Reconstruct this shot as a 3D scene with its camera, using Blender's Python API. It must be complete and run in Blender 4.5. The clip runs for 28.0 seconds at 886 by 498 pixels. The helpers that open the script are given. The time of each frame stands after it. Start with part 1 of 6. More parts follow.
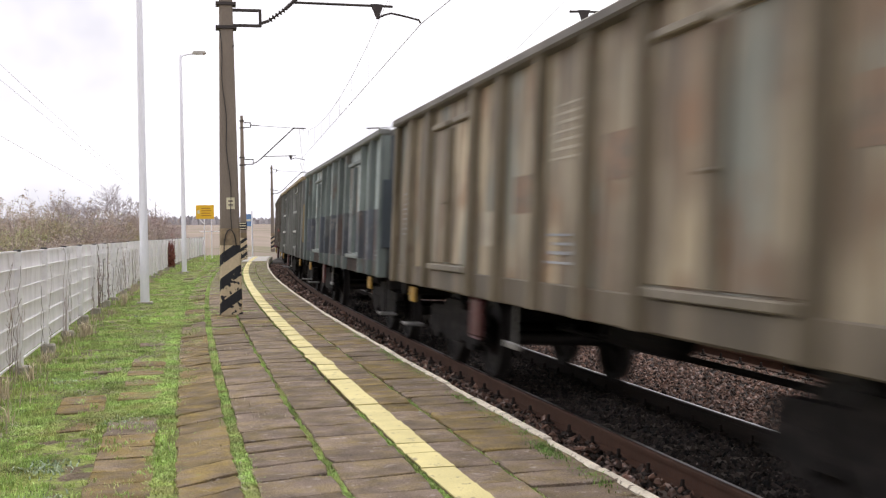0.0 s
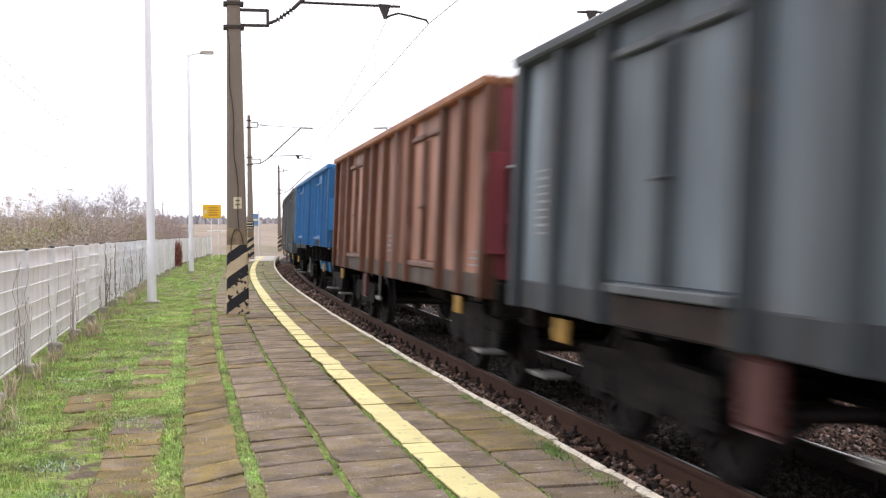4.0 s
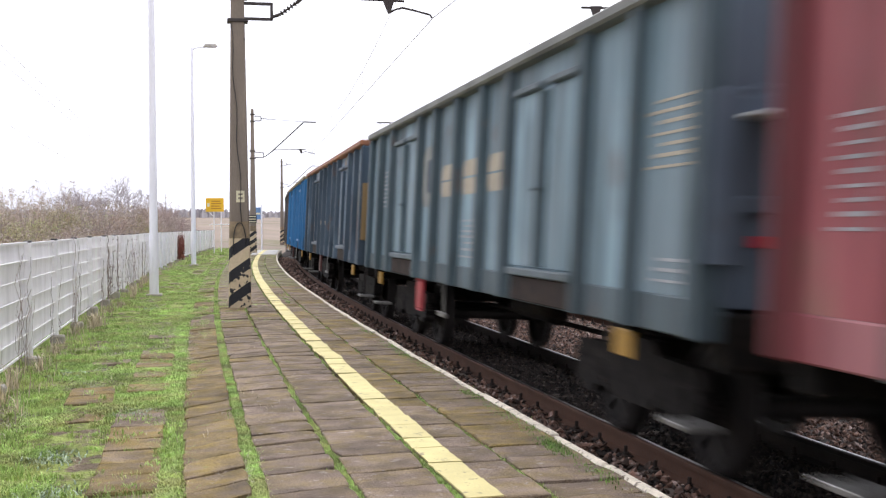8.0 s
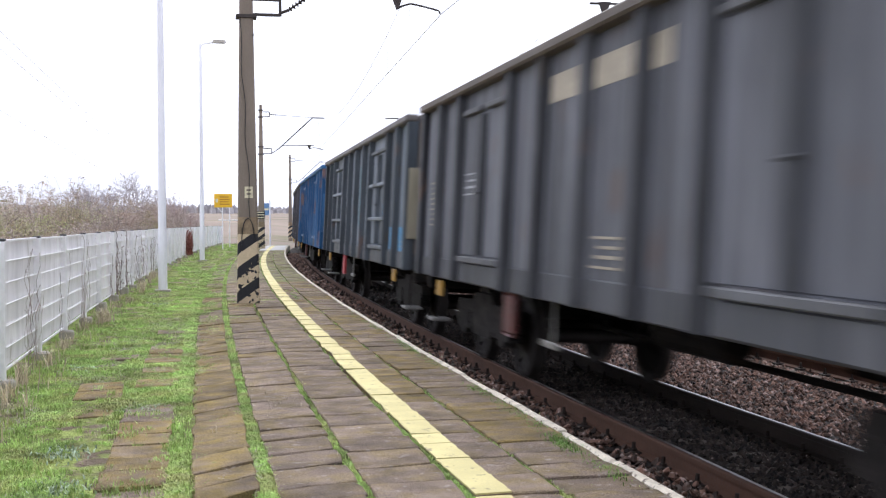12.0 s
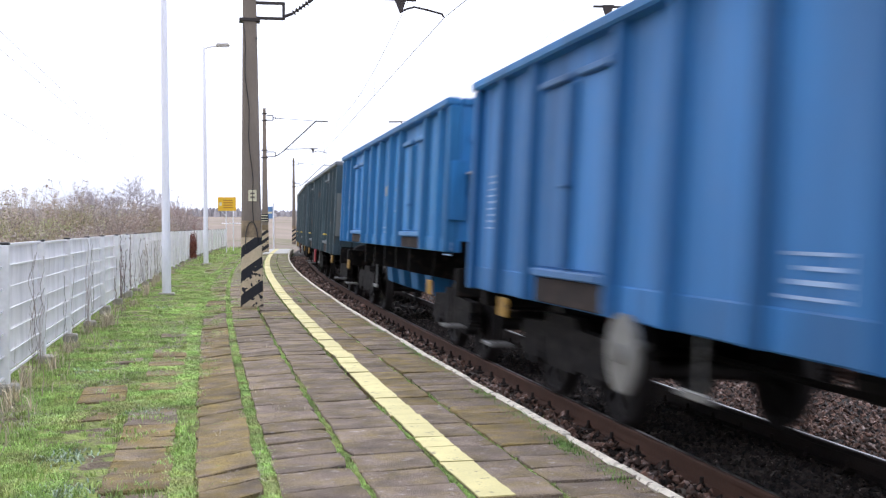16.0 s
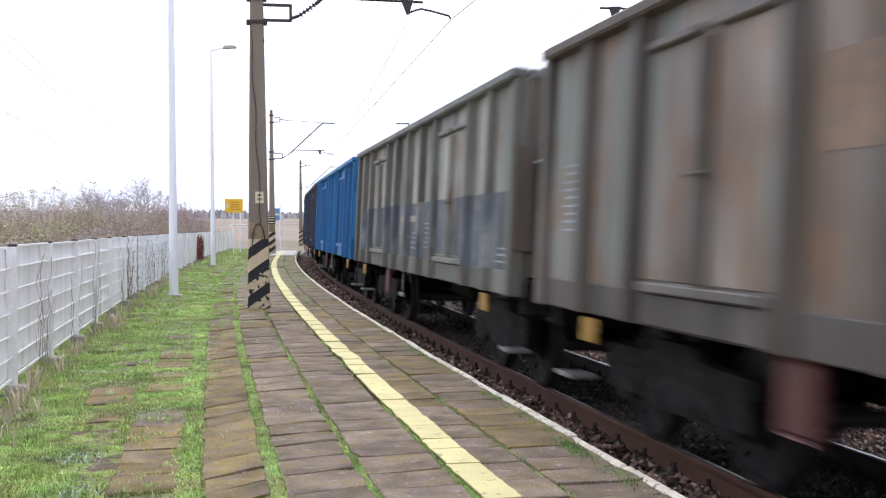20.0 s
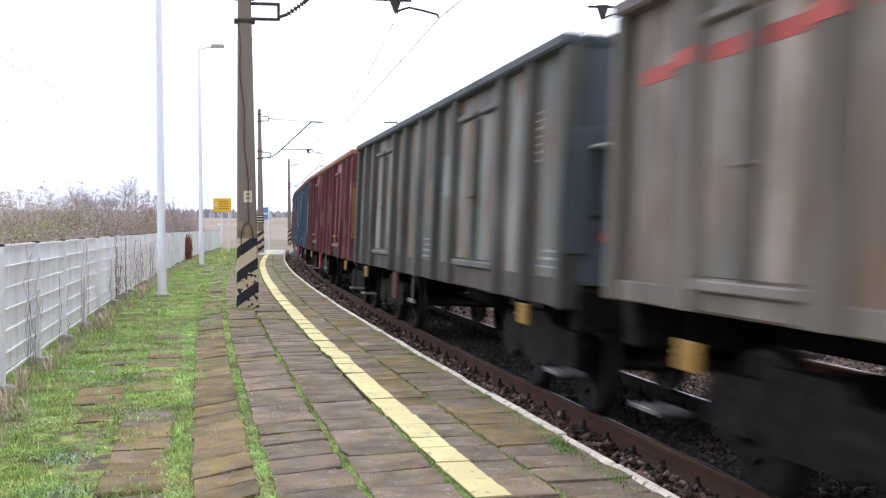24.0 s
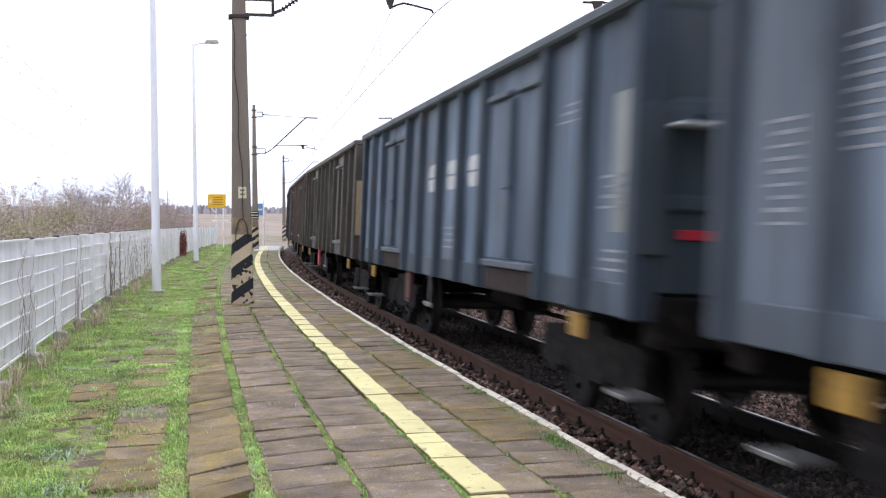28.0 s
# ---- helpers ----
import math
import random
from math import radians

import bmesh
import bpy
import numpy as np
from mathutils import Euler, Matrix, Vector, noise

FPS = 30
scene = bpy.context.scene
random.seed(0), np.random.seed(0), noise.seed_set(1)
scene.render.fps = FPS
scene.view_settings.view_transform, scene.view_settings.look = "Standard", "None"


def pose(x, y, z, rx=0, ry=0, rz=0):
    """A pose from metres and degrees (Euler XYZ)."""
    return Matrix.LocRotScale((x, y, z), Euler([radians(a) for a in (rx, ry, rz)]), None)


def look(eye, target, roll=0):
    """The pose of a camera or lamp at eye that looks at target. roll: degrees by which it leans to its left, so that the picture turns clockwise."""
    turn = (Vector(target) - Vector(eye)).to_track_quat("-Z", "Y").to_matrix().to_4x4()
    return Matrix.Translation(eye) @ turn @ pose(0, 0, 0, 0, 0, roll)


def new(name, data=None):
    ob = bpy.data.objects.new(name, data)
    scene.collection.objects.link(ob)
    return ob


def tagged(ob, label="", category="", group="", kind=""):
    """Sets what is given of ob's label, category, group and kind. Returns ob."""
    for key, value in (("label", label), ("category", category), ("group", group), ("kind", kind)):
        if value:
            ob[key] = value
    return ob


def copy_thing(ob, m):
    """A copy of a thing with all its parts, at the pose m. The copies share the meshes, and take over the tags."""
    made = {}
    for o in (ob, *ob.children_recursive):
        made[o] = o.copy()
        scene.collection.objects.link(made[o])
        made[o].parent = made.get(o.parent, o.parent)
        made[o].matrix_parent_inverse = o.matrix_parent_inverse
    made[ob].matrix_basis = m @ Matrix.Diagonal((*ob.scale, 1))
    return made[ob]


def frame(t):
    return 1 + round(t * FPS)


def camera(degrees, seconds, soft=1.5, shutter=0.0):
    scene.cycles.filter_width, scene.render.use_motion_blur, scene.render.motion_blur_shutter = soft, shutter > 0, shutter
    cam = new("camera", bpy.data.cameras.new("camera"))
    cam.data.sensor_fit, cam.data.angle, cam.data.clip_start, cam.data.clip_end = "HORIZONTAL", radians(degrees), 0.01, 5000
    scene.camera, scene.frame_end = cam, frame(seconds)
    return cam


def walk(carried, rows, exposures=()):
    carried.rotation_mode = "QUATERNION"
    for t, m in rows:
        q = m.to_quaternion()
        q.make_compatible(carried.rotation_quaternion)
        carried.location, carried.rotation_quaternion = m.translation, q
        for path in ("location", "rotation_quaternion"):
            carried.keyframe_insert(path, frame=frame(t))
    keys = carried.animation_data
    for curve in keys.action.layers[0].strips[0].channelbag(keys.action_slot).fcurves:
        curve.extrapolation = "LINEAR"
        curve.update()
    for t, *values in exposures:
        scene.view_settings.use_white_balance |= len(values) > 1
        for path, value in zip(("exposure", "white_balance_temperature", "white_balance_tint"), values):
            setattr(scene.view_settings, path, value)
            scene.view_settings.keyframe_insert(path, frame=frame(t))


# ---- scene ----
# ---------- camera and its walk: a hand-held camera on a platform, 1.46 m up ----------
EYE_Z = 1.458
cam = camera(42.6, 28.0, soft=1.25, shutter=0.5)
# seconds, pitch, roll, yaw to the right of the track's direction
TURNS = """0.0 -0.87 -0.87 13.81;0.5 -1.03 -0.81 13.9;1.0 -0.9 -1.07 13.97;1.5 -0.83 -0.92 13.73;2.0 -0.86 -0.93 13.67
2.5 -0.95 -0.88 13.61;3.0 -1.01 -0.87 13.55;3.5 -0.86 -0.73 13.45;5.5 -0.99 -0.64 13.49;6.0 -1.07 -0.59 13.43
6.5 -0.98 -0.52 13.31;7.0 -0.95 -0.33 13.39;7.5 -0.87 -0.43 13.33;8.0 -1.11 -0.31 13.35;8.5 -1.12 -0.42 13.27
9.0 -0.98 -0.32 13.27;9.5 -1.1 -0.21 13.27;10.0 -1.03 -0.33 13.22;10.5 -0.98 -0.42 13.19;11.0 -1.23 -0.21 13.18
11.5 -1.27 -0.26 12.93;12.0 -1.31 -0.24 12.94;12.5 -1.43 -0.14 12.97;14.5 -1.21 -0.38 12.84;15.0 -1.15 -0.29 12.97
15.5 -1.25 -0.33 12.97;16.0 -1.15 -0.29 12.76;16.5 -0.97 -0.32 12.77;17.0 -0.9 -0.35 12.93;17.5 -0.95 -0.25 12.73
18.0 -1.0 -0.19 12.62;18.5 -1.13 -0.2 12.62;19.0 -0.94 -0.12 12.35;19.5 -0.89 -0.16 12.3;20.0 -1.06 -0.28 12.42
20.5 -1.02 -0.31 12.47;21.0 -1.14 -0.3 12.47;21.5 -1.11 -0.31 12.38;23.5 -1.05 -0.49 12.81;24.0 -1.13 -0.44 12.98
24.5 -1.36 -0.55 13.12;25.0 -1.38 -0.58 13.13;25.5 -1.52 -0.38 13.44;26.0 -1.36 -0.53 13.55;26.5 -1.32 -0.43 13.45
27.0 -1.36 -0.4 13.4;27.5 -1.49 -0.38 13.22;28.0 -1.34 -0.49 13.24"""
camera_rows = []
for row in TURNS.replace("\n", ";").split(";"):
    t, pitch, roll, yaw = (float(v) for v in row.split())
    camera_rows.append((t, pose(0, 0, EYE_Z, 90 + pitch, 0, -yaw) @ pose(0, 0, 0, 0, 0, roll)))
walk(cam, camera_rows, exposures=((0.0, -0.07, 6950, 10), (1.0, 0.08, 6950, 10), (2.5, 0.17, 6900, 10), (6.0, 0.18, 6700, 10), (10.0, 0.17, 6450, 10), (14.0, 0.17, 6130, 10), (28.0, 0.17, 6130, 10)))

# ---------- light: a bright, even overcast sky ----------
world = bpy.data.worlds.new("overcast")
scene.world = world
world.use_nodes = True
wn, wl = world.node_tree.nodes, world.node_tree.links
wn.clear()
sky = wn.new("ShaderNodeTexSky")
sky.sky_type, sky.sun_disc = "NISHITA", False
sky.sun_elevation, sky.sun_rotation = radians(48), radians(6)
sky.air_density, sky.dust_density, sky.ozone_density = 1.0, 4.0, 1.0
grey = wn.new("ShaderNodeHueSaturation")
grey.inputs["Saturation"].default_value = 0.12
cover = wn.new("ShaderNodeMix")
cover.data_type = "RGBA"
cover.inputs["Factor"].default_value = 0.8
clouds = wn.new("ShaderNodeTexNoise")
clouds.inputs["Scale"].default_value, clouds.inputs["Detail"].default_value = 3.2, 5.0
heaps = wn.new("ShaderNodeMapRange")
for slot_, value_ in zip(("From Min", "From Max"), (0.4, 0.7)):
    heaps.inputs[slot_].default_value = value_
shades = wn.new("ShaderNodeMix")
shades.data_type = "RGBA"
shades.inputs[6].default_value, shades.inputs[7].default_value = (7.3, 7.45, 9.0, 1), (16.7, 17.0, 18.4, 1)
wl.new(clouds.outputs["Fac"], heaps.inputs["Value"])
wl.new(heaps.outputs[0], shades.inputs["Factor"])
wl.new(shades.outputs[2], cover.inputs[7])
bg = wn.new("ShaderNodeBackground")
bg.inputs["Strength"].default_value = 0.122
wout = wn.new("ShaderNodeOutputWorld")
wl.new(sky.outputs[0], grey.inputs["Color"])
wl.new(grey.outputs[0], cover.inputs[6])
wl.new(cover.outputs[2], bg.inputs["Color"])
wl.new(bg.outputs[0], wout.inputs["Surface"])
sun = new("sun", bpy.data.lights.new("sun", "SUN"))
sun.data.energy, sun.data.angle, sun.data.color = 1.6, radians(40), (1.0, 0.98, 0.95)
sun.matrix_basis = look((3, 27, 30), (0, 0, 0))

# ---------- the line of the track: metres along it, metres to its right ----------
STEPS = np.arange(-620.0, 760.0, 1.0)
BENDS = np.interp(STEPS, [0, 40, 80, 130], [1.353e-3, 1.675e-3, 1.188e-3, 1.564e-3])
HEADING = np.cumsum(BENDS) - BENDS / 2
HEADING -= np.interp(0, STEPS, HEADING)
LINE_X, LINE_Y = np.cumsum(np.sin(HEADING)), np.cumsum(np.cos(HEADING))
LINE_X += 4.353 - np.interp(0, STEPS, LINE_X)
LINE_Y -= np.interp(0, STEPS, LINE_Y)
RAIL_Z, CANT, GAUGE, EDGE = -0.257, 0.08, 0.755, -1.787
LEAN = math.degrees(CANT / 1.51)


def heading(s):
    return float(np.interp(s, STEPS, HEADING))


def along(s, off=0.0, z=0.0):
    """The point s metres along the track, off metres to its right, at the height z."""
    a = heading(s)
    return Vector((float(np.interp(s, STEPS, LINE_X)) + off * math.cos(a), float(np.interp(s, STEPS, LINE_Y)) - off * math.sin(a), z))


def stand(s, off=0.0, z=0.0, turn=0.0):
    """The pose of a thing beside the track, its y axis along it."""
    p = along(s, off, z)
    return pose(p.x, p.y, p.z, 0, 0, turn - math.degrees(heading(s)))


# ---------- mesh helpers ----------
class Geo:
    """Gathers vertices and faces for one mesh."""

    def __init__(self):
        self.v, self.f = [], []

    def add(self, verts, faces, m=None):
        n = len(self.v)
        self.v += [tuple(m @ Vector(p)) if m else tuple(p) for p in verts]
        self.f += [tuple(i + n for i in f) for f in faces]
        return self

    def box(self, x0, x1, y0, y1, z0, z1, m=None):
        v = [(x, y, z) for z in (z0, z1) for y in (y0, y1) for x in (x0, x1)]
        return self.add(v, [(0, 2, 3, 1), (4, 5, 7, 6), (0, 1, 5, 4), (2, 6, 7, 3), (0, 4, 6, 2), (1, 3, 7, 5)], m)

    def chamfer(self, x0, x1, y0, y1, z0, z1, c=0.01, m=None):
        """A box with cut edges all round."""
        v, f = [], []
        xs, ys, zs = (x0, x1), (y0, y1), (z0, z1)
        key = {}
        for i in (0, 1):
            for j in (0, 1):
                for k in (0, 1):
                    dx, dy, dz = (c if i == 0 else -c), (c if j == 0 else -c), (c if k == 0 else -c)
                    key[i, j, k, 0] = len(v); v.append((xs[i], ys[j] + dy, zs[k] + dz))
                    key[i, j, k, 1] = len(v); v.append((xs[i] + dx, ys[j], zs[k] + dz))
                    key[i, j, k, 2] = len(v); v.append((xs[i] + dx, ys[j] + dy, zs[k]))
        def quad(a, b, cc, d, flip):
            f.append((a, d, cc, b) if flip else (a, b, cc, d))
        for i in (0, 1):
            quad(key[i, 0, 0, 0], key[i, 1, 0, 0], key[i, 1, 1, 0], key[i, 0, 1, 0], i == 0)
            quad(key[0, i, 0, 1], key[0, i, 1, 1], key[1, i, 1, 1], key[1, i, 0, 1], i == 0)
            quad(key[0, 0, i, 2], key[1, 0, i, 2], key[1, 1, i, 2], key[0, 1, i, 2], i == 0)
        for a in (0, 1):
            for b in (0, 1):
                quad(key[a, b, 0, 0], key[a, b, 1, 0], key[a, b, 1, 1], key[a, b, 0, 1], (a ^ b) == 1)
                quad(key[a, 0, b, 0], key[a, 1, b, 0], key[a, 1, b, 2], key[a, 0, b, 2], (a ^ b) == 0)
                quad(key[0, a, b, 1], key[1, a, b, 1], key[1, a, b, 2], key[0, a, b, 2], (a ^ b) == 1)
        for i in (0, 1):
            for j in (0, 1):
                for k in (0, 1):
                    t = (key[i, j, k, 0], key[i, j, k, 1], key[i, j, k, 2])
                    f.append(t if (i + j + k) % 2 else t[::-1])
        return self.add(v, f, m)

    def rod(self, a, b, r0, r1=None, n=8, caps=True):
        """A round bar from a to b."""
        a, b = Vector(a), Vector(b)
        r1 = r0 if r1 is None else r1
        q = (b - a).to_track_quat("Z", "Y")
        v = []
        for p, r in ((a, r0), (b, r1)):
            v += [p + q @ Vector((r * math.cos(2 * math.pi * i / n), r * math.sin(2 * math.pi * i / n), 0)) for i in range(n)]
        f = [(i, (i + 1) % n, n + (i + 1) % n, n + i) for i in range(n)]
        if caps:
            f += [tuple(range(n - 1, -1, -1)), tuple(range(n, 2 * n))]
        return self.add(v, f)

    def pipe(self, points, r, n=6):
        """A bent round bar through the points."""
        pts, v = [Vector(p) for p in points], []
        for k, p in enumerate(pts):
            d = (pts[min(k + 1, len(pts) - 1)] - pts[max(k - 1, 0)]).normalized()
            side = d.cross(Vector((0.31, 0.17, 0.93))).normalized()
            up = side.cross(d)
            v += [p + r * (math.cos(2 * math.pi * i / n) * side + math.sin(2 * math.pi * i / n) * up) for i in range(n)]
        f = [(k * n + i, k * n + (i + 1) % n, (k + 1) * n + (i + 1) % n, (k + 1) * n + i) for k in range(len(pts) - 1) for i in range(n)]
        f += [tuple(range(n - 1, -1, -1)), tuple(range((len(pts) - 1) * n, len(pts) * n))]
        return self.add(v, f)

    def lathe(self, profile, n=16, m=None):
        """Turns (radius, height) pairs about z."""
        v = [(r * math.cos(2 * math.pi * i / n), r * math.sin(2 * math.pi * i / n), z) for r, z in profile for i in range(n)]
        f = [(k * n + i, k * n + (i + 1) % n, (k + 1) * n + (i + 1) % n, (k + 1) * n + i) for k in range(len(profile) - 1) for i in range(n)]
        f += [tuple(range(n - 1, -1, -1)), tuple(range((len(profile) - 1) * n, len(profile) * n))]
        return self.add(v, f, m)

    def sweep(self, profile, stations, close=True):
        """Carries a profile of (off, z) along the track."""
        n, v, f = len(profile), [], []
        for s in stations:
            v += [along(s, o, z) for o, z in profile]
        for k in range(len(stations) - 1):
            for i in range(n if close else n - 1):
                j = (i + 1) % n
                f.append((k * n + i, k * n + j, (k + 1) * n + j, (k + 1) * n + i))
        if close:
            f += [tuple(range(n - 1, -1, -1)), tuple(range((len(stations) - 1) * n, len(stations) * n))]
        return self.add(v, f)

    def mesh(self, name, material, smooth=False):
        me = bpy.data.meshes.new(name)
        me.from_pydata(self.v, [], self.f)
        if material:
            me.materials.append(material)
        if smooth:
            me.polygons.foreach_set("use_smooth", [True] * len(me.polygons))
        me.update()
        return me


def part(name, geo, material, parent, label="", smooth=False, m=None):
    ob = new(name, geo.mesh(name, material, smooth))
    ob.parent = parent
    if m is not None:
        ob.matrix_basis = m
    return tagged(ob, label)


def thing(name, label, category, m=None, group="", kind=""):
    ob = new(name)
    ob.empty_display_size = 0.2
    if m is not None:
        ob.matrix_basis = m
    return tagged(ob, label, category, group, kind)


def setting(name, geo, material, label, category, m=None, smooth=False):
    ob = new(name, geo.mesh(name, material, smooth))
    if m is not None:
        ob.matrix_basis = m
    return tagged(ob, label, category, kind="structure")


# ---------- materials ----------
def surface(name, colour, rough=0.8, metal=0.0, spread=0.25, fine=60.0, coarse=4.0, bump=0.2, second=None, amount=0.5, width=0.15, stretch=(1, 1, 1), per_object=0.0, per_island=0.0, sheen_noise=0.1, cover=None, cover_at=0.6, depth=0.01, gloss=0.5, streak=0.0, grime=(), grain=0.6):
    """A worn surface: a base colour varied at two scales, patches of a second colour and a cover, and fine relief."""
    m = bpy.data.materials.new(name)
    m.use_nodes = True
    n, l = m.node_tree.nodes, m.node_tree.links
    b = n["Principled BSDF"]
    geo = n.new("ShaderNodeTexCoord")
    mp = n.new("ShaderNodeMapping")
    mp.inputs["Scale"].default_value = stretch
    l.new(geo.outputs["Object"], mp.inputs["Vector"])
    info = n.new("ShaderNodeObjectInfo")
    shift = n.new("ShaderNodeVectorMath")
    shift.operation = "MULTIPLY_ADD"
    l.new(info.outputs["Random"], shift.inputs[0])
    shift.inputs[1].default_value = (37.0, 53.0, 71.0)
    l.new(mp.outputs[0], shift.inputs[2])

    def noise_at(scale, detail=4.0):
        t = n.new("ShaderNodeTexNoise")
        t.inputs["Scale"].default_value, t.inputs["Detail"].default_value = scale, detail
        l.new(shift.outputs[0], t.inputs["Vector"])
        return t.outputs["Fac"]

    def mapped(src, a, c, lo, hi):
        r = n.new("ShaderNodeMapRange")
        for k, val in zip(("From Min", "From Max", "To Min", "To Max"), (a, c, lo, hi)):
            r.inputs[k].default_value = val
        l.new(src, r.inputs["Value"])
        return r.outputs[0]

    def times(x, y):
        t = n.new("ShaderNodeMath")
        t.operation = "MULTIPLY"
        l.new(x, t.inputs[0])
        l.new(y, t.inputs[1])
        return t.outputs[0]

    def blend(fac, a, c):
        x = n.new("ShaderNodeMix")
        x.data_type = "RGBA"
        l.new(fac, x.inputs["Factor"])
        for src, k in ((a, 6), (c, 7)):
            if isinstance(src, tuple):
                x.inputs[k].default_value = (*src, 1)
            else:
                l.new(src, x.inputs[k])
        return x.outputs[2]

    big, small = noise_at(coarse), noise_at(fine, 6.0)
    value = times(mapped(big, 0.3, 0.7, 1 - spread, 1 + spread), mapped(small, 0.3, 0.7, 1 - spread * grain, 1 + spread * grain))
    if per_object:
        value = times(value, mapped(info.outputs["Random"], 0, 1, 1 - per_object, 1 + per_object))
    if per_island:
        isl = n.new("ShaderNodeNewGeometry")
        value = times(value, mapped(isl.outputs["Random Per Island"], 0, 1, 1 - per_island, 1 + per_island))
    col = tuple(colour)
    if second:
        col = blend(mapped(noise_at(coarse * 1.7, 8.0), 1 - amount - width / 2, 1 - amount + width / 2, 0, 1), col, tuple(second))
    if cover:
        col = blend(mapped(noise_at(coarse * 4.1, 8.0), cover_at, cover_at + 0.06, 0, 1), col, tuple(cover))
    if streak or grime:
        # dirt that has run down: noise drawn out along the height
        def runs_at(across, down, detail):
            run = n.new("ShaderNodeMapping")
            run.inputs["Scale"].default_value = (across, across, down)
            l.new(geo.outputs["Object"], run.inputs["Vector"])
            add = n.new("ShaderNodeVectorMath")
            add.operation = "MULTIPLY_ADD"
            l.new(info.outputs["Random"], add.inputs[0])
            add.inputs[1].default_value = (61.0, 29.0, 83.0)
            l.new(run.outputs[0], add.inputs[2])
            t = n.new("ShaderNodeTexNoise")
            t.inputs["Scale"].default_value, t.inputs["Detail"].default_value = 1.0, detail
            l.new(add.outputs[0], t.inputs["Vector"])
            return t.outputs["Fac"]
        if streak:
            value = times(value, mapped(runs_at(5.5, 0.35, 4.0), 0.32, 0.68, 1 - streak, 1 + streak))
            value = times(value, mapped(runs_at(1.25, 0.1, 2.0), 0.35, 0.65, 1 - 0.9 * streak, 1 + 0.9 * streak))
        for k, (tint, share, across, down) in enumerate(grime):
            col = blend(mapped(runs_at(across, down, 5.0), 0.66 - 0.3 * share, 0.76 - 0.3 * share, 0, 0.75), col, tuple(tint))
    if isinstance(col, tuple):
        hold = n.new("ShaderNodeRGB")
        hold.outputs[0].default_value = (*col, 1)
        col = hold.outputs[0]
    sc = n.new("ShaderNodeVectorMath")
    sc.operation = "SCALE"
    l.new(col, sc.inputs[0])
    l.new(value, sc.inputs["Scale"])
    l.new(sc.outputs[0], b.inputs["Base Color"])
    l.new(mapped(small, 0.3, 0.7, max(0.05, rough - sheen_noise), min(1, rough + sheen_noise)), b.inputs["Roughness"])
    b.inputs["Metallic"].default_value = metal
    b.inputs["Specular IOR Level"].default_value = gloss
    if bump:
        bp = n.new("ShaderNodeBump")
        bp.inputs["Strength"].default_value, bp.inputs["Distance"].default_value = bump, depth
        l.new(small, bp.inputs["Height"])
        l.new(bp.outputs[0], b.inputs["Normal"])
    return m


SLAB = surface("slab_concrete", (0.228, 0.176, 0.14), 0.92, spread=0.36, fine=120, coarse=3.4, bump=1.0, second=(0.235, 0.178, 0.088), amount=0.42, width=0.34, per_object=0.18, cover=(0.32, 0.27, 0.235), cover_at=0.62, depth=0.012, gloss=0.2, grain=1.4)
SLAB_MOSSY = surface("slab_concrete_with_ochre_moss", (0.215, 0.166, 0.125), 0.92, spread=0.36, fine=120, coarse=3.4, bump=1.0, second=(0.25, 0.182, 0.07), amount=0.53, width=0.34, per_object=0.18, cover=(0.19, 0.19, 0.075), cover_at=0.66, depth=0.012, gloss=0.2, grain=1.4)
SLAB_FAR = surface("slab_concrete_far", (0.2, 0.16, 0.12), 0.92, spread=0.3, fine=60, coarse=2.1, bump=1.0, second=(0.21, 0.2, 0.075), amount=0.5, width=0.22, per_island=0.2, cover=(0.29, 0.25, 0.225), cover_at=0.6, gloss=0.25)
YELLOW_PAINT = surface("yellow_line_paint", (0.7, 0.61, 0.28), 0.75, spread=0.1, fine=60, coarse=3, bump=0.3, cover=(0.36, 0.3, 0.16), cover_at=0.61, per_object=0.08)
WHITE_EDGE = surface("white_edge_paint", (0.68, 0.61, 0.5), 0.8, spread=0.2, fine=40, coarse=5, bump=0.5, cover=(0.22, 0.18, 0.14), cover_at=0.59)
SOIL = surface("mossy_soil", (0.17, 0.13, 0.095), 0.95, spread=0.5, fine=24, coarse=2.6, bump=1.0, second=(0.25, 0.3, 0.09), amount=0.56, width=0.12, depth=0.06, cover=(0.25, 0.2, 0.15), cover_at=0.6, gloss=0.15)
GRASS = surface("grass_blades", (0.41, 0.58, 0.175), 0.7, spread=0.42, fine=7, coarse=1.5, bump=0, second=(0.43, 0.45, 0.18), amount=0.46, width=0.2, per_island=0.3, gloss=0.25)
GRASS_DEEP = surface("deep_green_grass", (0.2, 0.34, 0.08), 0.7, spread=0.3, fine=7, coarse=2, bump=0, per_island=0.4, gloss=0.25)
DRY_GRASS = surface("dry_grass", (0.58, 0.49, 0.36), 0.8, spread=0.25, fine=8, coarse=1.0, bump=0, per_island=0.35)
STRAW = surface("grey_straw", (0.46, 0.4, 0.35), 0.9, spread=0.25, fine=8, coarse=2.0, bump=0, second=(0.24, 0.18, 0.13), amount=0.45, width=0.2, per_island=0.35)
BLUE_WEED = surface("grey_green_weed", (0.38, 0.47, 0.33), 0.7, spread=0.2, fine=8, coarse=2, bump=0, per_island=0.3)
# the bed's near-black colour includes the shade under the train
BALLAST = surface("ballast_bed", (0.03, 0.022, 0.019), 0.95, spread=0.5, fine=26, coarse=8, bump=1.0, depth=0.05)
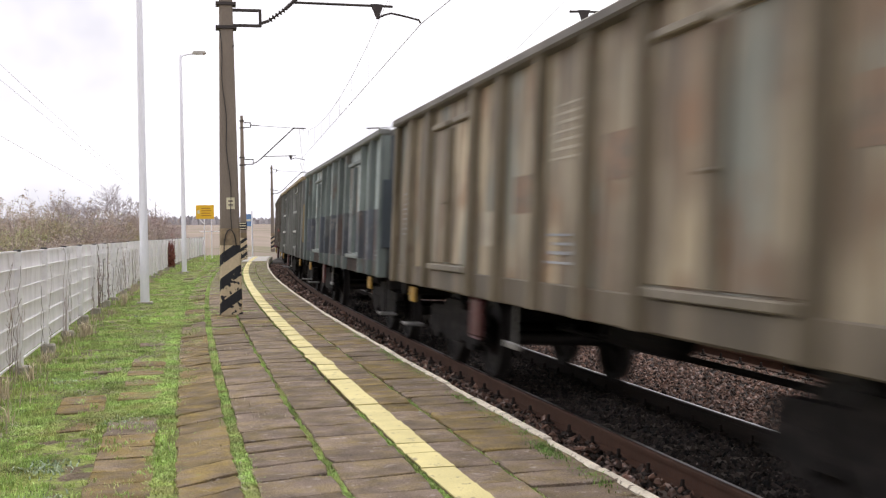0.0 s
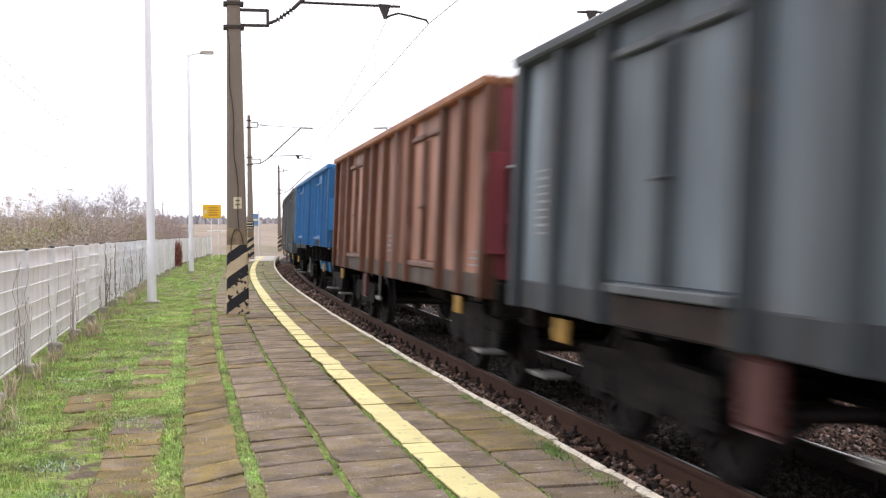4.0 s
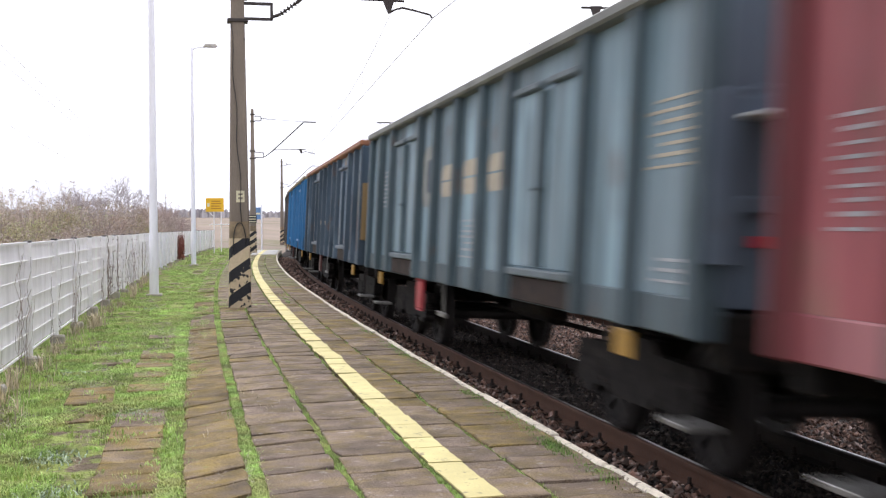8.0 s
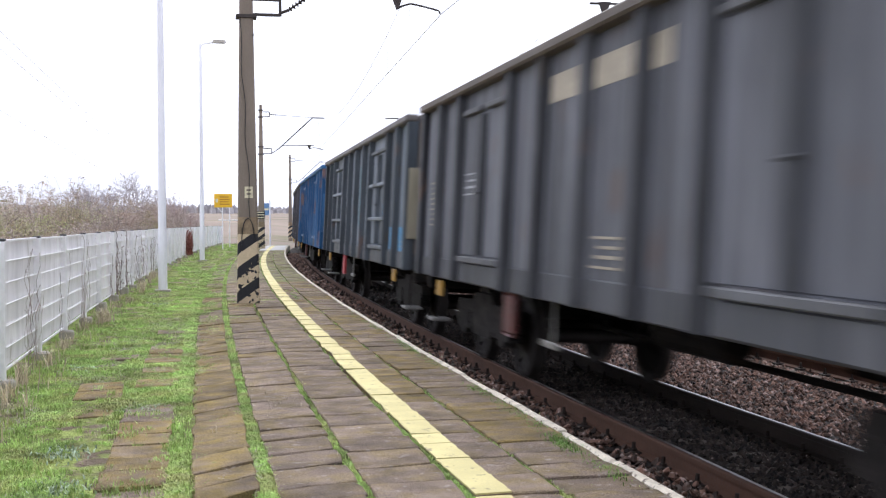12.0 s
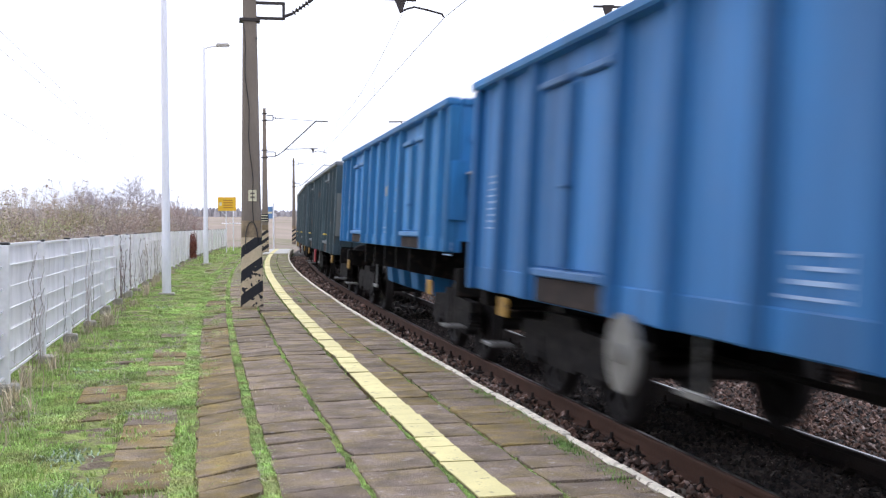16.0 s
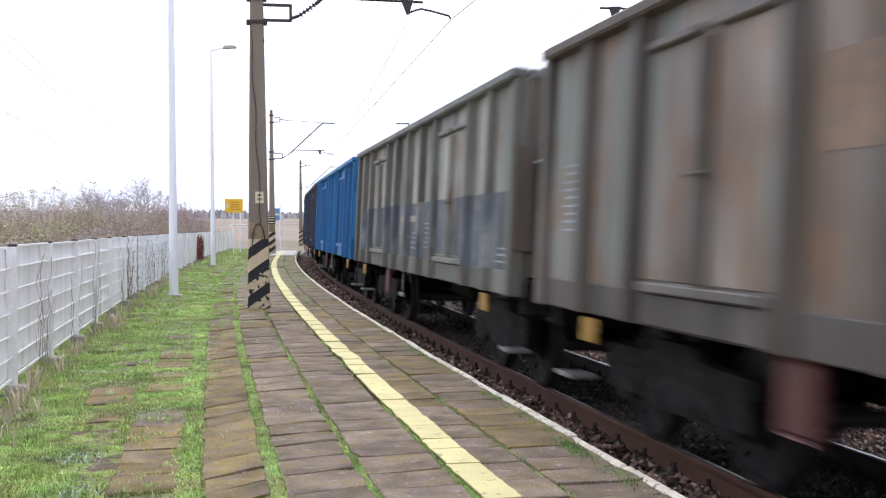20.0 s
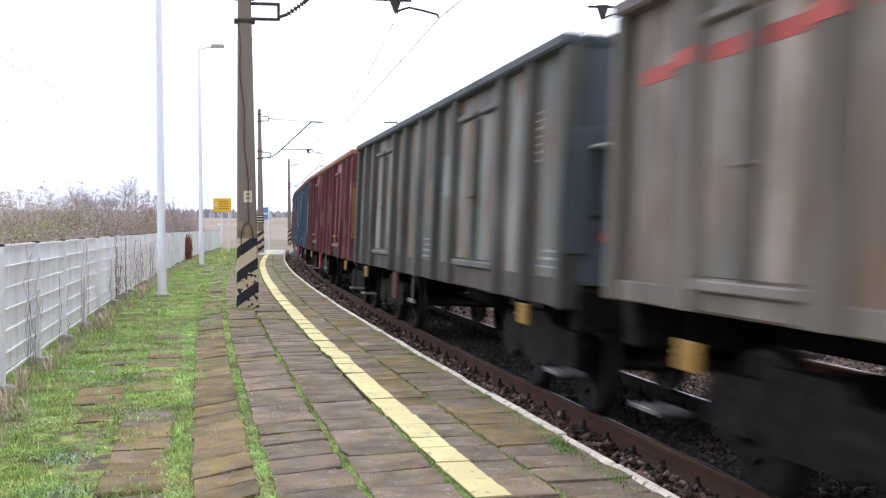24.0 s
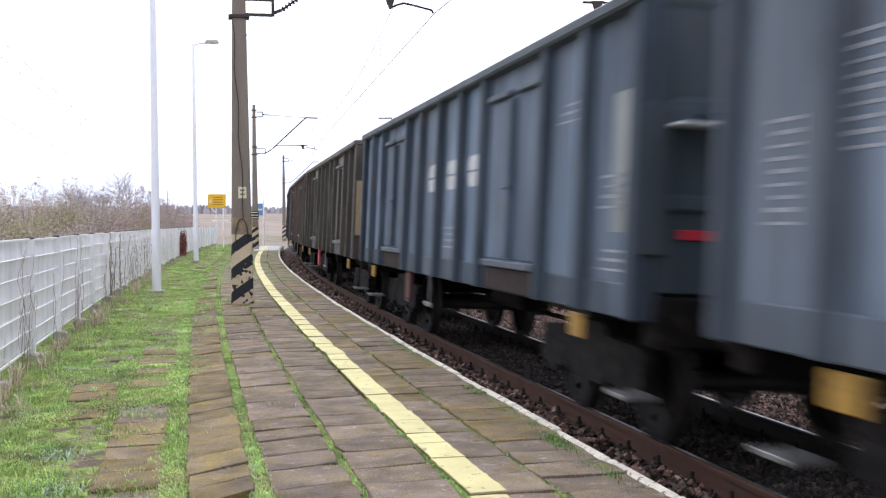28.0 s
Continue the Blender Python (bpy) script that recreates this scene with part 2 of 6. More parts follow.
STONE = surface("ballast_stone", (0.3, 0.235, 0.21), 0.9, spread=0.25, fine=40, coarse=9, bump=0.4, per_island=0.95, second=(0.15, 0.085, 0.062), amount=0.58)
# darker copy of the stone, with the train's shade put into its colour
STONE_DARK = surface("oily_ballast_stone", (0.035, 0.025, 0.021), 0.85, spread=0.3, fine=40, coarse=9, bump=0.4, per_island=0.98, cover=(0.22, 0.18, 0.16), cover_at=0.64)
# black of the fastenings; on the far rail it paints in the shade
SHADED_RAIL_DARK_CLIP = surface("oily_dark_rail", (0.03, 0.02, 0.016), 0.8, spread=0.25, fine=50, coarse=3, bump=0.2, metal=0.1)
RAIL_RUST = surface("rail_rust", (0.105, 0.05, 0.031), 0.75, spread=0.2, fine=50, coarse=3, bump=0.2, metal=0.2)
RAIL_SHINE = surface("rail_running_face", (0.4, 0.39, 0.39), 0.34, spread=0.06, fine=30, coarse=2, bump=0.02, metal=0.95, sheen_noise=0.05)
SLEEPER = surface("sleeper_concrete", (0.14, 0.11, 0.09), 0.9, spread=0.3, fine=40, coarse=3, bump=0.4)
FIELD = surface("ploughed_field", (0.26, 0.2, 0.155), 0.95, spread=0.18, fine=1.5, coarse=0.03, bump=0.0, second=(0.17, 0.15, 0.075), amount=0.4, width=0.1)
PALE = surface("pale_slab", (0.5, 0.48, 0.46), 0.85, spread=0.12, fine=20, coarse=1.2, bump=0.3)
POLE_CONCRETE = surface("pole_concrete", (0.25, 0.205, 0.165), 0.9, spread=0.16, fine=55, coarse=2.0, bump=0.35, stretch=(1, 1, 0.3), cover=(0.36, 0.3, 0.24), cover_at=0.69)
OCHRE_WORN = surface("worn_ochre_on_concrete", (0.3, 0.225, 0.14), 0.88, spread=0.22, fine=50, coarse=4.0, bump=0.4, second=(0.2, 0.15, 0.105), amount=0.45, width=0.2)
IRON = surface("dark_ironwork", (0.055, 0.045, 0.042), 0.6, spread=0.2, fine=40, coarse=6, bump=0.15, metal=0.4)
WIRE = surface("weathered_wire", (0.42, 0.41, 0.42), 0.6, spread=0.1, fine=20, coarse=2, bump=0, metal=0.0)
WHITE_STEEL = surface("white_lamp_post", (0.9, 0.9, 0.95), 0.45, spread=0.06, fine=30, coarse=1.5, bump=0.05, stretch=(1, 1, 0.25))
FENCE_BOARD = surface("fence_panel_white", (0.95, 0.92, 0.945), 0.7, spread=0.08, fine=22, coarse=2.2, bump=0.12, stretch=(1, 1, 0.3), per_object=0.04, grime=(((0.72, 0.67, 0.67), 0.15, 2.5, 0.5), ((0.42, 0.37, 0.33), 0.04, 6.0, 1.1)), streak=0.06)
FENCE_WIRE = surface("fence_wire_white", (0.93, 0.91, 0.93), 0.5, spread=0.08, fine=20, coarse=2, bump=0)
CAP = surface("black_plastic", (0.02, 0.02, 0.022), 0.5, spread=0.1, fine=20, coarse=2, bump=0)
FOOT = surface("concrete_foot", (0.4, 0.37, 0.32), 0.9, spread=0.2, fine=40, coarse=5, bump=0.4)
YELLOW_SIGN = surface("yellow_sign", (0.85, 0.5, 0.02), 0.5, spread=0.05, fine=10, coarse=2, bump=0)
INK = surface("sign_ink", (0.5, 0.22, 0.02), 0.6, spread=0.1, fine=10, coarse=2, bump=0)
BLUE_SIGN = surface("blue_sign", (0.08, 0.2, 0.42), 0.5, spread=0.05, fine=10, coarse=2, bump=0)
PLATE = surface("cream_plate", (0.72, 0.66, 0.46), 0.6, spread=0.12, fine=20, coarse=9, bump=0)
TWIG = surface("bare_twigs", (0.28, 0.22, 0.2), 0.9, spread=0.3, fine=10, coarse=1, bump=0, per_island=0.3)
# distance haze is mixed into this bark colour
BARK = surface("far_bark", (0.43, 0.395, 0.41), 0.9, spread=0.2, fine=10, coarse=1, bump=0)
DEAD_LEAF = surface("withered_leaves", (0.42, 0.3, 0.235), 0.85, spread=0.25, fine=6, coarse=0.5, bump=0, second=(0.34, 0.33, 0.14), amount=0.44, width=0.2, per_island=0.32)
GREEN_LEAF = surface("yellow_green_leaves", (0.5, 0.56, 0.24), 0.8, spread=0.25, fine=6, coarse=0.7, bump=0, second=(0.42, 0.36, 0.24), amount=0.35, width=0.2, per_island=0.3)
OLIVE_LEAF = surface("olive_leaves", (0.42, 0.42, 0.22), 0.8, spread=0.25, fine=6, coarse=0.7, bump=0, second=(0.36, 0.28, 0.17), amount=0.42, width=0.15, per_island=0.3)
GREY_LEAF = surface("grey_brown_leaves", (0.48, 0.41, 0.365), 0.85, spread=0.22, fine=6, coarse=0.7, bump=0, second=(0.4, 0.29, 0.23), amount=0.45, width=0.2, per_island=0.3)
MAUVE_LEAF = surface("mauve_brown_twigs", (0.4, 0.29, 0.27), 0.85, spread=0.22, fine=6, coarse=0.7, bump=0, second=(0.46, 0.38, 0.37), amount=0.5, width=0.2, per_island=0.3)
REED = surface("pale_reed", (0.5, 0.42, 0.35), 0.85, spread=0.2, fine=6, coarse=1, bump=0, per_island=0.3)
RED_LEAF = surface("red_creeper", (0.24, 0.07, 0.05), 0.8, spread=0.3, fine=8, coarse=2, bump=0, per_island=0.4)
# the woods' pale grey has the haze of the horizon painted in
FAR_WOOD = surface("far_wood", (0.42, 0.4, 0.42), 0.95, spread=0.25, fine=0.6, coarse=0.05, bump=0, per_island=0.3)


def stripes_material():
    """Cream paint with slanting black bars, chipped in places, on the pole's foot."""
    m = surface("hazard_stripes", (0.62, 0.5, 0.34), 0.8, spread=0.12, fine=40, coarse=5, bump=0.4)
    n, l = m.node_tree.nodes, m.node_tree.links
    b = n["Principled BSDF"]
    old = b.inputs["Base Color"].links[0].from_socket
    tc = n.new("ShaderNodeTexCoord")
    sep = n.new("ShaderNodeSeparateXYZ")
    l.new(tc.outputs["Object"], sep.inputs[0])
    def op(kind, a, c):
        x = n.new("ShaderNodeMath")
        x.operation = kind
        for k, src in enumerate((a, c)):
            if isinstance(src, (int, float)):
                x.inputs[k].default_value = src
            else:
                l.new(src, x.inputs[k])
        return x.outputs[0]
    slope = op("SUBTRACT", sep.outputs["Z"], op("MULTIPLY", op("SUBTRACT", sep.outputs["X"], sep.outputs["Y"]), 0.7))
    bar = op("LESS_THAN", op("FRACT", op("DIVIDE", op("ADD", slope, 1.285), 0.44), 0), 0.47)
    chips = n.new("ShaderNodeTexNoise")
    chips.inputs["Scale"].default_value, chips.inputs["Detail"].default_value = 11.0, 8.0
    l.new(tc.outputs["Object"], chips.inputs["Vector"])
    whole = op("LESS_THAN", chips.outputs["Fac"], 0.65)
    gone = op("GREATER_THAN", chips.outputs["Fac"], 0.575)
    low = op("MULTIPLY", gone, op("LESS_THAN", sep.outputs["Z"], 0.62))
    mask = op("MAXIMUM", op("MULTIPLY", bar, whole), low)
    mix = n.new("ShaderNodeMix")
    mix.data_type = "RGBA"
    l.new(mask, mix.inputs["Factor"])
    l.new(old, mix.inputs[6])
    mix.inputs[7].default_value = (0.022, 0.022, 0.028, 1)
    l.new(mix.outputs[2], b.inputs["Base Color"])
    return m


STRIPES = stripes_material()

# ---------- large structure ----------
def spread_points(s, off, z):
    """Many points beside the track at once."""
    a = np.interp(s, STEPS, HEADING)
    return np.stack([np.interp(s, STEPS, LINE_X) + off * np.cos(a), np.interp(s, STEPS, LINE_Y) - off * np.sin(a), z + 0 * a], -1)


def beside(x, y):
    """Metres to the right of the track at a place on the map."""
    d = (LINE_X - x) ** 2 + (LINE_Y - y) ** 2
    i = int(d.argmin())
    return (x - LINE_X[i]) * math.cos(HEADING[i]) - (y - LINE_Y[i]) * math.sin(HEADING[i])


def step(a, b, v):
    t = min(1.0, max(0.0, (v - a) / (b - a)))
    return t * t * (3 - 2 * t)


def ground_height(x, y):
    off = beside(x, y)
    far = math.hypot(x, y)
    z = -0.95 + 0.8 * step(-7.2, -11, off)
    z += step(-9, -40, off) * 0.0135 * max(0.0, min(far, 900.0) - 95.0)
    return z + 0.12 * noise.noise((x * 0.03, y * 0.03, 0))


def build_ground():
    g = Geo()
    radii = [0.0] + [6.0 * 1.105 ** k for k in range(68)]
    n = 120
    ring = []
    for r in radii:
        for i in range(n if r else 1):
            a = 2 * math.pi * i / n
            x, y = r * math.sin(a), r * math.cos(a)
            ring.append((x, y, ground_height(x, y)))
    f = [(0, 1 + i, 1 + (i + 1) % n) for i in range(n)]
    for k in range(len(radii) - 2):
        b = 1 + k * n
        f += [(b + i, b + n + i, b + n + (i + 1) % n, b + (i + 1) % n) for i in range(n)]
    g.add(ring, f)
    setting("ground", g, FIELD, "brown ploughed fields with patches of dull grass", "field", smooth=True)


def build_track(name, off, z_left, z_right, label):
    """Two rails on sleepers; each rail has a polished running face."""
    track = tagged(new(name), label, "railway track", kind="structure")
    far = list(np.arange(-560, -20, 20.0)) + list(np.arange(-20, 140, 2.0)) + list(np.arange(140, 720, 15.0))
    for side, z in ((-GAUGE, z_left), (GAUGE, z_right)):
        o = off + side
        prof = [(-0.075, -0.172), (0.075, -0.172), (0.075, -0.158), (0.012, -0.142), (0.01, -0.05), (0.036, -0.038), (0.036, -0.008), (0.028, -0.001), (-0.028, -0.001), (-0.036, -0.008), (-0.036, -0.038), (-0.01, -0.05), (-0.012, -0.142), (-0.075, -0.158)]
        rail = part("rail", Geo().sweep([(o + a, z + b) for a, b in prof], far), SHADED_RAIL_DARK_CLIP if off < 2 and side > 0 else RAIL_RUST, track, "rust-brown steel rail")
        part("running_face", Geo().sweep([(o - 0.004, z), (o + 0.022, z), (o + 0.022, z + 0.003), (o - 0.004, z + 0.003)], far), RAIL_SHINE, rail, "polished running face")
    sl = Geo().chamfer(-1.25, 1.25, -0.125, 0.125, -0.2, 0.0, 0.02).mesh("sleeper", SLEEPER)
    clip = Geo()
    for x in (-GAUGE - 0.1, -GAUGE + 0.1, GAUGE - 0.1, GAUGE + 0.1):
        clip.chamfer(x - 0.05, x + 0.05, -0.07, 0.07, 0.0, 0.03, 0.008).rod((x, 0, 0.02), (x, 0, 0.05), 0.03, 0.03, 6).rod((x, 0, 0.05), (x, 0, 0.1), 0.018, 0.016, 6)
    clip = clip.mesh("fastening", SHADED_RAIL_DARK_CLIP)
    for k in range(100):
        s = -4 + 0.6 * k
        if off > 2 and k > 60:
            break
        ob = new("sleeper", sl)
        ob.parent = track
        ob.matrix_basis = stand(s, off, (z_left + z_right) / 2 - 0.174) @ pose(0, 0, 0, 0, math.degrees((z_left - z_right) / 1.51), 0)
        cl = new("fastening", clip)
        cl.parent = ob


def build_ballast():
    g = Geo()
    prof = [(-1.9, -0.44), (-0.9, -0.445), (0, -0.475), (0.9, -0.53), (2.2, -0.56), (3.2, -0.49), (5.3, -0.5), (6.4, -0.5), (8.2, -1.15), (8.2, -1.5), (-1.9, -1.5)]
    st = list(np.arange(-560, -20, 20.0)) + list(np.arange(-20, 140, 2.0)) + list(np.arange(140, 720, 15.0))
    g.sweep(prof, st)
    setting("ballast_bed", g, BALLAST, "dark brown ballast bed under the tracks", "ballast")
    # loose stones on the bed
    rng = np.random.default_rng(5)
    def heap(count, s0, s1, o0, o1, size, power):
        s = s0 + (s1 - s0) * rng.random(count) ** power
        o = o0 + (o1 - o0) * rng.random(count)
        return s, o, size * (0.6 + 0.9 * rng.random(count))
    sets = [heap(4200, 4.2, 24, EDGE + 0.03, -0.86, 0.029, 1.7), heap(9500, 4.5, 24, -0.62, 0.66, 0.024, 1.5), heap(19000, 5, 26, 0.85, 3.3, 0.025, 1.3),
            heap(6500, 6, 26, 3.3, 6.6, 0.03, 1.0), heap(2500, 24, 70, EDGE + 0.03, -0.86, 0.05, 1.2), heap(3000, 24, 60, -0.6, 3.3, 0.06, 1.0)]
    s, o, r = (np.concatenate([q[k] for q in sets]) for k in range(3))
    px = [p[0] for p in prof[:8]]
    pz = [p[1] for p in prof[:8]]
    c = spread_points(s, o, np.interp(o, px, pz) + r * 0.35 + np.where(o < -0.84, 0.05 * rng.random(len(o)), 0))
    n = len(s)
    base = np.array([(1, 0, 0), (0, 1, 0), (-1, 0, 0), (0, -1, 0), (0.3, 0.25, 0.75), (-0.2, -0.2, -0.7), (-0.35, 0.3, 0.6)])
    tri = np.array([(0, 1, 4), (1, 6, 4), (1, 2, 6), (2, 3, 6), (3, 4, 6), (3, 0, 4), (1, 0, 5), (2, 1, 5), (3, 2, 5), (0, 3, 5)])
    ang = rng.random(n) * 6.283
    ca, sa = np.cos(ang), np.sin(ang)
    v = base[None] * (0.7 + 0.6 * rng.random((n, 7, 1))) * r[:, None, None]
    tilt = rng.normal(0, 0.5, (n, 1))
    v[:, :, 2] += v[:, :, 0] * tilt
    v = np.stack([v[:, :, 0] * ca[:, None] - v[:, :, 1] * sa[:, None], v[:, :, 0] * sa[:, None] + v[:, :, 1] * ca[:, None], v[:, :, 2]], -1) + c[:, None]
    f = (tri[None] + (np.arange(n) * 7)[:, None, None]).reshape(-1, 3)
    me = bpy.data.meshes.new("ballast_stones")
    me.from_pydata(v.reshape(-1, 3).tolist(), [], f.tolist())
    me.materials.append(STONE)
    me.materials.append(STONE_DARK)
    # stones between the rails take the shade-coloured copy
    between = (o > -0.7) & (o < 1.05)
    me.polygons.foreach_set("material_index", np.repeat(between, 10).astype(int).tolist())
    tagged(new("ballast_stones", me), "broken brown and grey ballast stones beside the rails", "gravel", kind="stuff")


PLATFORM_END = 74.0


def build_platform():
    body = Geo().sweep([(-8.4, -0.16), (-6.3, -0.035), (-4.6, -0.022), (-4.42, -0.022), (-4.39, -0.05), (EDGE - 0.06, -0.05), (EDGE - 0.06, -1.3), (-8.4, -1.3)], list(np.arange(-40, PLATFORM_END + 8, 2.0)))
    setting("platform_bed", body, SOIL, "mossy soil bed of the railway platform", "platform")
    ramp = Geo()
    for k, (a, b) in enumerate(((62.5, 66.2), (66.3, 70), (70.1, PLATFORM_END + 1.8))):
        ramp.sweep([(-3.25, -0.1), (-3.25, 0.012), (EDGE - 0.1, 0.012), (EDGE - 0.1, -0.1)], list(np.linspace(a, b, 5)))
    setting("platform_end", ramp, PALE, "pale concrete slabs at the end of the platform", "platform")


def kerbs(pavement):
    meshes = []
    for k in range(4):
        g = Geo()
        c, h = 0.008 + 0.004 * k, 0.0
        g.chamfer(-0.035, 0.035, -0.492, 0.492, -0.3, 0.0, c)
        meshes.append(g.mesh("kerb", WHITE_EDGE))
    rng = random.Random(3)
    for k in range(86):
        s = -8 + k * 1.0
        ob = new("kerb", meshes[k % 4])
        ob.parent = pavement
        ob.matrix_basis = stand(s, EDGE - 0.03 + rng.uniform(-0.008, 0.008), 0.004 + rng.uniform(-0.006, 0.006), rng.uniform(-0.5, 0.5))


COLUMNS = [(0.065, 0.575), (0.6, 1.08), (1.115, 1.6), (1.64, 2.1), (2.19, 2.56), (2.7, 3.08), (3.17, 3.56)]
# how far the joints of each column run aslant
ASLANT = (0.0, 0.0, 0.06, 0.22, 0.62, 0.04, 0.15)


def build_paving():
    """Rows of worn slabs with mossy joints; the nearest are pieces of their own."""
    pavement = tagged(new("pavement"), "worn brown concrete paving slabs with mossy joints", "pavement", kind="structure")
    rng = random.Random(11)
    shapes = {}

    def slab_geo(g, w, d, m, top, skew=0.0):
        # uneven outline, worn edges and a slightly hollow top
        a, b, c = w / 2, d / 2, 0.009
        j = lambda k=0.011: rng.uniform(-k, k)
        rim = [(-a, -b), (-a / 3, -b), (a / 3, -b), (a, -b), (a, 0), (a, b), (a / 3, b), (-a / 3, b), (-a, b), (-a, 0)]
        broken = rng.choice((0, 3, 5, 8, None, None))
        rim = [(x * (0.93 if i == broken else 1) + j(), y * (0.88 if i == broken else 1) + j()) for i, (x, y) in enumerate(rim)]
        rim = [(x, y + skew * x) for x, y in rim]
        v = [(x, y, -0.05) for x, y in rim] + [(x, y, top - 0.006 + j(0.004)) for x, y in rim]
        v += [(x * (1 - c / a) + j(0.004), y * (1 - c / b) + j(0.004), top + j(0.003)) for x, y in rim] + [(j(), j(), top - 0.002)]
        f = []
        for i in range(10):
            k = (i + 1) % 10
            f += [(i, k, 10 + k, 10 + i), (10 + i, 10 + k, 20 + k, 20 + i), (20 + i, 20 + k, 30)]
        g.add(v, f, m)

    far = Geo()
    far_paint = Geo()
    for ci, (a, b) in enumerate(COLUMNS):
        s = -6.0 + rng.uniform(0, 0.3)
        row = 0
        while s < 62.3:
            d = rng.choice((0.36, 0.43, 0.45, 0.47, 0.5))
            mid, w = s + d / 2, b - a - rng.choice((0, 0.004, 0.008))
            bare = 1.0
            if ci == 4:
                bare = 0.95 if mid < 15 else 0.6 + 0.5 * noise.noise((mid * 0.35, 3.3, 0))
            if ci == 5:
                bare = 1.0 if mid < 8.4 else 0.55 if 10.8 < mid < 16 else 0.2 + 0.6 * noise.noise((mid * 0.3, 7.7, 0))
            if ci == 6:
                bare = 0.4 if 8.6 < mid < 11 else 0.08
            skip = rng.random() > bare
            up = (-0.008 if ci >= 4 else 0.0) + rng.gauss(0, 0.0035) + (0.012 * noise.noise((mid * 0.5, ci * 2.0, 1)))
            tilt, roll_, yaw_ = rng.gauss(0, 0.5), rng.gauss(0, 0.5) - (3.2 if ci == 4 else 1.0 if ci == 3 else 0.0), rng.gauss(0, 0.6)
            m = stand(mid, EDGE - (a + b) / 2 + rng.gauss(0, 0.003), up, yaw_) @ pose(0, 0, 0, tilt, roll_, 0)
            if not skip:
                if 5.2 < mid < 28.5:
                    moss = noise.noise((mid * 0.55, ci * 3.1, 4.0)) > (0.38 if ci in (2, 3) else 0.02 if ci < 2 else -0.15)
                    key = (ci, d, rng.randint(0, 3), moss)
                    if key not in shapes:
                        g = Geo()
                        slab_geo(g, w, d - rng.choice((0.01, 0.014, 0.024)), None, 0.0, ASLANT[ci])
                        shapes[key] = g.mesh("slab", SLAB_MOSSY if moss else SLAB)
                    ob = new("slab", shapes[key])
                    ob.parent = pavement
                    ob.matrix_basis = m
                else:
                    slab_geo(far, w, d - 0.013, m, 0.0, ASLANT[ci])
                if ci == 1:
                    pw = 0.205 + rng.gauss(0, 0.003)
                    mp = m @ Matrix.Translation((-w / 2 + pw / 2 - 0.004 + rng.gauss(0, 0.002), 0, 0.003))
                    dd = d - 0.02
                    if 5.2 < mid < 28.5:
                        key = ("paint", d, rng.randint(0, 5))
                        if key not in shapes:
                            # a brushed patch with a ragged outline
                            g = Geo()
                            ys = [-dd / 2 + dd * q / 5 for q in range(6)]
                            rim = [(0.103 + rng.gauss(0, 0.003), y + rng.gauss(0, 0.003)) for y in ys] + [(-0.103 + rng.gauss(0, 0.004), y + rng.gauss(0, 0.003)) for y in reversed(ys)]
                            g.add([(x, y, -0.006) for x, y in rim] + [(x, y, 0.0035) for x, y in rim], [tuple(range(12, 24))] + [(q, (q + 1) % 12, 12 + (q + 1) % 12, 12 + q) for q in range(12)])
                            shapes[key] = g.mesh("line_mark", YELLOW_PAINT)
                        ob = new("line_mark", shapes[key])
                        ob.parent = pavement
                        ob.matrix_basis = mp
                    else:
                        far_paint.box(-pw / 2, pw / 2, -dd / 2, dd / 2, -0.006, 0.004, mp)
            s += d
            row += 1
    while s < PLATFORM_END:
        m = stand(s + 0.2, EDGE - 0.98, 0.018)
        far_paint.box(-0.11, 0.11, -0.17, 0.17, -0.006, 0.004, m)
        s += 0.37
    rest = new("far_slabs", far.mesh("far_slabs", SLAB_FAR))
    rest.parent = pavement
    tagged(rest, kind="stuff")
    rest = new("far_line_marks", far_paint.mesh("far_line_marks", YELLOW_PAINT))
    rest.parent = pavement
    tagged(rest, kind="stuff")
    return pavement


def blades(name, s, off, z, height, material, label, category, lean=0.6, width=0.18, seed=1):
    """A mass of grass blades, one bent strip each."""
    rng = np.random.default_rng(seed)
    n = len(s)
    p = spread_points(s, off, z)
    ang = rng.random(n) * 6.283
    d = np.stack([np.cos(ang), np.sin(ang), 0 * ang], -1)
    side = np.stack([-d[:, 1], d[:, 0], 0 * ang], -1)
    h = height[:, None]
    w = side * h * width * 0.5
    ln = (lean * rng.random(n))[:, None] * h * d
    up = np.array([0, 0, 1.0])
    a, b = p - w, p + w
    c, e = p + ln * 0.35 + up * h * 0.6 + w * 0.8, p + ln * 0.35 + up * h * 0.6 - w * 0.8
    t = p + ln + up * h * (1.0 - 0.25 * rng.random(n))[:, None]
    v = np.stack([a, b, c, e, t], 1).reshape(-1, 3)
    k = (np.arange(n) * 5)[:, None]
    quads = (k + np.array([0, 1, 2, 3])).tolist()
    tris = (k + np.array([3, 2, 4])).tolist()
    me = bpy.data.meshes.new(name)
    me.from_pydata(v.tolist(), [], quads + tris)
    me.materials.append(material)
    return tagged(new(name, me), label, category, kind="stuff")


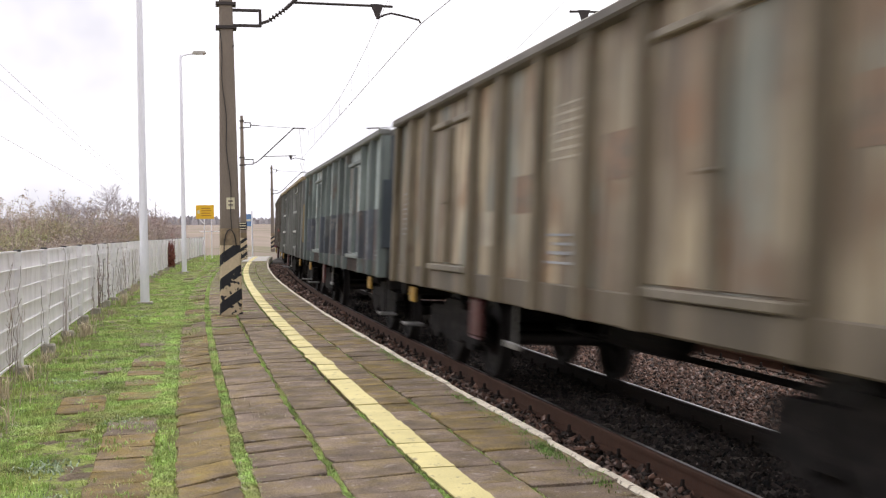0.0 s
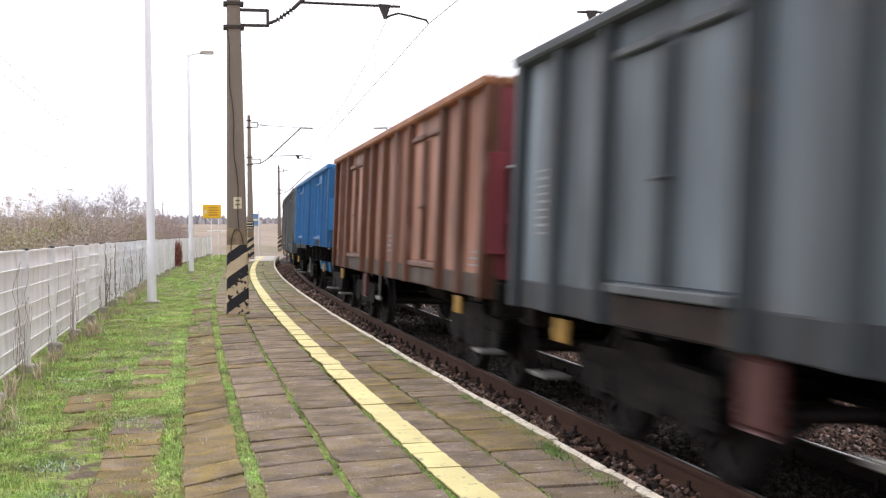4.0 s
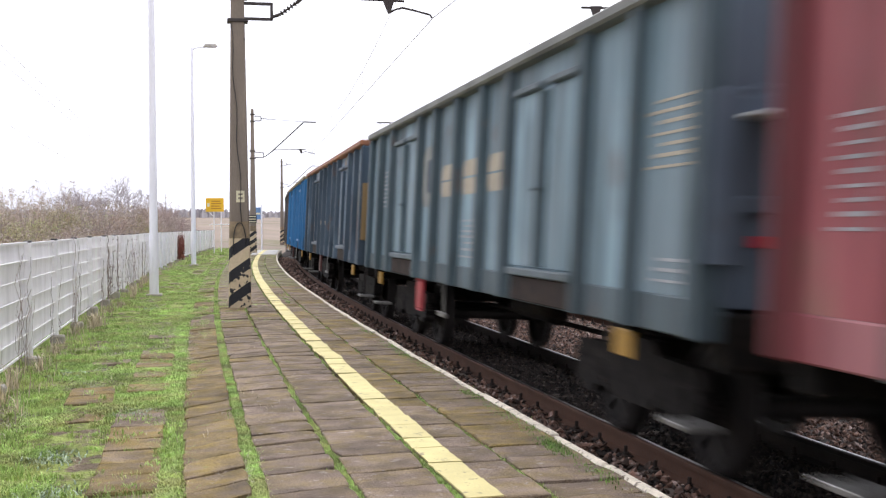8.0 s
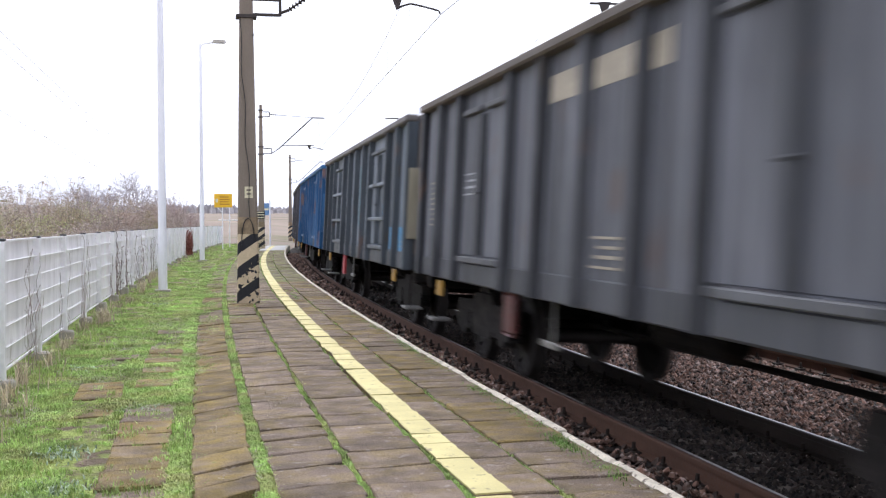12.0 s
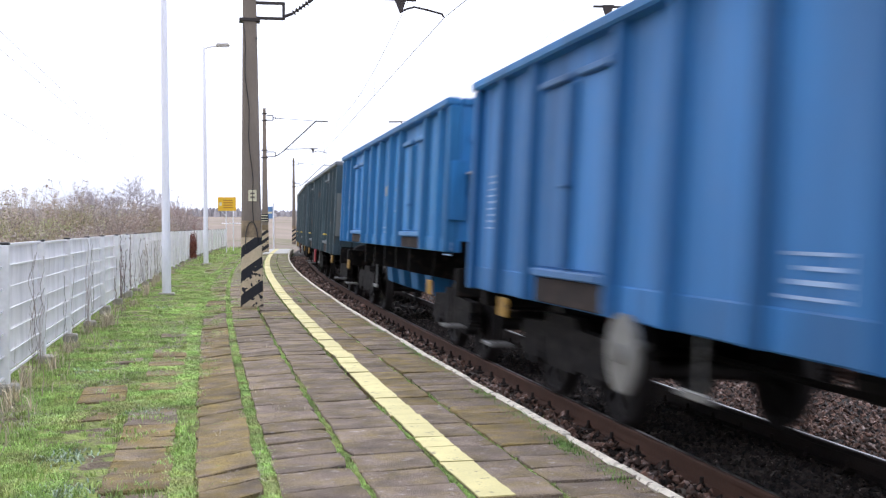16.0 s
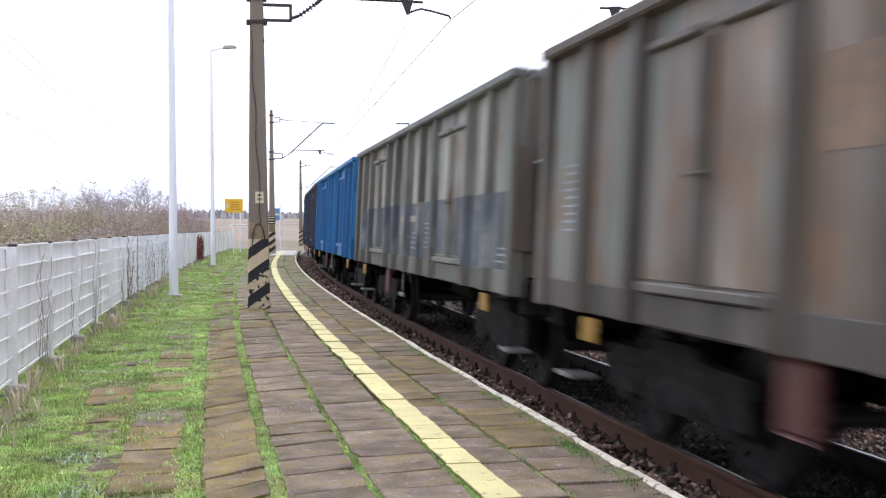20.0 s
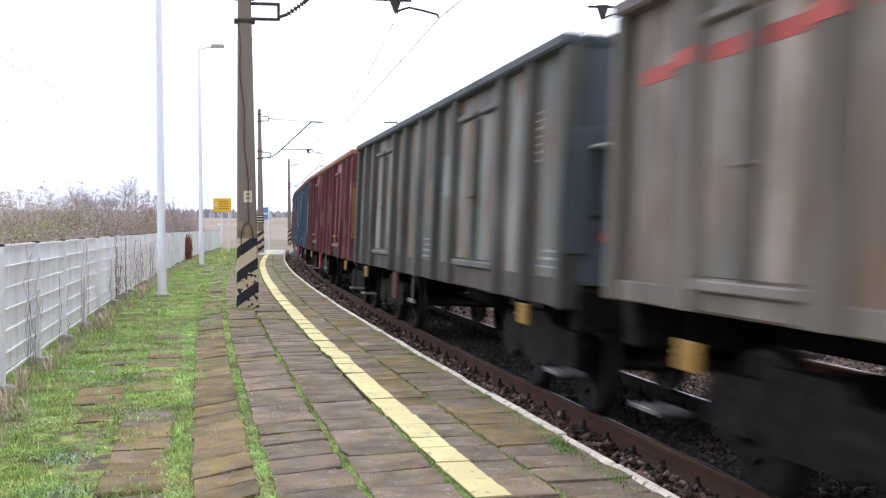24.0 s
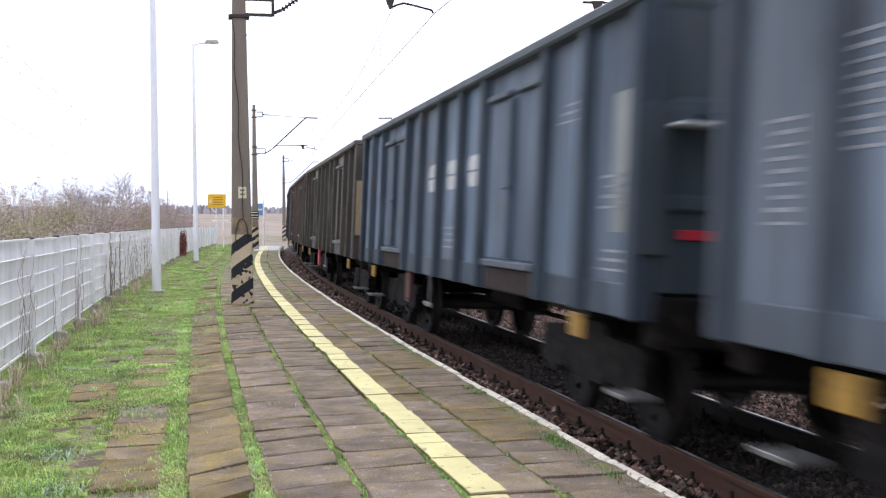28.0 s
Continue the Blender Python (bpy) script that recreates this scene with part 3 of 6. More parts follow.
def patch_noise(s, off, scale, seed):
    """A cheap smooth field for patchy growth."""
    f, k, amp = np.zeros_like(s), scale * 0.45, 1.0
    for octave in range(3):
        x, y = s * k * 0.6 + 31.7 * seed, off * k + 57.3 * octave + 13.1 * seed
        xi, yi = np.floor(x), np.floor(y)
        u, v = x - xi, y - yi
        u, v = u * u * (3 - 2 * u), v * v * (3 - 2 * v)
        def lattice(a, b):
            h = np.sin(a * 127.1 + b * 311.7 + seed * 17.0) * 43758.5453
            return 2 * (h - np.floor(h)) - 1
        f += amp * ((lattice(xi, yi) * (1 - u) + lattice(xi + 1, yi) * u) * (1 - v) + (lattice(xi, yi + 1) * (1 - u) + lattice(xi + 1, yi + 1) * u) * v)
        k, amp = k * 2.3, amp * 0.6
    return f * 1.25


def build_grass():
    rng = np.random.default_rng(8)
    def lawn(count, s0, s1, power, size):
        s = s0 + (s1 - s0) * rng.random(count) ** power
        o = EDGE - 2.6 - 1.95 * rng.random(count) ** 0.9
        keep = patch_noise(s, o, 2.6, 4) + rng.normal(0, 0.25, count) + 0.6 * patch_noise(s, o, 11.0, 14) > -0.5 + 0.45 * np.clip((-o - EDGE - 5.9) / 0.5, 0, 1)
        # slabs that still lie bare
        edge = 0.05 * patch_noise(s, o, 14.0, 3)
        bare = (s < 8.35 + 3 * edge) & (o > EDGE - 3.07 + edge) & (o < EDGE - 2.72 + edge)
        bare |= (s > 10.9) & (s < 15.9) & (o > EDGE - 3.04 + 2 * edge) & (o < EDGE - 2.7 + edge) & (patch_noise(s, o, 5.0, 62) > 0.35)
        bare |= (s > 8.8) & (s < 10.7) & (o > EDGE - 3.52 + 2 * edge) & (o < EDGE - 3.2 + edge) & (patch_noise(s, o, 5.0, 61) > 0.3)
        keep &= ~bare | (rng.random(count) < 0.05)
        s, o = s[keep], o[keep]
        lumps = np.clip(0.75 + 0.9 * patch_noise(s, o, 5.0, 51), 0.3, 2.4)
        return s, o, size * (0.5 + rng.random(len(s))) * lumps
    near = lawn(400000, 5.6, 21, 1.5, 0.0095)
    mid = lawn(110000, 20, 46, 1.15, 0.018)
    far = lawn(22000, 45, 82, 1.0, 0.06)
    # turf that creeps over the paving beyond the first metres
    def creep(count, s0, s1, o0, o1, limit, size):
        s, o = s0 + (s1 - s0) * rng.random(count), o0 + (o1 - o0) * rng.random(count)
        keep = patch_noise(s, o, 3.4, 9) + rng.normal(0, 0.25, count) > limit
        return s[keep], o[keep], size * (0.5 + rng.random(int(keep.sum())))
    over = [creep(30000, 6, 24, EDGE - 2.75, EDGE - 2.56, -0.5, 0.012), creep(40000, 10, 24, EDGE - 2.75, EDGE - 2.15, 0.2, 0.013), creep(30000, 8.5, 24, EDGE - 3.3, EDGE - 2.7, -0.2, 0.012), creep(30000, 17, 60, EDGE - 2.75, EDGE - 2.15, -0.1, 0.024), creep(12000, 18, 24, EDGE - 2.2, EDGE - 1.2, 0.25, 0.02),
            creep(60000, 17, 62, EDGE - 2.1, EDGE - 0.1, 0.05, 0.014)]
    lines = []
    for off, wid, cnt, lim, size in ((2.145, 0.036, 52000, -1.3, 0.01), (2.64, 0.045, 50000, -0.6, 0.011), (1.62, 0.03, 26000, -0.5, 0.009), (1.10, 0.024, 20000, -0.45, 0.008), (0.588, 0.019, 12000, -0.2, 0.008), (0.07, 0.04, 9000, 0.0, 0.012)):
        s = 5.2 + 45 * rng.random(cnt) ** 1.7
        o = EDGE - off + rng.normal(0, wid, cnt)
        keep = patch_noise(s, 0 * o + off * 9, 1.5, 21) + rng.normal(0, 0.2, cnt) > lim
        lines.append((s[keep], o[keep], size * (0.4 + rng.random(int(keep.sum())))))
    # tufts along the inner side of the kerb and between the slabs
    kerb_tufts = []
    for c_s, c_o, spread_, cnt in ((6.3, 0.16, 0.15, 300), (7.15, 0.16, 0.2, 900), (7.8, 0.12, 0.2, 300), (8.6, 0.13, 0.2, 420), (9.5, 0.12, 0.2, 300), (11.4, 0.13, 0.4, 500), (13.2, 0.12, 0.6, 500), (16.0, 0.13, 0.8, 500), (23.0, 0.75, 0.5, 700), (21.2, 1.65, 0.3, 350)):
        kerb_tufts.append((c_s + rng.normal(0, spread_, cnt), EDGE - np.clip(c_o + rng.normal(0, 0.04, cnt), 0.085, 9), 0.026 * (0.4 + rng.random(cnt))))
    ks, ko, kh = (np.concatenate([q[k] for q in kerb_tufts]) for k in range(3))
    blades("kerb_tufts", ks, ko, -0.02, kh + 0.01, GRASS_DEEP, "dark green grass tufts along the platform kerb", "grass", seed=31, width=0.14, lean=1.2)
    # scraps of moss in the joints across the paving
    n = 26000
    s, o = 5.3 + 26 * rng.random(n) ** 1.5, EDGE - 0.1 - 2.5 * rng.random(n)
    keep = patch_noise(s, o, 6.0, 41) > 0.5
    lines.append((s[keep], o[keep], 0.006 * (0.4 + rng.random(int(keep.sum())))))
    # small tufts that stand out of the turf, and a few along the joints
    k, per = 1500, 34
    ts, to = 5.8 + 24 * rng.random(k) ** 1.4, EDGE - 2.62 - 1.8 * rng.random(k)
    wild = patch_noise(ts, to, 3.0, 77) > -0.1
    ts, to = ts[wild], to[wild]
    reach = 0.012 + 0.035 * rng.random(len(ts)) ** 2
    tufts = (np.repeat(ts, per) + rng.normal(0, 1, len(ts) * per) * np.repeat(reach, per) * 1.3, np.repeat(to, per) + rng.normal(0, 1, len(ts) * per) * np.repeat(reach, per), np.repeat(reach, per) * (0.5 + 0.9 * rng.random(len(ts) * per)))
    every = [near, mid, far, *over, *lines]
    s, o, h = (np.concatenate([q[k] for q in every]) for k in range(3))
    blades("moss_and_grass", s, o, -0.024, h + 0.011, GRASS, "short bright green grass and moss on the platform", "grass", seed=2, width=0.22, lean=1.4)
    blades("grass_tufts", *tufts[:2], -0.026, tufts[2] + 0.01, GRASS, "small tufts of brighter grass standing in the turf", "grass", seed=15, width=0.14, lean=0.9)
    # withered blades along the fence and in the joints
    n = 2200
    s, o = 6 + 60 * rng.random(n) ** 1.5, -6.0 + 0.42 * rng.random(n) ** 2
    h1 = 0.05 + 0.16 * rng.random(n) ** 3
    s2, o2 = 5.5 + 26 * rng.random(9000), EDGE - 1.6 - 2.8 * rng.random(9000)
    keep = patch_noise(s2, o2, 5.0, 33) > 0.75
    s, o, h = np.concatenate([s, s2[keep]]), np.concatenate([o, o2[keep]]), np.concatenate([h1, 0.04 + 0.04 * rng.random(int(keep.sum()))])
    blades("withered_grass", s, o, -0.035, h, DRY_GRASS, "withered brown grass along the foot of the fence", "grass", seed=6, width=0.07, lean=0.9)
    # flattened straw and dead moss between the green
    n = 90000
    s2, o2 = 5.6 + 20 * rng.random(n) ** 1.4, EDGE - 2.15 - 2.1 * rng.random(n)
    keep = patch_noise(s2, o2, 3.4, 91) + rng.normal(0, 0.2, n) > 0.6
    blades("dead_thatch", s2[keep], o2[keep], -0.02, 0.011 + 0.012 * rng.random(int(keep.sum())), STRAW, "flattened straw and dead moss in the turf", "dry grass", seed=19, width=0.24, lean=3.2)
    # taller withered clumps by the fence posts
    k, per = 30, 46
    ts, to = np.repeat(9.5 + 34 * rng.random(k) ** 1.3, per), np.repeat(-5.95 + 0.25 * rng.random(k) ** 2, per)
    hs = np.repeat(0.1 + 0.22 * rng.random(k), per)
    blades("withered_clumps", ts + rng.normal(0, 0.12, k * per), to + np.abs(rng.normal(0, 0.05, k * per)), -0.035, hs * (0.4 + 0.8 * rng.random(k * per)), DRY_GRASS, "clumps of tall withered grass by the fence posts", "grass", seed=23, width=0.04, lean=1.1)
    m = 900
    cs = np.repeat(np.array([7.6, 6.6, 9.3, 12.0, 21.5]), m // 5)
    co = np.repeat(np.array([-5.15, -5.05, -4.75, -5.5, -5.1]), m // 5)
    blades("grey_green_weeds", cs + rng.normal(0, 0.13, m), co + rng.normal(0, 0.09, m), -0.03, 0.018 + 0.022 * rng.random(m), BLUE_WEED, "grey-green weeds growing in the turf", "weeds", seed=12, width=0.4, lean=1.4)


build_ground()
build_ballast()
build_platform()

# ---------- things beside the line ----------
FENCE_S = [10.75 + 2.33 * k for k in range(-6, 32)]


def fence_off(s):
    return -6.05 if s < 42 else -6.05 - 0.75 * (s - 42) / 42


def build_fence():
    fence = thing("fence", "long white panel fence with wire bars and concrete feet", "fence")
    rng = random.Random(4)
    post = Geo().chamfer(-0.03, 0.05, -0.042, 0.042, -0.15, 1.31, 0.006).mesh("post", FENCE_WIRE)
    cap = Geo().chamfer(-0.03, 0.05, -0.042, 0.042, 1.31, 1.334, 0.008).mesh("cap", CAP)
    foot = Geo().chamfer(-0.05, 0.13, -0.085, 0.075, -0.2, 0.13, 0.02).mesh("foot", FOOT)
    bar = Geo().rod((0, -1.145, 0), (0, 1.145, 0), 0.009, n=6).mesh("bar", FENCE_WIRE)
    rail = Geo().chamfer(-0.012, 0.012, -1.145, 1.145, -0.012, 0.012, 0.003).mesh("top_bar", FENCE_WIRE)
    for a, b in zip(FENCE_S, FENCE_S[1:] + [None]):
        m = stand(a, fence_off(a), 0)
        o = new("post", post)
        o.parent, o.matrix_basis = fence, m @ pose(0, 0, 0, rng.gauss(0, 0.5), rng.gauss(0, 0.5), 0)
        c = new("cap", cap)
        c.parent = o
        f = new("foot", foot)
        f.parent = o
        f.matrix_basis = pose(0, 0, rng.choice((0.0, -0.02, -0.05, -0.07)), 0, 0, 0)
        if b is None:
            break
        p, q = along(a, fence_off(a)), along(b, fence_off(b))
        yaw = -math.degrees(math.atan2(q.x - p.x, q.y - p.y))
        mid = pose((p.x + q.x) / 2, (p.y + q.y) / 2, rng.uniform(-0.012, 0.006), 0, rng.gauss(0, 0.6), yaw)
        # a sheet of white slats, each strip a little bowed
        g = Geo()
        zs = [0.12, 0.31, 0.32, 0.51, 0.52, 0.71, 0.72, 0.91, 0.92, 1.11, 1.12, 1.3]
        xs = [-0.03 + (0.012 if k % 4 in (1, 2) else 0.0) + rng.gauss(0, 0.002) for k in range(len(zs))]
        v = []
        for k, z in enumerate(zs):
            v += [(xs[k], -1.14, z), (xs[k], 1.14, z), (xs[k] - 0.02, -1.14, z), (xs[k] - 0.02, 1.14, z)]
        fc = []
        for k in range(len(zs) - 1):
            b0, b1 = 4 * k, 4 * k + 4
            fc += [(b0, b0 + 1, b1 + 1, b1), (b0 + 3, b0 + 2, b1 + 2, b1 + 3), (b0 + 1, b0 + 3, b1 + 3, b1 + 1), (b0 + 2, b0, b1, b1 + 2)]
        fc += [(0, 2, 3, 1), (len(v) - 4, len(v) - 3, len(v) - 1, len(v) - 2)]
        pan = part("panel", g.add(v, fc), FENCE_BOARD, fence, m=mid)
        for z in (0.315, 0.515, 0.715, 0.915, 1.115):
            w = new("bar", bar)
            w.parent, w.matrix_basis = pan, pose(0.012, 0, z, 0, 0, 0)
        for z in (0.115, 1.305):
            w = new("top_bar", rail)
            w.parent, w.matrix_basis = pan, pose(0.0, 0, z, 0, 0, 0)


def build_creepers():
    """Bare climbing stems on the fence, and one red-leaved creeper."""
    rng = random.Random(9)
    for k, (s0, s1, count, leafy) in enumerate(((12.1, 13.1, 11, 0), (14.6, 15.4, 4, 0), (17.2, 18.1, 8, 0), (21.8, 25.5, 16, 0.12), (26, 30.5, 12, 0.12), (31, 38, 12, 0.12), (50.5, 54.5, 30, 1.0))):
        g, lf = Geo(), Geo()
        for _ in range(count):
            s, z = rng.uniform(s0, s1), 0.0
            pts = [along(s, fence_off(s) + 0.04, z)]
            for _ in range(rng.randint(4, 8)):
                s += rng.gauss(0.03, 0.09)
                z = min(1.38, z + rng.uniform(0.08, 0.22))
                pts.append(along(s, fence_off(s) + rng.uniform(0.02, 0.07), z))
                for _ in range(int(9 * leafy)):
                    c = pts[-1] + Vector((rng.uniform(0, 0.1), rng.gauss(0, 0.14), rng.gauss(0, 0.08)))
                    a = rng.random() * 6.28
                    size = 1.0 if leafy == 1 else 0.55
                    d1, d2 = Vector((0.3 * math.sin(a), math.cos(a), math.sin(a))) * 0.04 * size, Vector((0.5, -math.sin(a), math.cos(a))) * 0.03 * size
                    lf.add([c - d1, c + d2, c + d1, c - d2], [(0, 1, 2, 3)])
            g.pipe(pts, rng.uniform(0.002, 0.004) * (1.8 if s0 > 20 else 1.0), 4)
        plant = thing("climbing_plant", "red-leaved creeper climbing on the white fence" if leafy == 1 else "bare brown climbing stems on the white fence", "climbing plant", group="creepers on the fence")
        tagged(part("stem_tangle", g, TWIG, plant), kind="stuff")
        if lf.v:
            tagged(part("foliage", lf, RED_LEAF if leafy == 1 else TWIG, plant), kind="stuff")


def lamp_post(s, off):
    post = thing("street_lamp", "tall white steel lamp post with a short arm, on the platform", "street lamp", stand(s, off, 0), "platform lamps")
    part("mast", Geo().lathe([(0.1, -0.1), (0.1, -0.02), (0.098, 1.14), (0.09, 1.3), (0.072, 5.0), (0.05, 8.6), (0.0, 8.65)], 16), WHITE_STEEL, post, smooth=True)
    part("base_plate", Geo().chamfer(-0.17, 0.17, -0.17, 0.17, -0.05, 0.03, 0.01), FOOT, post)
    part("hatch", Geo().chamfer(-0.04, 0.04, -0.104, -0.09, 0.5, 0.85, 0.004), WHITE_STEEL, post)
    part("arm", Geo().pipe([(0, 0, 8.5), (0.12, 0, 8.6), (0.55, 0, 8.68)], 0.03, 8), WHITE_STEEL, post)
    head = Geo()
    head.add([(0.45, -0.11, 8.64), (0.45, 0.11, 8.64), (1.0, -0.14, 8.68), (1.0, 0.14, 8.68), (0.5, -0.07, 8.76), (0.5, 0.07, 8.76), (0.95, -0.08, 8.77), (0.95, 0.08, 8.77)],
             [(0, 1, 3, 2), (4, 6, 7, 5), (0, 2, 6, 4), (1, 5, 7, 3), (0, 4, 5, 1), (2, 3, 7, 6)])
    lh = part("lamp_head", head, FOOT, post, "grey lamp head")
    part("glass", Geo().chamfer(0.6, 0.96, -0.1, 0.1, 8.63, 8.672, 0.01), WHITE_STEEL, lh)


def insulator(g, a, b, n=5, r=0.055):
    """A row of discs on a rod."""
    a, b = Vector(a), Vector(b)
    length = (b - a).length
    prof = [(0.018, 0.0)]
    for k in range(n):
        z = (k + 0.5) / n * length
        prof += [(0.018, z - 0.02), (r * 0.6, z - 0.018), (r, z + 0.005), (r * 0.4, z + 0.018), (0.018, z + 0.02)]
    prof.append((0.018, length))
    g.lathe(prof, 10, Matrix.Translation(a) @ (b - a).to_track_quat("Z", "Y").to_matrix().to_4x4())


def wire_lift(s):
    """The line climbs a little away from the platform."""
    return 0.12 if s < 40 else 0.45


def catenary_pole(s, off, side=1, full=True):
    """A tapered concrete pole with a striped foot and a hinged bracket that holds the contact wire. side: 1 when the wire is to its right."""
    m = stand(s, off, 0) @ pose(0, 0, 0, 0, 0, 0 if side > 0 else 180)
    pole = thing("catenary_pole", "weathered concrete catenary pole with black and cream stripes at its foot", "catenary pole", m, "catenary poles")
    def taper(z):
        return 0.2 - 0.0142 * z
    def prism(z0, z1, grow, mat, name, label=""):
        g = Geo()
        a, b = taper(z0) + grow, taper(z1) + grow
        c = 0.03
        v = []
        for w, z in ((a, z0), (b, z1)):
            d = w * 0.85
            v += [(-w + c, -d, z), (w - c, -d, z), (w, -d + c, z), (w, d - c, z), (w - c, d, z), (-w + c, d, z), (-w, d - c, z), (-w, -d + c, z)]
        f = [(i, (i + 1) % 8, 8 + (i + 1) % 8, 8 + i) for i in range(8)] + [tuple(range(7, -1, -1)), tuple(range(8, 16))]
        return part(name, g.add(v, f), mat, pole, label)
    prism(-0.3, 8.1 if s < 40 else 8.4, 0.0, POLE_CONCRETE, "shaft")
    prism(-0.02, 1.27, 0.004, STRIPES, "striped_foot", "chipped cream paint with slanting black stripes")
    prism(1.27, 1.58, 0.003, OCHRE_WORN, "faded_band", "worn ochre paint on bare concrete")
    w5 = taper(5.4)
    up, st = (0.0 if s < 40 else 0.27), wire_lift(s)
    # clamp bands and lower bracket frame
    for z in (5.25 + up, 5.68 + up, 7.42 + up, 7.82 + up):
        w = taper(z) + 0.012
        part("band", Geo().chamfer(-w - 0.05, w + 0.05, -w * 0.85 - 0.02, w * 0.85 + 0.02, z - 0.03, z + 0.03, 0.005), IRON, pole)
    for z0, z1, xe in ((5.3 + up, 5.58 + up, 0.62), (7.44 + up, 7.72 + up, 0.5)):
        part("bracket", Geo().box(w5, xe, -0.025, 0.025, z0 - 0.025, z0 + 0.025).box(w5, xe, -0.025, 0.025, z1 - 0.025, z1 + 0.025).box(xe - 0.025, xe + 0.025, -0.025, 0.025, z0 - 0.02, z1 + 0.02), IRON, pole)
    g = Geo()
    g.rod((0.62, 0, 5.34 + up), (0.78, 0, 5.4 + up), 0.03, n=8)
    insulator(g, (0.78, 0, 5.4 + up), (1.08, 0, 5.62 + up), 5)
    part("insulator", g, IRON, pole)
    part("strut", Geo().rod((1.08, 0, 5.62 + up), (3.0, 0, 7.4 + up), 0.035, n=8), IRON, pole)
    g = Geo()
    insulator(g, (0.5, 0, 7.58 + up), (1.0, 0, 7.54 + up), 5)
    part("insulator", g, IRON, pole)
    part("top_tie", Geo().rod((1.0, 0, 7.54 + up), (3.0, 0, 7.4 + up), 0.014, n=6).rod((2.95, 0, 7.4 + up), (3.7, 0, 7.38 + up), 0.035, n=8), IRON, pole)
    # the steady arm pulls towards the pole or pushes away from it
    way, c = (1, 2.8) if side > 0 else (-1, 4.35)
    part("steady_tube", Geo().rod((1.22, 0, 5.75 + up), (c + 0.3, 0, 5.6 + st), 0.024, n=8), IRON, pole)
    part("clamp", Geo().add([(c - 0.12, -0.03, 5.64 + st), (c + 0.12, -0.03, 5.63 + st), (c + 0.03, -0.03, 5.36 + st), (c - 0.01, -0.03, 5.36 + st), (c - 0.12, 0.03, 5.64 + st), (c + 0.12, 0.03, 5.63 + st), (c + 0.03, 0.03, 5.36 + st), (c - 0.01, 0.03, 5.36 + st)],
                           [(0, 1, 2, 3), (7, 6, 5, 4), (0, 4, 5, 1), (1, 5, 6, 2), (2, 6, 7, 3), (3, 7, 4, 0)]), IRON, pole)
    part("steady_arm", Geo().pipe([(c + way * dx, 0, z + st) for dx, z in ((0.01, 5.38), (0.14, 5.44), (0.27, 5.475), (0.5, 5.43), (0.8, 5.36), (0.83, 5.3))], 0.02, 8), IRON, pole)
    if full:
        d = -taper(3) * 0.85
        pts = [(-0.12 + 0.02 * math.sin(k * 1.3) + 0.012 * k, -taper(5.2 - 0.26 * k) * 0.85 - 0.012, 5.2 - 0.26 * k) for k in range(15)]
        part("earth_cable", Geo().pipe(pts, 0.007, 5), CAP, pole)
        loop = [(0.11 * math.cos(a), -taper(1.3) * 0.85 - 0.02, 1.22 + 0.34 * math.sin(a)) for a in np.linspace(0, math.pi, 9)]
        loop = [(loop[0][0] + 0.01, loop[0][1], 1.16), *loop, (loop[-1][0] - 0.01, loop[-1][1], 1.05)]
        part("earth_cable", Geo().pipe(loop, 0.009, 5), CAP, pole)
        plate = part("number_plate", Geo().chamfer(-0.055, 0.095, -taper(2) * 0.85 - 0.012, -taper(2) * 0.85 - 0.004, 1.93, 2.14, 0.002), PLATE, pole, "small cream plate")
        for k in range(2):
            part("mark", Geo().box(-0.02, 0.06, -taper(2) * 0.85 - 0.015, -taper(2) * 0.85 - 0.0125, 1.99 + 0.07 * k, 2.02 + 0.07 * k), POLE_CONCRETE, plate)
        part("bolt", Geo().rod((0.12, -0.1, 4.9), (0.12, -0.19, 4.9), 0.015, n=6), CAP, pole)
    return pole


def build_wires():
    """Contact wires and sagging carrier wires over both tracks."""
    supports = [-130, -78, -28, 21.1, 67.0, 115.0, 163.0, 212.0, 262.0]
    for base, shift_ in ((0.0, 0.0), (4.2, 0.05)):
        run = thing("overhead_line", "thin overhead contact wire and carrier wire above the track", "overhead line", group="overhead lines")
        hang = []
        for k, (a, b) in enumerate(zip(supports[:-1], supports[1:])):
            oa, ob_ = base + 0.1 + (0.05 if k % 2 else -0.02), base + 0.1 + (0.05 if (k + 1) % 2 else -0.02)
            pa, pb = along(a, oa), along(b, ob_)
            lo = [pa.lerp(pb, t / 10) + Vector((0, 0, 5.3 + wire_lift(a) + (wire_lift(b) - wire_lift(a)) * t / 10)) for t in range(11)]
            up = [pa.lerp(pb, t / 10) + Vector((0, 0, 7.2 + wire_lift(a) + (wire_lift(b) - wire_lift(a)) * t / 10 - 4 * 1.35 * (t / 10) * (1 - t / 10))) for t in range(11)]
            r = 0.008 if a < 60 else 0.011
            part("contact_wire", Geo().pipe(lo, r, 5), WIRE, run)
            part("carrier_wire", Geo().pipe(up, r * 0.75, 5), WIRE, run)
            hang += [(lo[t], up[t]) for t in range(1, 10)]
        for p, q in hang:
            part("dropper", Geo().rod(p, q, 0.0035, n=4), WIRE, run)


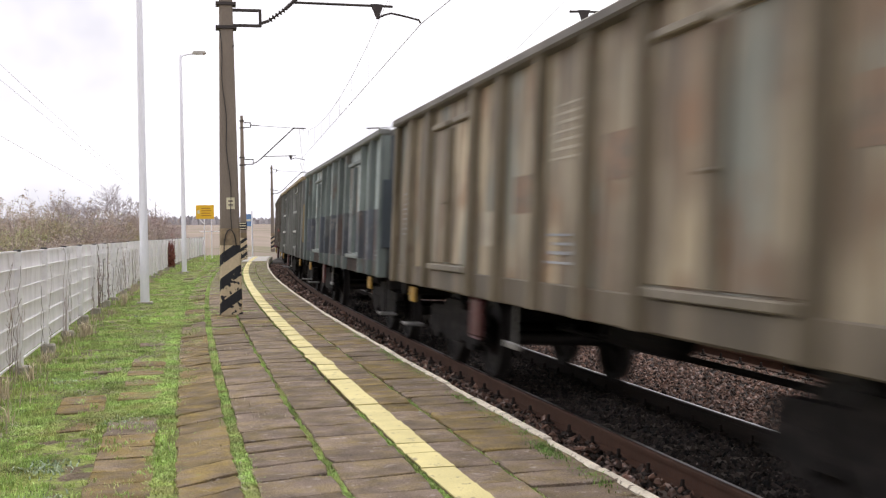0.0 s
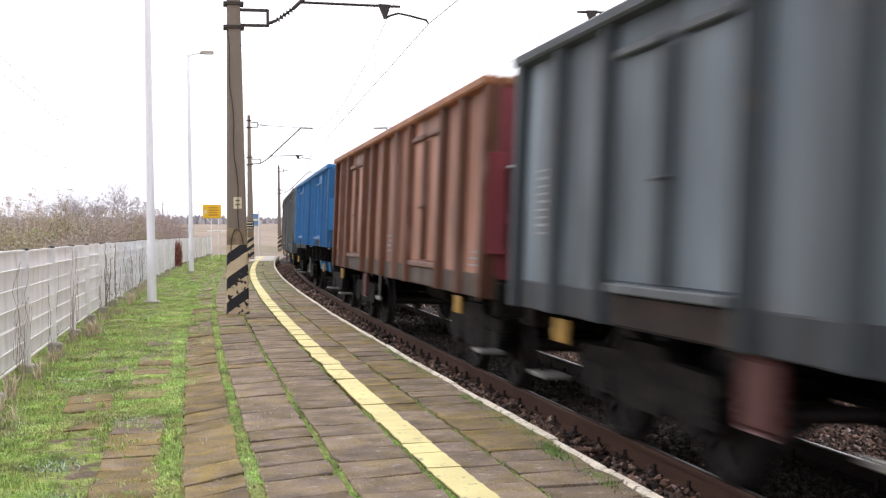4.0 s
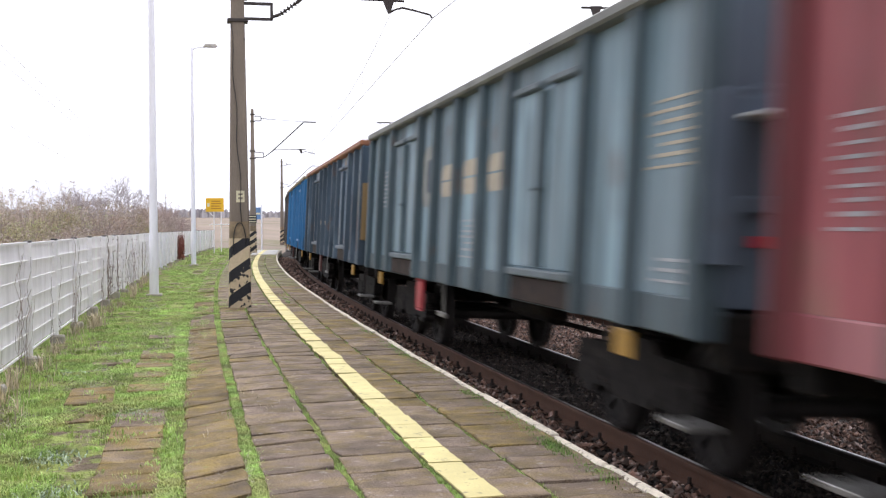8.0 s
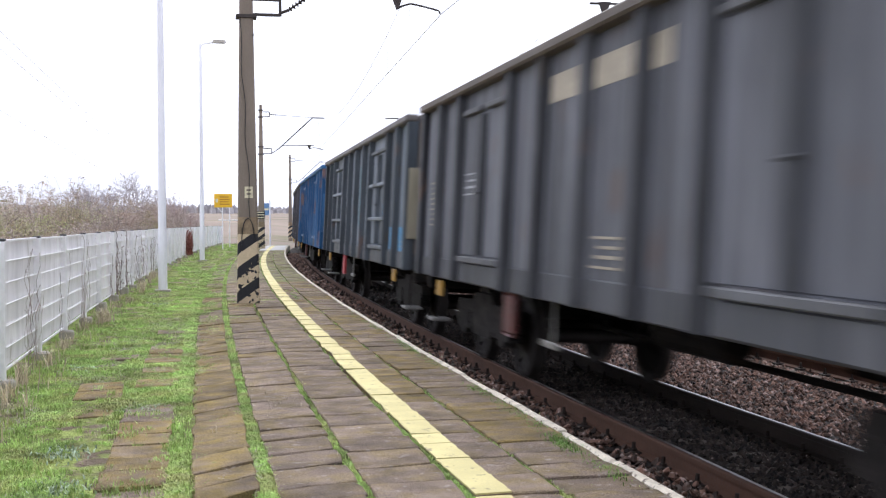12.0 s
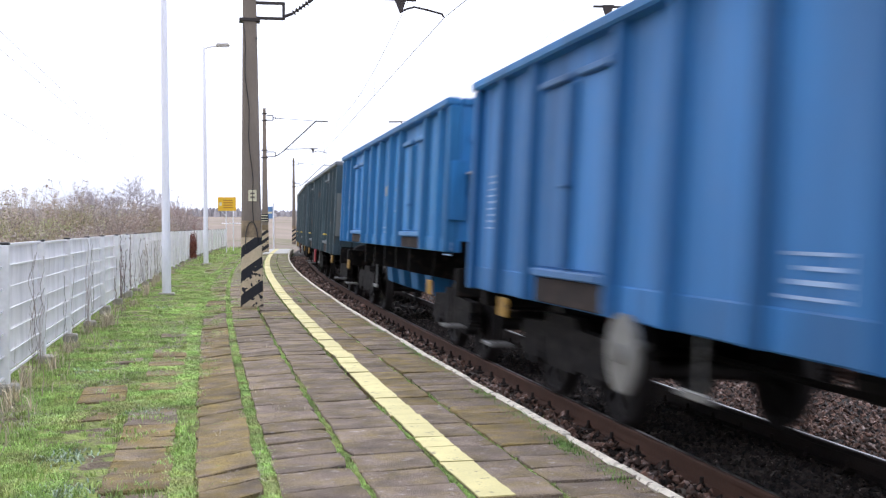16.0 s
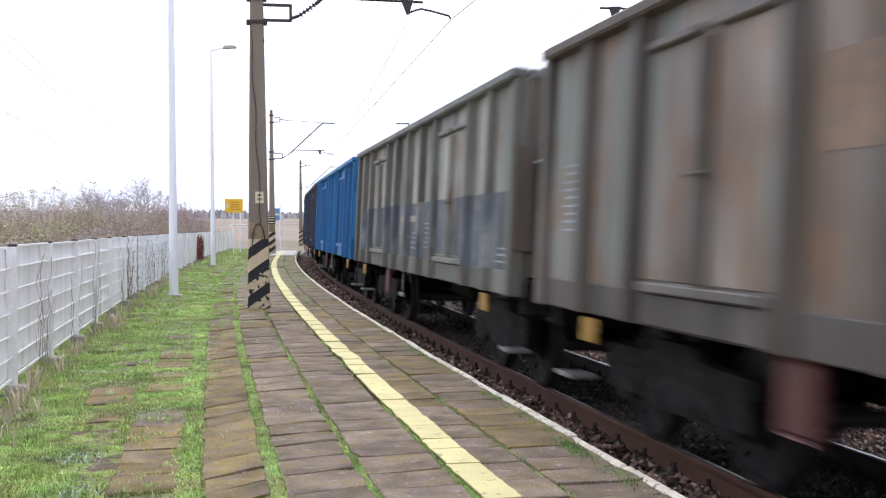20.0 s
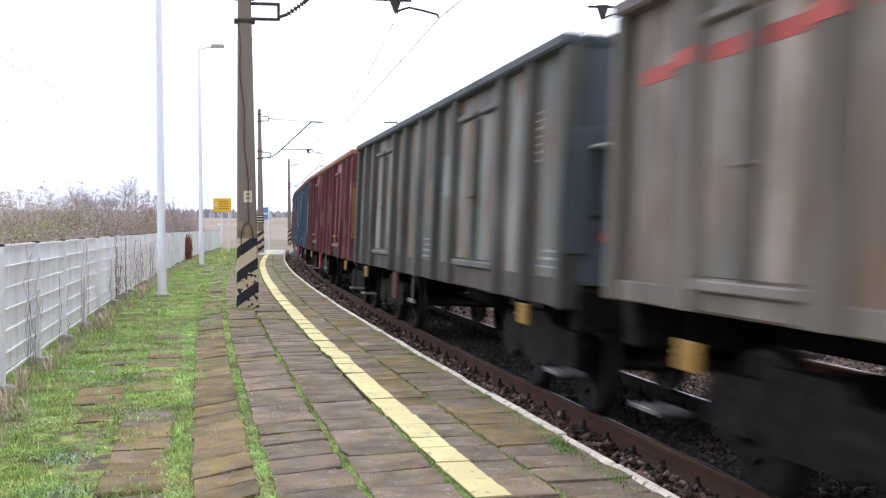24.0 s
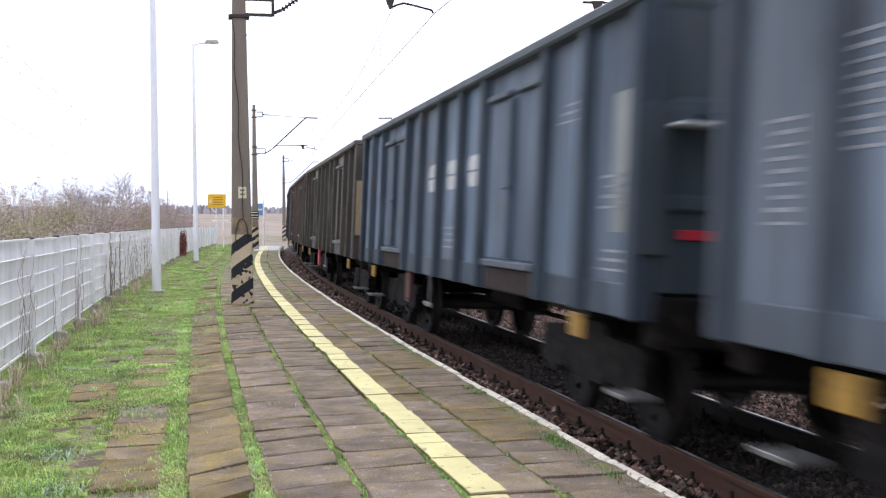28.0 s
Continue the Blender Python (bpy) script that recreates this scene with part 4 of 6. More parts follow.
def yellow_sign():
    s, off = 67.2, -5.45
    sign = thing("notice_board", "yellow-orange notice board on two grey posts by the fence", "sign", stand(s, off, 0, 6))
    part("board", Geo().chamfer(-0.52, 0.52, -0.02, 0.02, 2.42, 3.22, 0.01), YELLOW_SIGN, sign)
    for k in range(4):
        part("writing", Geo().box(-0.2, 0.36 - 0.05 * (k % 2), -0.026, -0.022, 2.58 + 0.14 * k, 2.64 + 0.14 * k), INK, sign)
    part("emblem", Geo().box(-0.44, -0.3, -0.026, -0.022, 2.72, 2.92), PLATE, sign)
    for x in (-0.05, 0.36):
        part("post", Geo().rod((x, 0.05, -0.2), (x, 0.05, 3.0), 0.03, n=8), FENCE_BOARD, sign)
    part("crossbar", Geo().rod((-0.3, 0.05, 1.68), (1.15, 0.05, 1.68), 0.025, n=8), FENCE_BOARD, sign)
    part("brace", Geo().rod((-0.35, 0.05, 2.45), (-0.05, 0.05, 2.1), 0.02, n=8), FENCE_BOARD, sign)


def blue_sign():
    sign = thing("station_sign", "blue station sign with a white post at the platform end", "sign", stand(76.0, -3.05, -0.02, -62))
    part("post", Geo().rod((0, 0, -0.3), (0, 0, 3.05), 0.05, n=10), WHITE_STEEL, sign)
    part("board", Geo().chamfer(-0.9, -0.02, -0.02, 0.02, 2.05, 2.85, 0.01), BLUE_SIGN, sign)
    part("writing", Geo().box(-0.78, -0.14, -0.026, -0.022, 2.38, 2.5), PLATE, sign)
    mark = thing("track_sign", "small black and white track sign on the pole", "sign", stand(66.5, -3.32, 0))
    part("board", Geo().chamfer(-0.3, 0.3, -0.25, -0.22, 1.75, 2.2, 0.005), CAP, mark)
    for z in (1.8, 1.95, 2.1):
        part("band", Geo().box(-0.26, 0.26, -0.256, -0.251, z, z + 0.05), PLATE, mark)


def bush(s, off, radius, height, seed, reed=0.3, leaf=None):
    """A tangle of arching canes with withered leaves and a few pale plumes."""
    rng = random.Random(seed)
    b = thing("bramble_bush", "tangled autumn bush with withered brown and olive leaves", "bush", stand(s, off, -0.12), "bushes behind the fence")
    stems, leaves, plumes = Geo(), Geo(), Geo()
    fullness = rng.choice((0.5, 0.8, 1.0, 1.4))
    for _ in range(80):
        a = rng.random() * 6.283
        r = radius * math.sqrt(rng.random())
        p = Vector((r * math.cos(a) * 0.6, r * math.sin(a), 0))
        top = height * (0.75 + 0.4 * rng.random()) * (1 - 0.45 * (r / radius) ** 2)
        lean = Vector((rng.gauss(0, 0.25), rng.gauss(0, 0.3), 0))
        q = [p, p + lean * 0.4 + Vector((0, 0, top * 0.55)), p + lean * 1.2 + Vector((0, 0, top * 0.9)), p + lean * 2.0 + Vector((rng.gauss(0, 0.1), rng.gauss(0, 0.1), top * (0.85 + 0.2 * rng.random())))]
        q = [Vector((min(v.x, 1.15), v.y, v.z)) for v in q]
        stems.pipe(q, 0.008, 3)
        # the leaves sit in clumps along the cane
        clumps = [rng.random() ** 0.6 * 3 for _ in range(rng.randint(3, 6))]
        for _ in range(int(84 * fullness)):
            t = min(2.999, max(0.0, rng.choice(clumps) + rng.gauss(0, 0.12)))
            i = min(2, int(t))
            c = q[i].lerp(q[i + 1], t - i) + Vector((rng.gauss(0, 0.1), rng.gauss(0, 0.1), rng.gauss(0, 0.07)))
            if c.z < 0.2 or c.x > 1.3:
                continue
            d1 = Vector((rng.gauss(0, 1), rng.gauss(0, 1), rng.gauss(0, 0.6))).normalized() * rng.uniform(0.012, 0.034)
            d2 = d1.cross(Vector((rng.gauss(0, 1), rng.gauss(0, 1), rng.gauss(0, 1)))).normalized() * rng.uniform(0.009, 0.02)
            leaves.add([c - d1, c + d2, c + d1, c - d2], [(0, 1, 2, 3)])
    # thin sprays above the mass
    for _ in range(rng.choice((3, 8, 16))):
        p = Vector((rng.gauss(0, radius * 0.35), rng.gauss(0, radius * 0.6), height * 0.6))
        d = Vector((rng.gauss(0, 0.3), rng.gauss(0, 0.4), 1.0)).normalized()
        tip = p + d * height * rng.uniform(0.3, 0.85)
        p.x, tip.x = min(p.x, 1.1), min(tip.x, 1.1)
        stems.rod(p, tip, 0.006, 0.003, 3)
        for _ in range(rng.choice((5, 9, 16))):
            c = p.lerp(tip, rng.choice((0.6, 0.8, 0.97, 1.0))) + Vector((rng.gauss(0, 0.06), rng.gauss(0, 0.08), rng.gauss(-0.02, 0.04)))
            d1 = Vector((rng.gauss(0, 1), rng.gauss(0, 1), rng.gauss(0, 0.6))).normalized() * rng.uniform(0.025, 0.06)
            d2 = d1.cross(Vector((rng.gauss(0, 1), 0.4, rng.gauss(0, 1)))).normalized() * 0.02
            leaves.add([c - d1, c + d2, c + d1, c - d2], [(0, 1, 2, 3)])
    for _ in range(int(26 * reed)):
        p = Vector((rng.gauss(0, radius * 0.3), rng.gauss(0, radius * 0.6), 0))
        top = p + Vector((rng.gauss(0, 0.15), rng.gauss(0, 0.15), height * (1.0 + 0.35 * rng.random())))
        plumes.rod(p, top, 0.006, 0.003, 3)
        for _ in range(18):
            c = top + Vector((rng.gauss(0, 0.05), rng.gauss(0, 0.08), -0.3 * rng.random()))
            d1 = Vector((rng.gauss(0, 1), rng.gauss(0, 1), rng.gauss(-0.3, 0.6))).normalized() * 0.05
            d2 = d1.cross(Vector((1, 0.3, 0.2))).normalized() * 0.012
            plumes.add([c - d1, c + d2, c + d1, c - d2], [(0, 1, 2, 3)])
    tagged(part("cane_tangle", stems, TWIG, b), kind="stuff")
    tagged(part("foliage", leaves, leaf or DEAD_LEAF, b), kind="stuff")
    if plumes.v:
        tagged(part("plume_tuft", plumes, REED, b), kind="stuff")


def bare_tree(x, y, height, seed, spread_=0.34, levels=6):
    rng = random.Random(seed)
    tree = thing("bare_tree", "leafless tree with a fine spreading crown in the field", "tree", pose(x, y, ground_height(x, y) - 0.2, 0, 0, 0), "far trees")
    trunk, crown = Geo(), Geo()
    def grow(p, d, length, r, level):
        q = p + d * length
        # the crown keeps within a rounded outline
        out = math.hypot(q.x, q.y) ** 2 / (0.31 * height) ** 2 + (q.z - 0.62 * height) ** 2 / (0.38 * height) ** 2
        if level and out > 1:
            q = p + d * length * 0.3
        (trunk if level < 2 else crown).rod(p, q, r, r * 0.65, 5 if level < 2 else 3, False)
        if level >= levels:
            return
        for _ in range(rng.randint(2, 3) if level else 15):
            wide = spread_ * (2.0 if level == 0 else 1.25)
            nd = (d + Vector((rng.gauss(0, wide), rng.gauss(0, wide), rng.gauss(0.03, 0.22)))).normalized()
            grow(p.lerp(q, rng.uniform(0.45, 1.0)), nd, length * rng.uniform(0.6, 0.85), max(0.014, r * 0.5), level + 1)
    grow(Vector((0, 0, 0)), Vector((0, 0, 1)), height * 0.34, height * 0.016, 0)
    part("trunk", trunk, BARK, tree)
    part("crown", crown, BARK, tree)


def far_woods():
    """A broken line of bare woods on the horizon: many thin upright clumps."""
    rng = random.Random(77)
    g = Geo()
    for _ in range(5200):
        a = radians(rng.uniform(-22, 45))
        d = rng.uniform(620, 800)
        x, y = d * math.sin(a), d * math.cos(a)
        h = (3.2 + 4.2 * (0.5 + 0.5 * noise.noise((a * 14, 0.5, 0)))) * rng.uniform(0.55, 1.1)
        z = ground_height(x, y) - 0.5
        w = rng.uniform(0.5, 1.6)
        t = rng.random() * 3.14
        dx, dy = math.cos(t) * w, math.sin(t) * w
        g.add([(x - dx, y - dy, z), (x + dx, y + dy, z), (x + dx * 1.3, y + dy * 1.3, z + h * 0.6), (x + dx * 0.3, y + dy * 0.3, z + h), (x - dx * 0.9, y - dy * 0.9, z + h * 0.75)], [(0, 1, 2, 3, 4)])
    tagged(new("far_woods", g.mesh("far_woods", FAR_WOOD)), "hazy line of bare woods along the horizon", "woods", kind="stuff")


def power_line():
    line = thing("power_line", "thin power wires far off over the fields", "power line")
    for a, b in (((-12.4, -20, 13.4), (-2.8, 420, 13.4)), ((-13.5, -20, 13.0), (-2.2, 420, 13.0)), ((-11.6, -20, 8.5), (-4.4, 420, 8.5))):
        a, b = Vector(a), Vector(b)
        pts = [a.lerp(b, t / 16) - Vector((0, 0, 4 * 0.7 * (t / 16) * (1 - t / 16))) for t in range(17)]
        part("cable", Geo().pipe(pts, 0.011, 4), WIRE, line)
    for x, y, z in ((-12.8, -20, 13.4), (-2.6, 420, 13.4)):
        part("mast", Geo().rod((x, y, ground_height(x, y) - 0.5), (x, y, z + 0.5), 0.16, 0.1, 8), BARK, line)


build_fence()
build_creepers()
lamp_post(25.4, -5.25)
lamp_post(45.9, -5.17)
catenary_pole(21.1, -3.5)
catenary_pole(67.0, -3.24, full=False)
catenary_pole(115.0, -3.5, full=False)
catenary_pole(163.0, -3.5, full=False)
catenary_pole(-28.0, -3.5, full=False)
for s_ in (21.1, 67.0, -28.0):
    catenary_pole(s_, 7.75, side=-1, full=False)
build_wires()
yellow_sign()
blue_sign()
seeds = 100
for s_ in np.arange(9, 62, 2.3):
    # low mounds of grey twigs in front, taller brown and olive bushes of uneven height behind
    low, tall = noise.noise((s_ * 0.33, 1.1, 0)), noise.noise((s_ * 0.21, 5.1, 0))
    bush(float(s_), -7.8 - 0.5 * ((seeds * 7) % 5) / 5, 1.5, 1.08 + 0.012 * (s_ - 10) + 0.4 * low + (0.55 if s_ > 38 else 0.0), seeds, 0.1, (GREY_LEAF, DEAD_LEAF, GREY_LEAF)[seeds % 3])
    high = float(np.interp(s_, (9, 33, 38, 41, 46, 50, 62), (1.75, 2.05, 2.15, 2.45, 2.15, 2.1, 2.2))) + 0.9 * tall
    bush(float(s_) + 1.1, -10.0, 1.6, high, seeds + 500, 1.1 if s_ < 38 else 0.3, (OLIVE_LEAF, GREY_LEAF, GREEN_LEAF, DEAD_LEAF, OLIVE_LEAF)[seeds % 5])
    seeds += 1
for s_ in np.arange(62, 120, 6.0):
    bush(float(s_), -13.5, 3.0, 2.6, seeds, 0.4, GREY_LEAF)
    seeds += 1
for s_, high in ((65.0, 2.6), (69.0, 3.0), (74.0, 2.7)):
    bush(s_, -8.6, 1.7, high, seeds, 0.1, MAUVE_LEAF)
    seeds += 1
bare_tree(-7.3, 170, 9.9, 3, 0.36)
bare_tree(-12.5, 165, 7.0, 4)
bare_tree(-10.4, 180, 6.5, 5)
bare_tree(-14.5, 175, 7.5, 6)
bare_tree(-4.4, 185, 6.8, 8)
bare_tree(-1.5, 190, 5.5, 12)
far_woods()
power_line()

# ---------- the goods train ----------
PITCH, HALF = 14.04, 6.5
TOP = 3.243
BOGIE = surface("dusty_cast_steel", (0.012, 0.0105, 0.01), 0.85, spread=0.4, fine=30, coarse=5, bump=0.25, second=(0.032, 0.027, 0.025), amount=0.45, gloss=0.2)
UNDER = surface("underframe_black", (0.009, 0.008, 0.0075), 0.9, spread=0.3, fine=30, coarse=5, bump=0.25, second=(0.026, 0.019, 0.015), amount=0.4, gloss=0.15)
WHEEL = surface("wheel_steel", (0.032, 0.028, 0.027), 0.6, spread=0.25, fine=30, coarse=5, bump=0.1, metal=0.5)
RUSTY = surface("dark_rusty_plate", (0.03, 0.023, 0.021), 0.8, spread=0.3, fine=24, coarse=4, bump=0.2, second=(0.055, 0.036, 0.03), amount=0.45, gloss=0.2)
RED_BRIGHT = surface("bright_red_brake_plate", (0.4, 0.045, 0.055), 0.55, spread=0.2, fine=20, coarse=5, bump=0.1)
RED_BOX = surface("red_brake_plate", (0.085, 0.024, 0.022), 0.6, spread=0.15, fine=20, coarse=5, bump=0.1, cover=(0.2, 0.03, 0.03), cover_at=0.66)
AMBER = surface("amber_plate", (0.36, 0.2, 0.03), 0.6, spread=0.2, fine=20, coarse=6, bump=0.1, cover=(0.15, 0.1, 0.04), cover_at=0.62)
REFLECTOR = surface("red_reflector", (0.5, 0.03, 0.05), 0.4, spread=0.1, fine=20, coarse=5, bump=0)
PALE_STEEL = surface("pale_painted_steel", (0.5, 0.52, 0.52), 0.6, spread=0.15, fine=24, coarse=5, bump=0.05)
STEP_STEEL = surface("worn_step_steel", (0.24, 0.235, 0.225), 0.45, spread=0.2, fine=30, coarse=6, bump=0.1, metal=0.4)
MARK_WHITE = surface("faded_white_marking", (0.52, 0.52, 0.51), 0.7, spread=0.2, fine=24, coarse=3, bump=0, cover=(0.36, 0.36, 0.36), cover_at=0.64)
MARK_BEIGE = surface("faded_beige_marking", (0.4, 0.35, 0.27), 0.7, spread=0.2, fine=24, coarse=3, bump=0, cover=(0.3, 0.26, 0.2), cover_at=0.64)
MARK_ORANGE = surface("rust_orange_patch", (0.4, 0.2, 0.09), 0.8, spread=0.3, fine=24, coarse=2, bump=0, cover=(0.25, 0.15, 0.07), cover_at=0.58)
MARK_BLUE = surface("sky_blue_patch", (0.075, 0.26, 0.46), 0.6, spread=0.15, fine=24, coarse=3, bump=0)
MARK_DARK = surface("dark_blue_band", (0.045, 0.065, 0.095), 0.7, spread=0.25, fine=24, coarse=1.5, bump=0, cover=(0.12, 0.12, 0.12), cover_at=0.63)
MARK_RED = surface("red_stripe", (0.42, 0.07, 0.055), 0.65, spread=0.15, fine=24, coarse=3, bump=0, cover=(0.3, 0.2, 0.16), cover_at=0.64)
MARK_OCHRE = surface("ochre_patch", (0.34, 0.24, 0.09), 0.75, spread=0.2, fine=24, coarse=3, bump=0)
MARK_YELLOW = surface("yellow_handle_paint", (0.7, 0.5, 0.04), 0.6, spread=0.15, fine=24, coarse=5, bump=0)
MARK_PALE = surface("faded_grey_patch", (0.27, 0.28, 0.26), 0.75, spread=0.2, fine=24, coarse=2, bump=0, cover=(0.18, 0.18, 0.17), cover_at=0.6)
MARK_TAN = surface("faint_rust_stain", (0.24, 0.16, 0.11), 0.8, spread=0.25, fine=24, coarse=2, bump=0, cover=(0.17, 0.14, 0.11), cover_at=0.52)
MARK_TEAL = surface("faded_teal_patch", (0.11, 0.23, 0.27), 0.7, spread=0.2, fine=24, coarse=2, bump=0, cover=(0.14, 0.17, 0.19), cover_at=0.58)
MARK_SLATE = surface("worn_slate_band", (0.085, 0.095, 0.11), 0.7, spread=0.25, fine=24, coarse=1.5, bump=0, cover=(0.15, 0.15, 0.15), cover_at=0.6, streak=0.3, grime=(((0.22, 0.23, 0.22), 0.4, 1.8, 0.8), ((0.13, 0.08, 0.055), 0.35, 2.2, 0.8)))
MARK_SKY = surface("faded_pale_blue_marking", (0.3, 0.42, 0.62), 0.7, spread=0.2, fine=24, coarse=3, bump=0)
MARK_ROSE = surface("worn_rose_beige_marking", (0.34, 0.255, 0.21), 0.7, spread=0.25, fine=24, coarse=3, bump=0, cover=(0.22, 0.12, 0.11), cover_at=0.56)
MARK_FAINT = surface("faded_small_writing", (0.33, 0.34, 0.36), 0.7, spread=0.25, fine=24, coarse=3, bump=0, cover=(0.2, 0.2, 0.21), cover_at=0.58)
MARK_SILL = surface("dark_grey_sill_paint", (0.075, 0.072, 0.07), 0.75, spread=0.25, fine=24, coarse=1.5, bump=0.05, cover=(0.13, 0.12, 0.11), cover_at=0.6, streak=0.3)
ON_BLUE = set()
MARKS = {"m": MARK_ROSE, "f": MARK_FAINT, "h": MARK_SILL, "e": MARK_SKY, "s": MARK_SLATE, "g": MARK_PALE, "t": MARK_TAN, "k": MARK_TEAL, "w": MARK_WHITE, "b": MARK_BEIGE, "o": MARK_ORANGE, "u": MARK_BLUE, "d": MARK_DARK, "r": MARK_RED, "c": MARK_OCHRE}
WALL_X, DOOR_X, POST_X = 1.422, 1.434, 1.515
BASE, TIP = 0.095, 0.055
POSTS = (1.17, 2.2, 4.33, 5.38)


def paint(colour, rust=0.25, dusty=0.3, streak=0.16, worn=0.0, gloss=0.32):
    """Dusty wagon paint with streaks of dirt and spots of rust; worn paint shows rust, bare primer and faded patches."""
    grime = []
    if worn:
        if max(colour) > 2.2 * min(colour):
            grime = [(tuple(0.5 * c for c in colour), 0.36, 2.6, 0.7), (tuple(0.9 * c + 0.07 for c in colour), 0.3 + 0.6 * worn, 1.7, 0.4), ((0.2, 0.12, 0.09), 0.15 + 0.25 * worn, 2.2, 1.2)]
        elif worn < 0.55:
            grime = [(tuple(0.5 * c for c in colour), 0.3 + 0.4 * worn, 2.6, 0.6), (tuple(1.15 * c + 0.03 for c in colour), 0.2 + 0.4 * worn, 1.9, 0.4), ((0.13, 0.075, 0.05), 0.3 * worn, 2.2, 1.4)]
        else:
            grime = [((0.13, 0.085, 0.055), 0.45 + 0.2 * worn, 2.6, 0.7), ((0.2, 0.225, 0.2), 0.3 + 0.2 * worn, 1.9, 0.45), ((0.22, 0.12, 0.065), 0.1 + 0.3 * worn, 2.2, 1.4)]
    colour = tuple(0.7 * c for c in colour)
    r, g, b = colour
    vivid = max(colour) > 2.2 * min(colour)
    dusty = dusty * (0.35 if vivid else 1.0)
    mean = (r + g + b) / 3
    cool = b > r
    dust = tuple((1 - dusty) * c + dusty * (0.7 * mean + k) for c, k in zip(colour, (0.07, 0.08, 0.095) if cool else (0.1, 0.09, 0.075)))
    return surface("wagon_paint", colour, 0.6, gloss=gloss, spread=0.13, fine=26, coarse=1.5, bump=0.06, stretch=(1.0, 1.0, 0.22), second=dust, amount=0.48, width=0.34,
                   cover=(0.5 * r + (0.04 if cool else 0.07), 0.5 * g + 0.03, 0.5 * b + 0.02), cover_at=0.72 - 0.16 * rust, per_object=0.1, sheen_noise=0.12, streak=streak, grime=grime)


def post_geo(g, side, y, base, tip, z0, z1, x0=1.42, x1=1.52):
    """A pressed hat-shaped post on the side wall."""
    v = []
    for z in (z0, z1):
        v += [(side * x0, y - base, z), (side * x1, y - tip, z), (side * x1, y + tip, z), (side * x0, y + base, z)]
    g.add(v, [(0, 1, 5, 4), (1, 2, 6, 5), (2, 3, 7, 6), (3, 0, 4, 7), (3, 2, 1, 0), (4, 5, 6, 7)])
    return g


def bogie_parts(wagon, y):
    """A two-axle bogie: side frames with spring nests, bolster, brake blocks and two wheelsets that turn."""
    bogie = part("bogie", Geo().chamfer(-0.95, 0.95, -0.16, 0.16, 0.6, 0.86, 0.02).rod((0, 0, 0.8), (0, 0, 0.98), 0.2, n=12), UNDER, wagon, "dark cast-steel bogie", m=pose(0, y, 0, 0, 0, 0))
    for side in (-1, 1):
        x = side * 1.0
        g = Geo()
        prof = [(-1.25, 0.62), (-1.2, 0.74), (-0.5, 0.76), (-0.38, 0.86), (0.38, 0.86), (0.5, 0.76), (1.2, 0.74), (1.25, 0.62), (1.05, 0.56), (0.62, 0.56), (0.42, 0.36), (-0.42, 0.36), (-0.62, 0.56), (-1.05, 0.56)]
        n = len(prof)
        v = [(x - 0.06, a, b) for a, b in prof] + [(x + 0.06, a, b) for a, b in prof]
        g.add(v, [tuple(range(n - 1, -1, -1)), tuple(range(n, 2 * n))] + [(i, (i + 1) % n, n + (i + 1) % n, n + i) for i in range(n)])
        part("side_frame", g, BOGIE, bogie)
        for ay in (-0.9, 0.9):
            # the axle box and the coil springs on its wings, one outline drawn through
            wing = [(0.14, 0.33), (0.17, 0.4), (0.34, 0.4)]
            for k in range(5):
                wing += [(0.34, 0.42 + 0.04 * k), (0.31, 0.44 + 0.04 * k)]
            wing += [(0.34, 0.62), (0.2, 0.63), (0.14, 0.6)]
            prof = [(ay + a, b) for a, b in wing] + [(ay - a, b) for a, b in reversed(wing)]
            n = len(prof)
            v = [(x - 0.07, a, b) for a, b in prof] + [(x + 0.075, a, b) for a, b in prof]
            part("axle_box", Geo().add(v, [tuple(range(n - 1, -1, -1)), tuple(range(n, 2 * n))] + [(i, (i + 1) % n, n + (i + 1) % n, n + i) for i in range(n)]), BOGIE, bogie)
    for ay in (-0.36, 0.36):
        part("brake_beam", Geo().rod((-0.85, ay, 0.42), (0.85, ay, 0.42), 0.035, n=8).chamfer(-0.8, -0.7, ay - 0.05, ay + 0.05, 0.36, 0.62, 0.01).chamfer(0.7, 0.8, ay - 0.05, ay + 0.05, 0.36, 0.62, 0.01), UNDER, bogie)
    for ay in (-0.9, 0.9):
        g = Geo().rod((-1.0, 0, 0), (1.0, 0, 0), 0.075, n=10)
        for side in (-1, 1):
            turn = Matrix.Translation((side * 0.75, 0, 0)) @ pose(0, 0, 0, 0, side * 90, 0)
            g.lathe([(0.1, -0.1), (0.13, -0.06), (0.18, -0.02), (0.38, 0.0), (0.4, -0.05), (0.49, -0.07), (0.49, -0.045), (0.463, -0.03), (0.456, 0.06), (0.4, 0.065), (0.38, 0.03), (0.2, 0.03), (0.13, 0.08), (0.1, 0.1)], 28, turn)
            for k in range(6):
                a = k * math.pi / 3
                c = turn @ Vector((0.29 * math.cos(a), 0.29 * math.sin(a), 0.02))
                g.rod(c - Vector((0.02, 0, 0)), c + Vector((0.02 * side, 0, 0)), 0.035, n=6)
        part("wheelset", g, WHEEL, bogie, "steel wheelset", m=pose(0, ay, 0.46, 0, 0, 0))
    return bogie


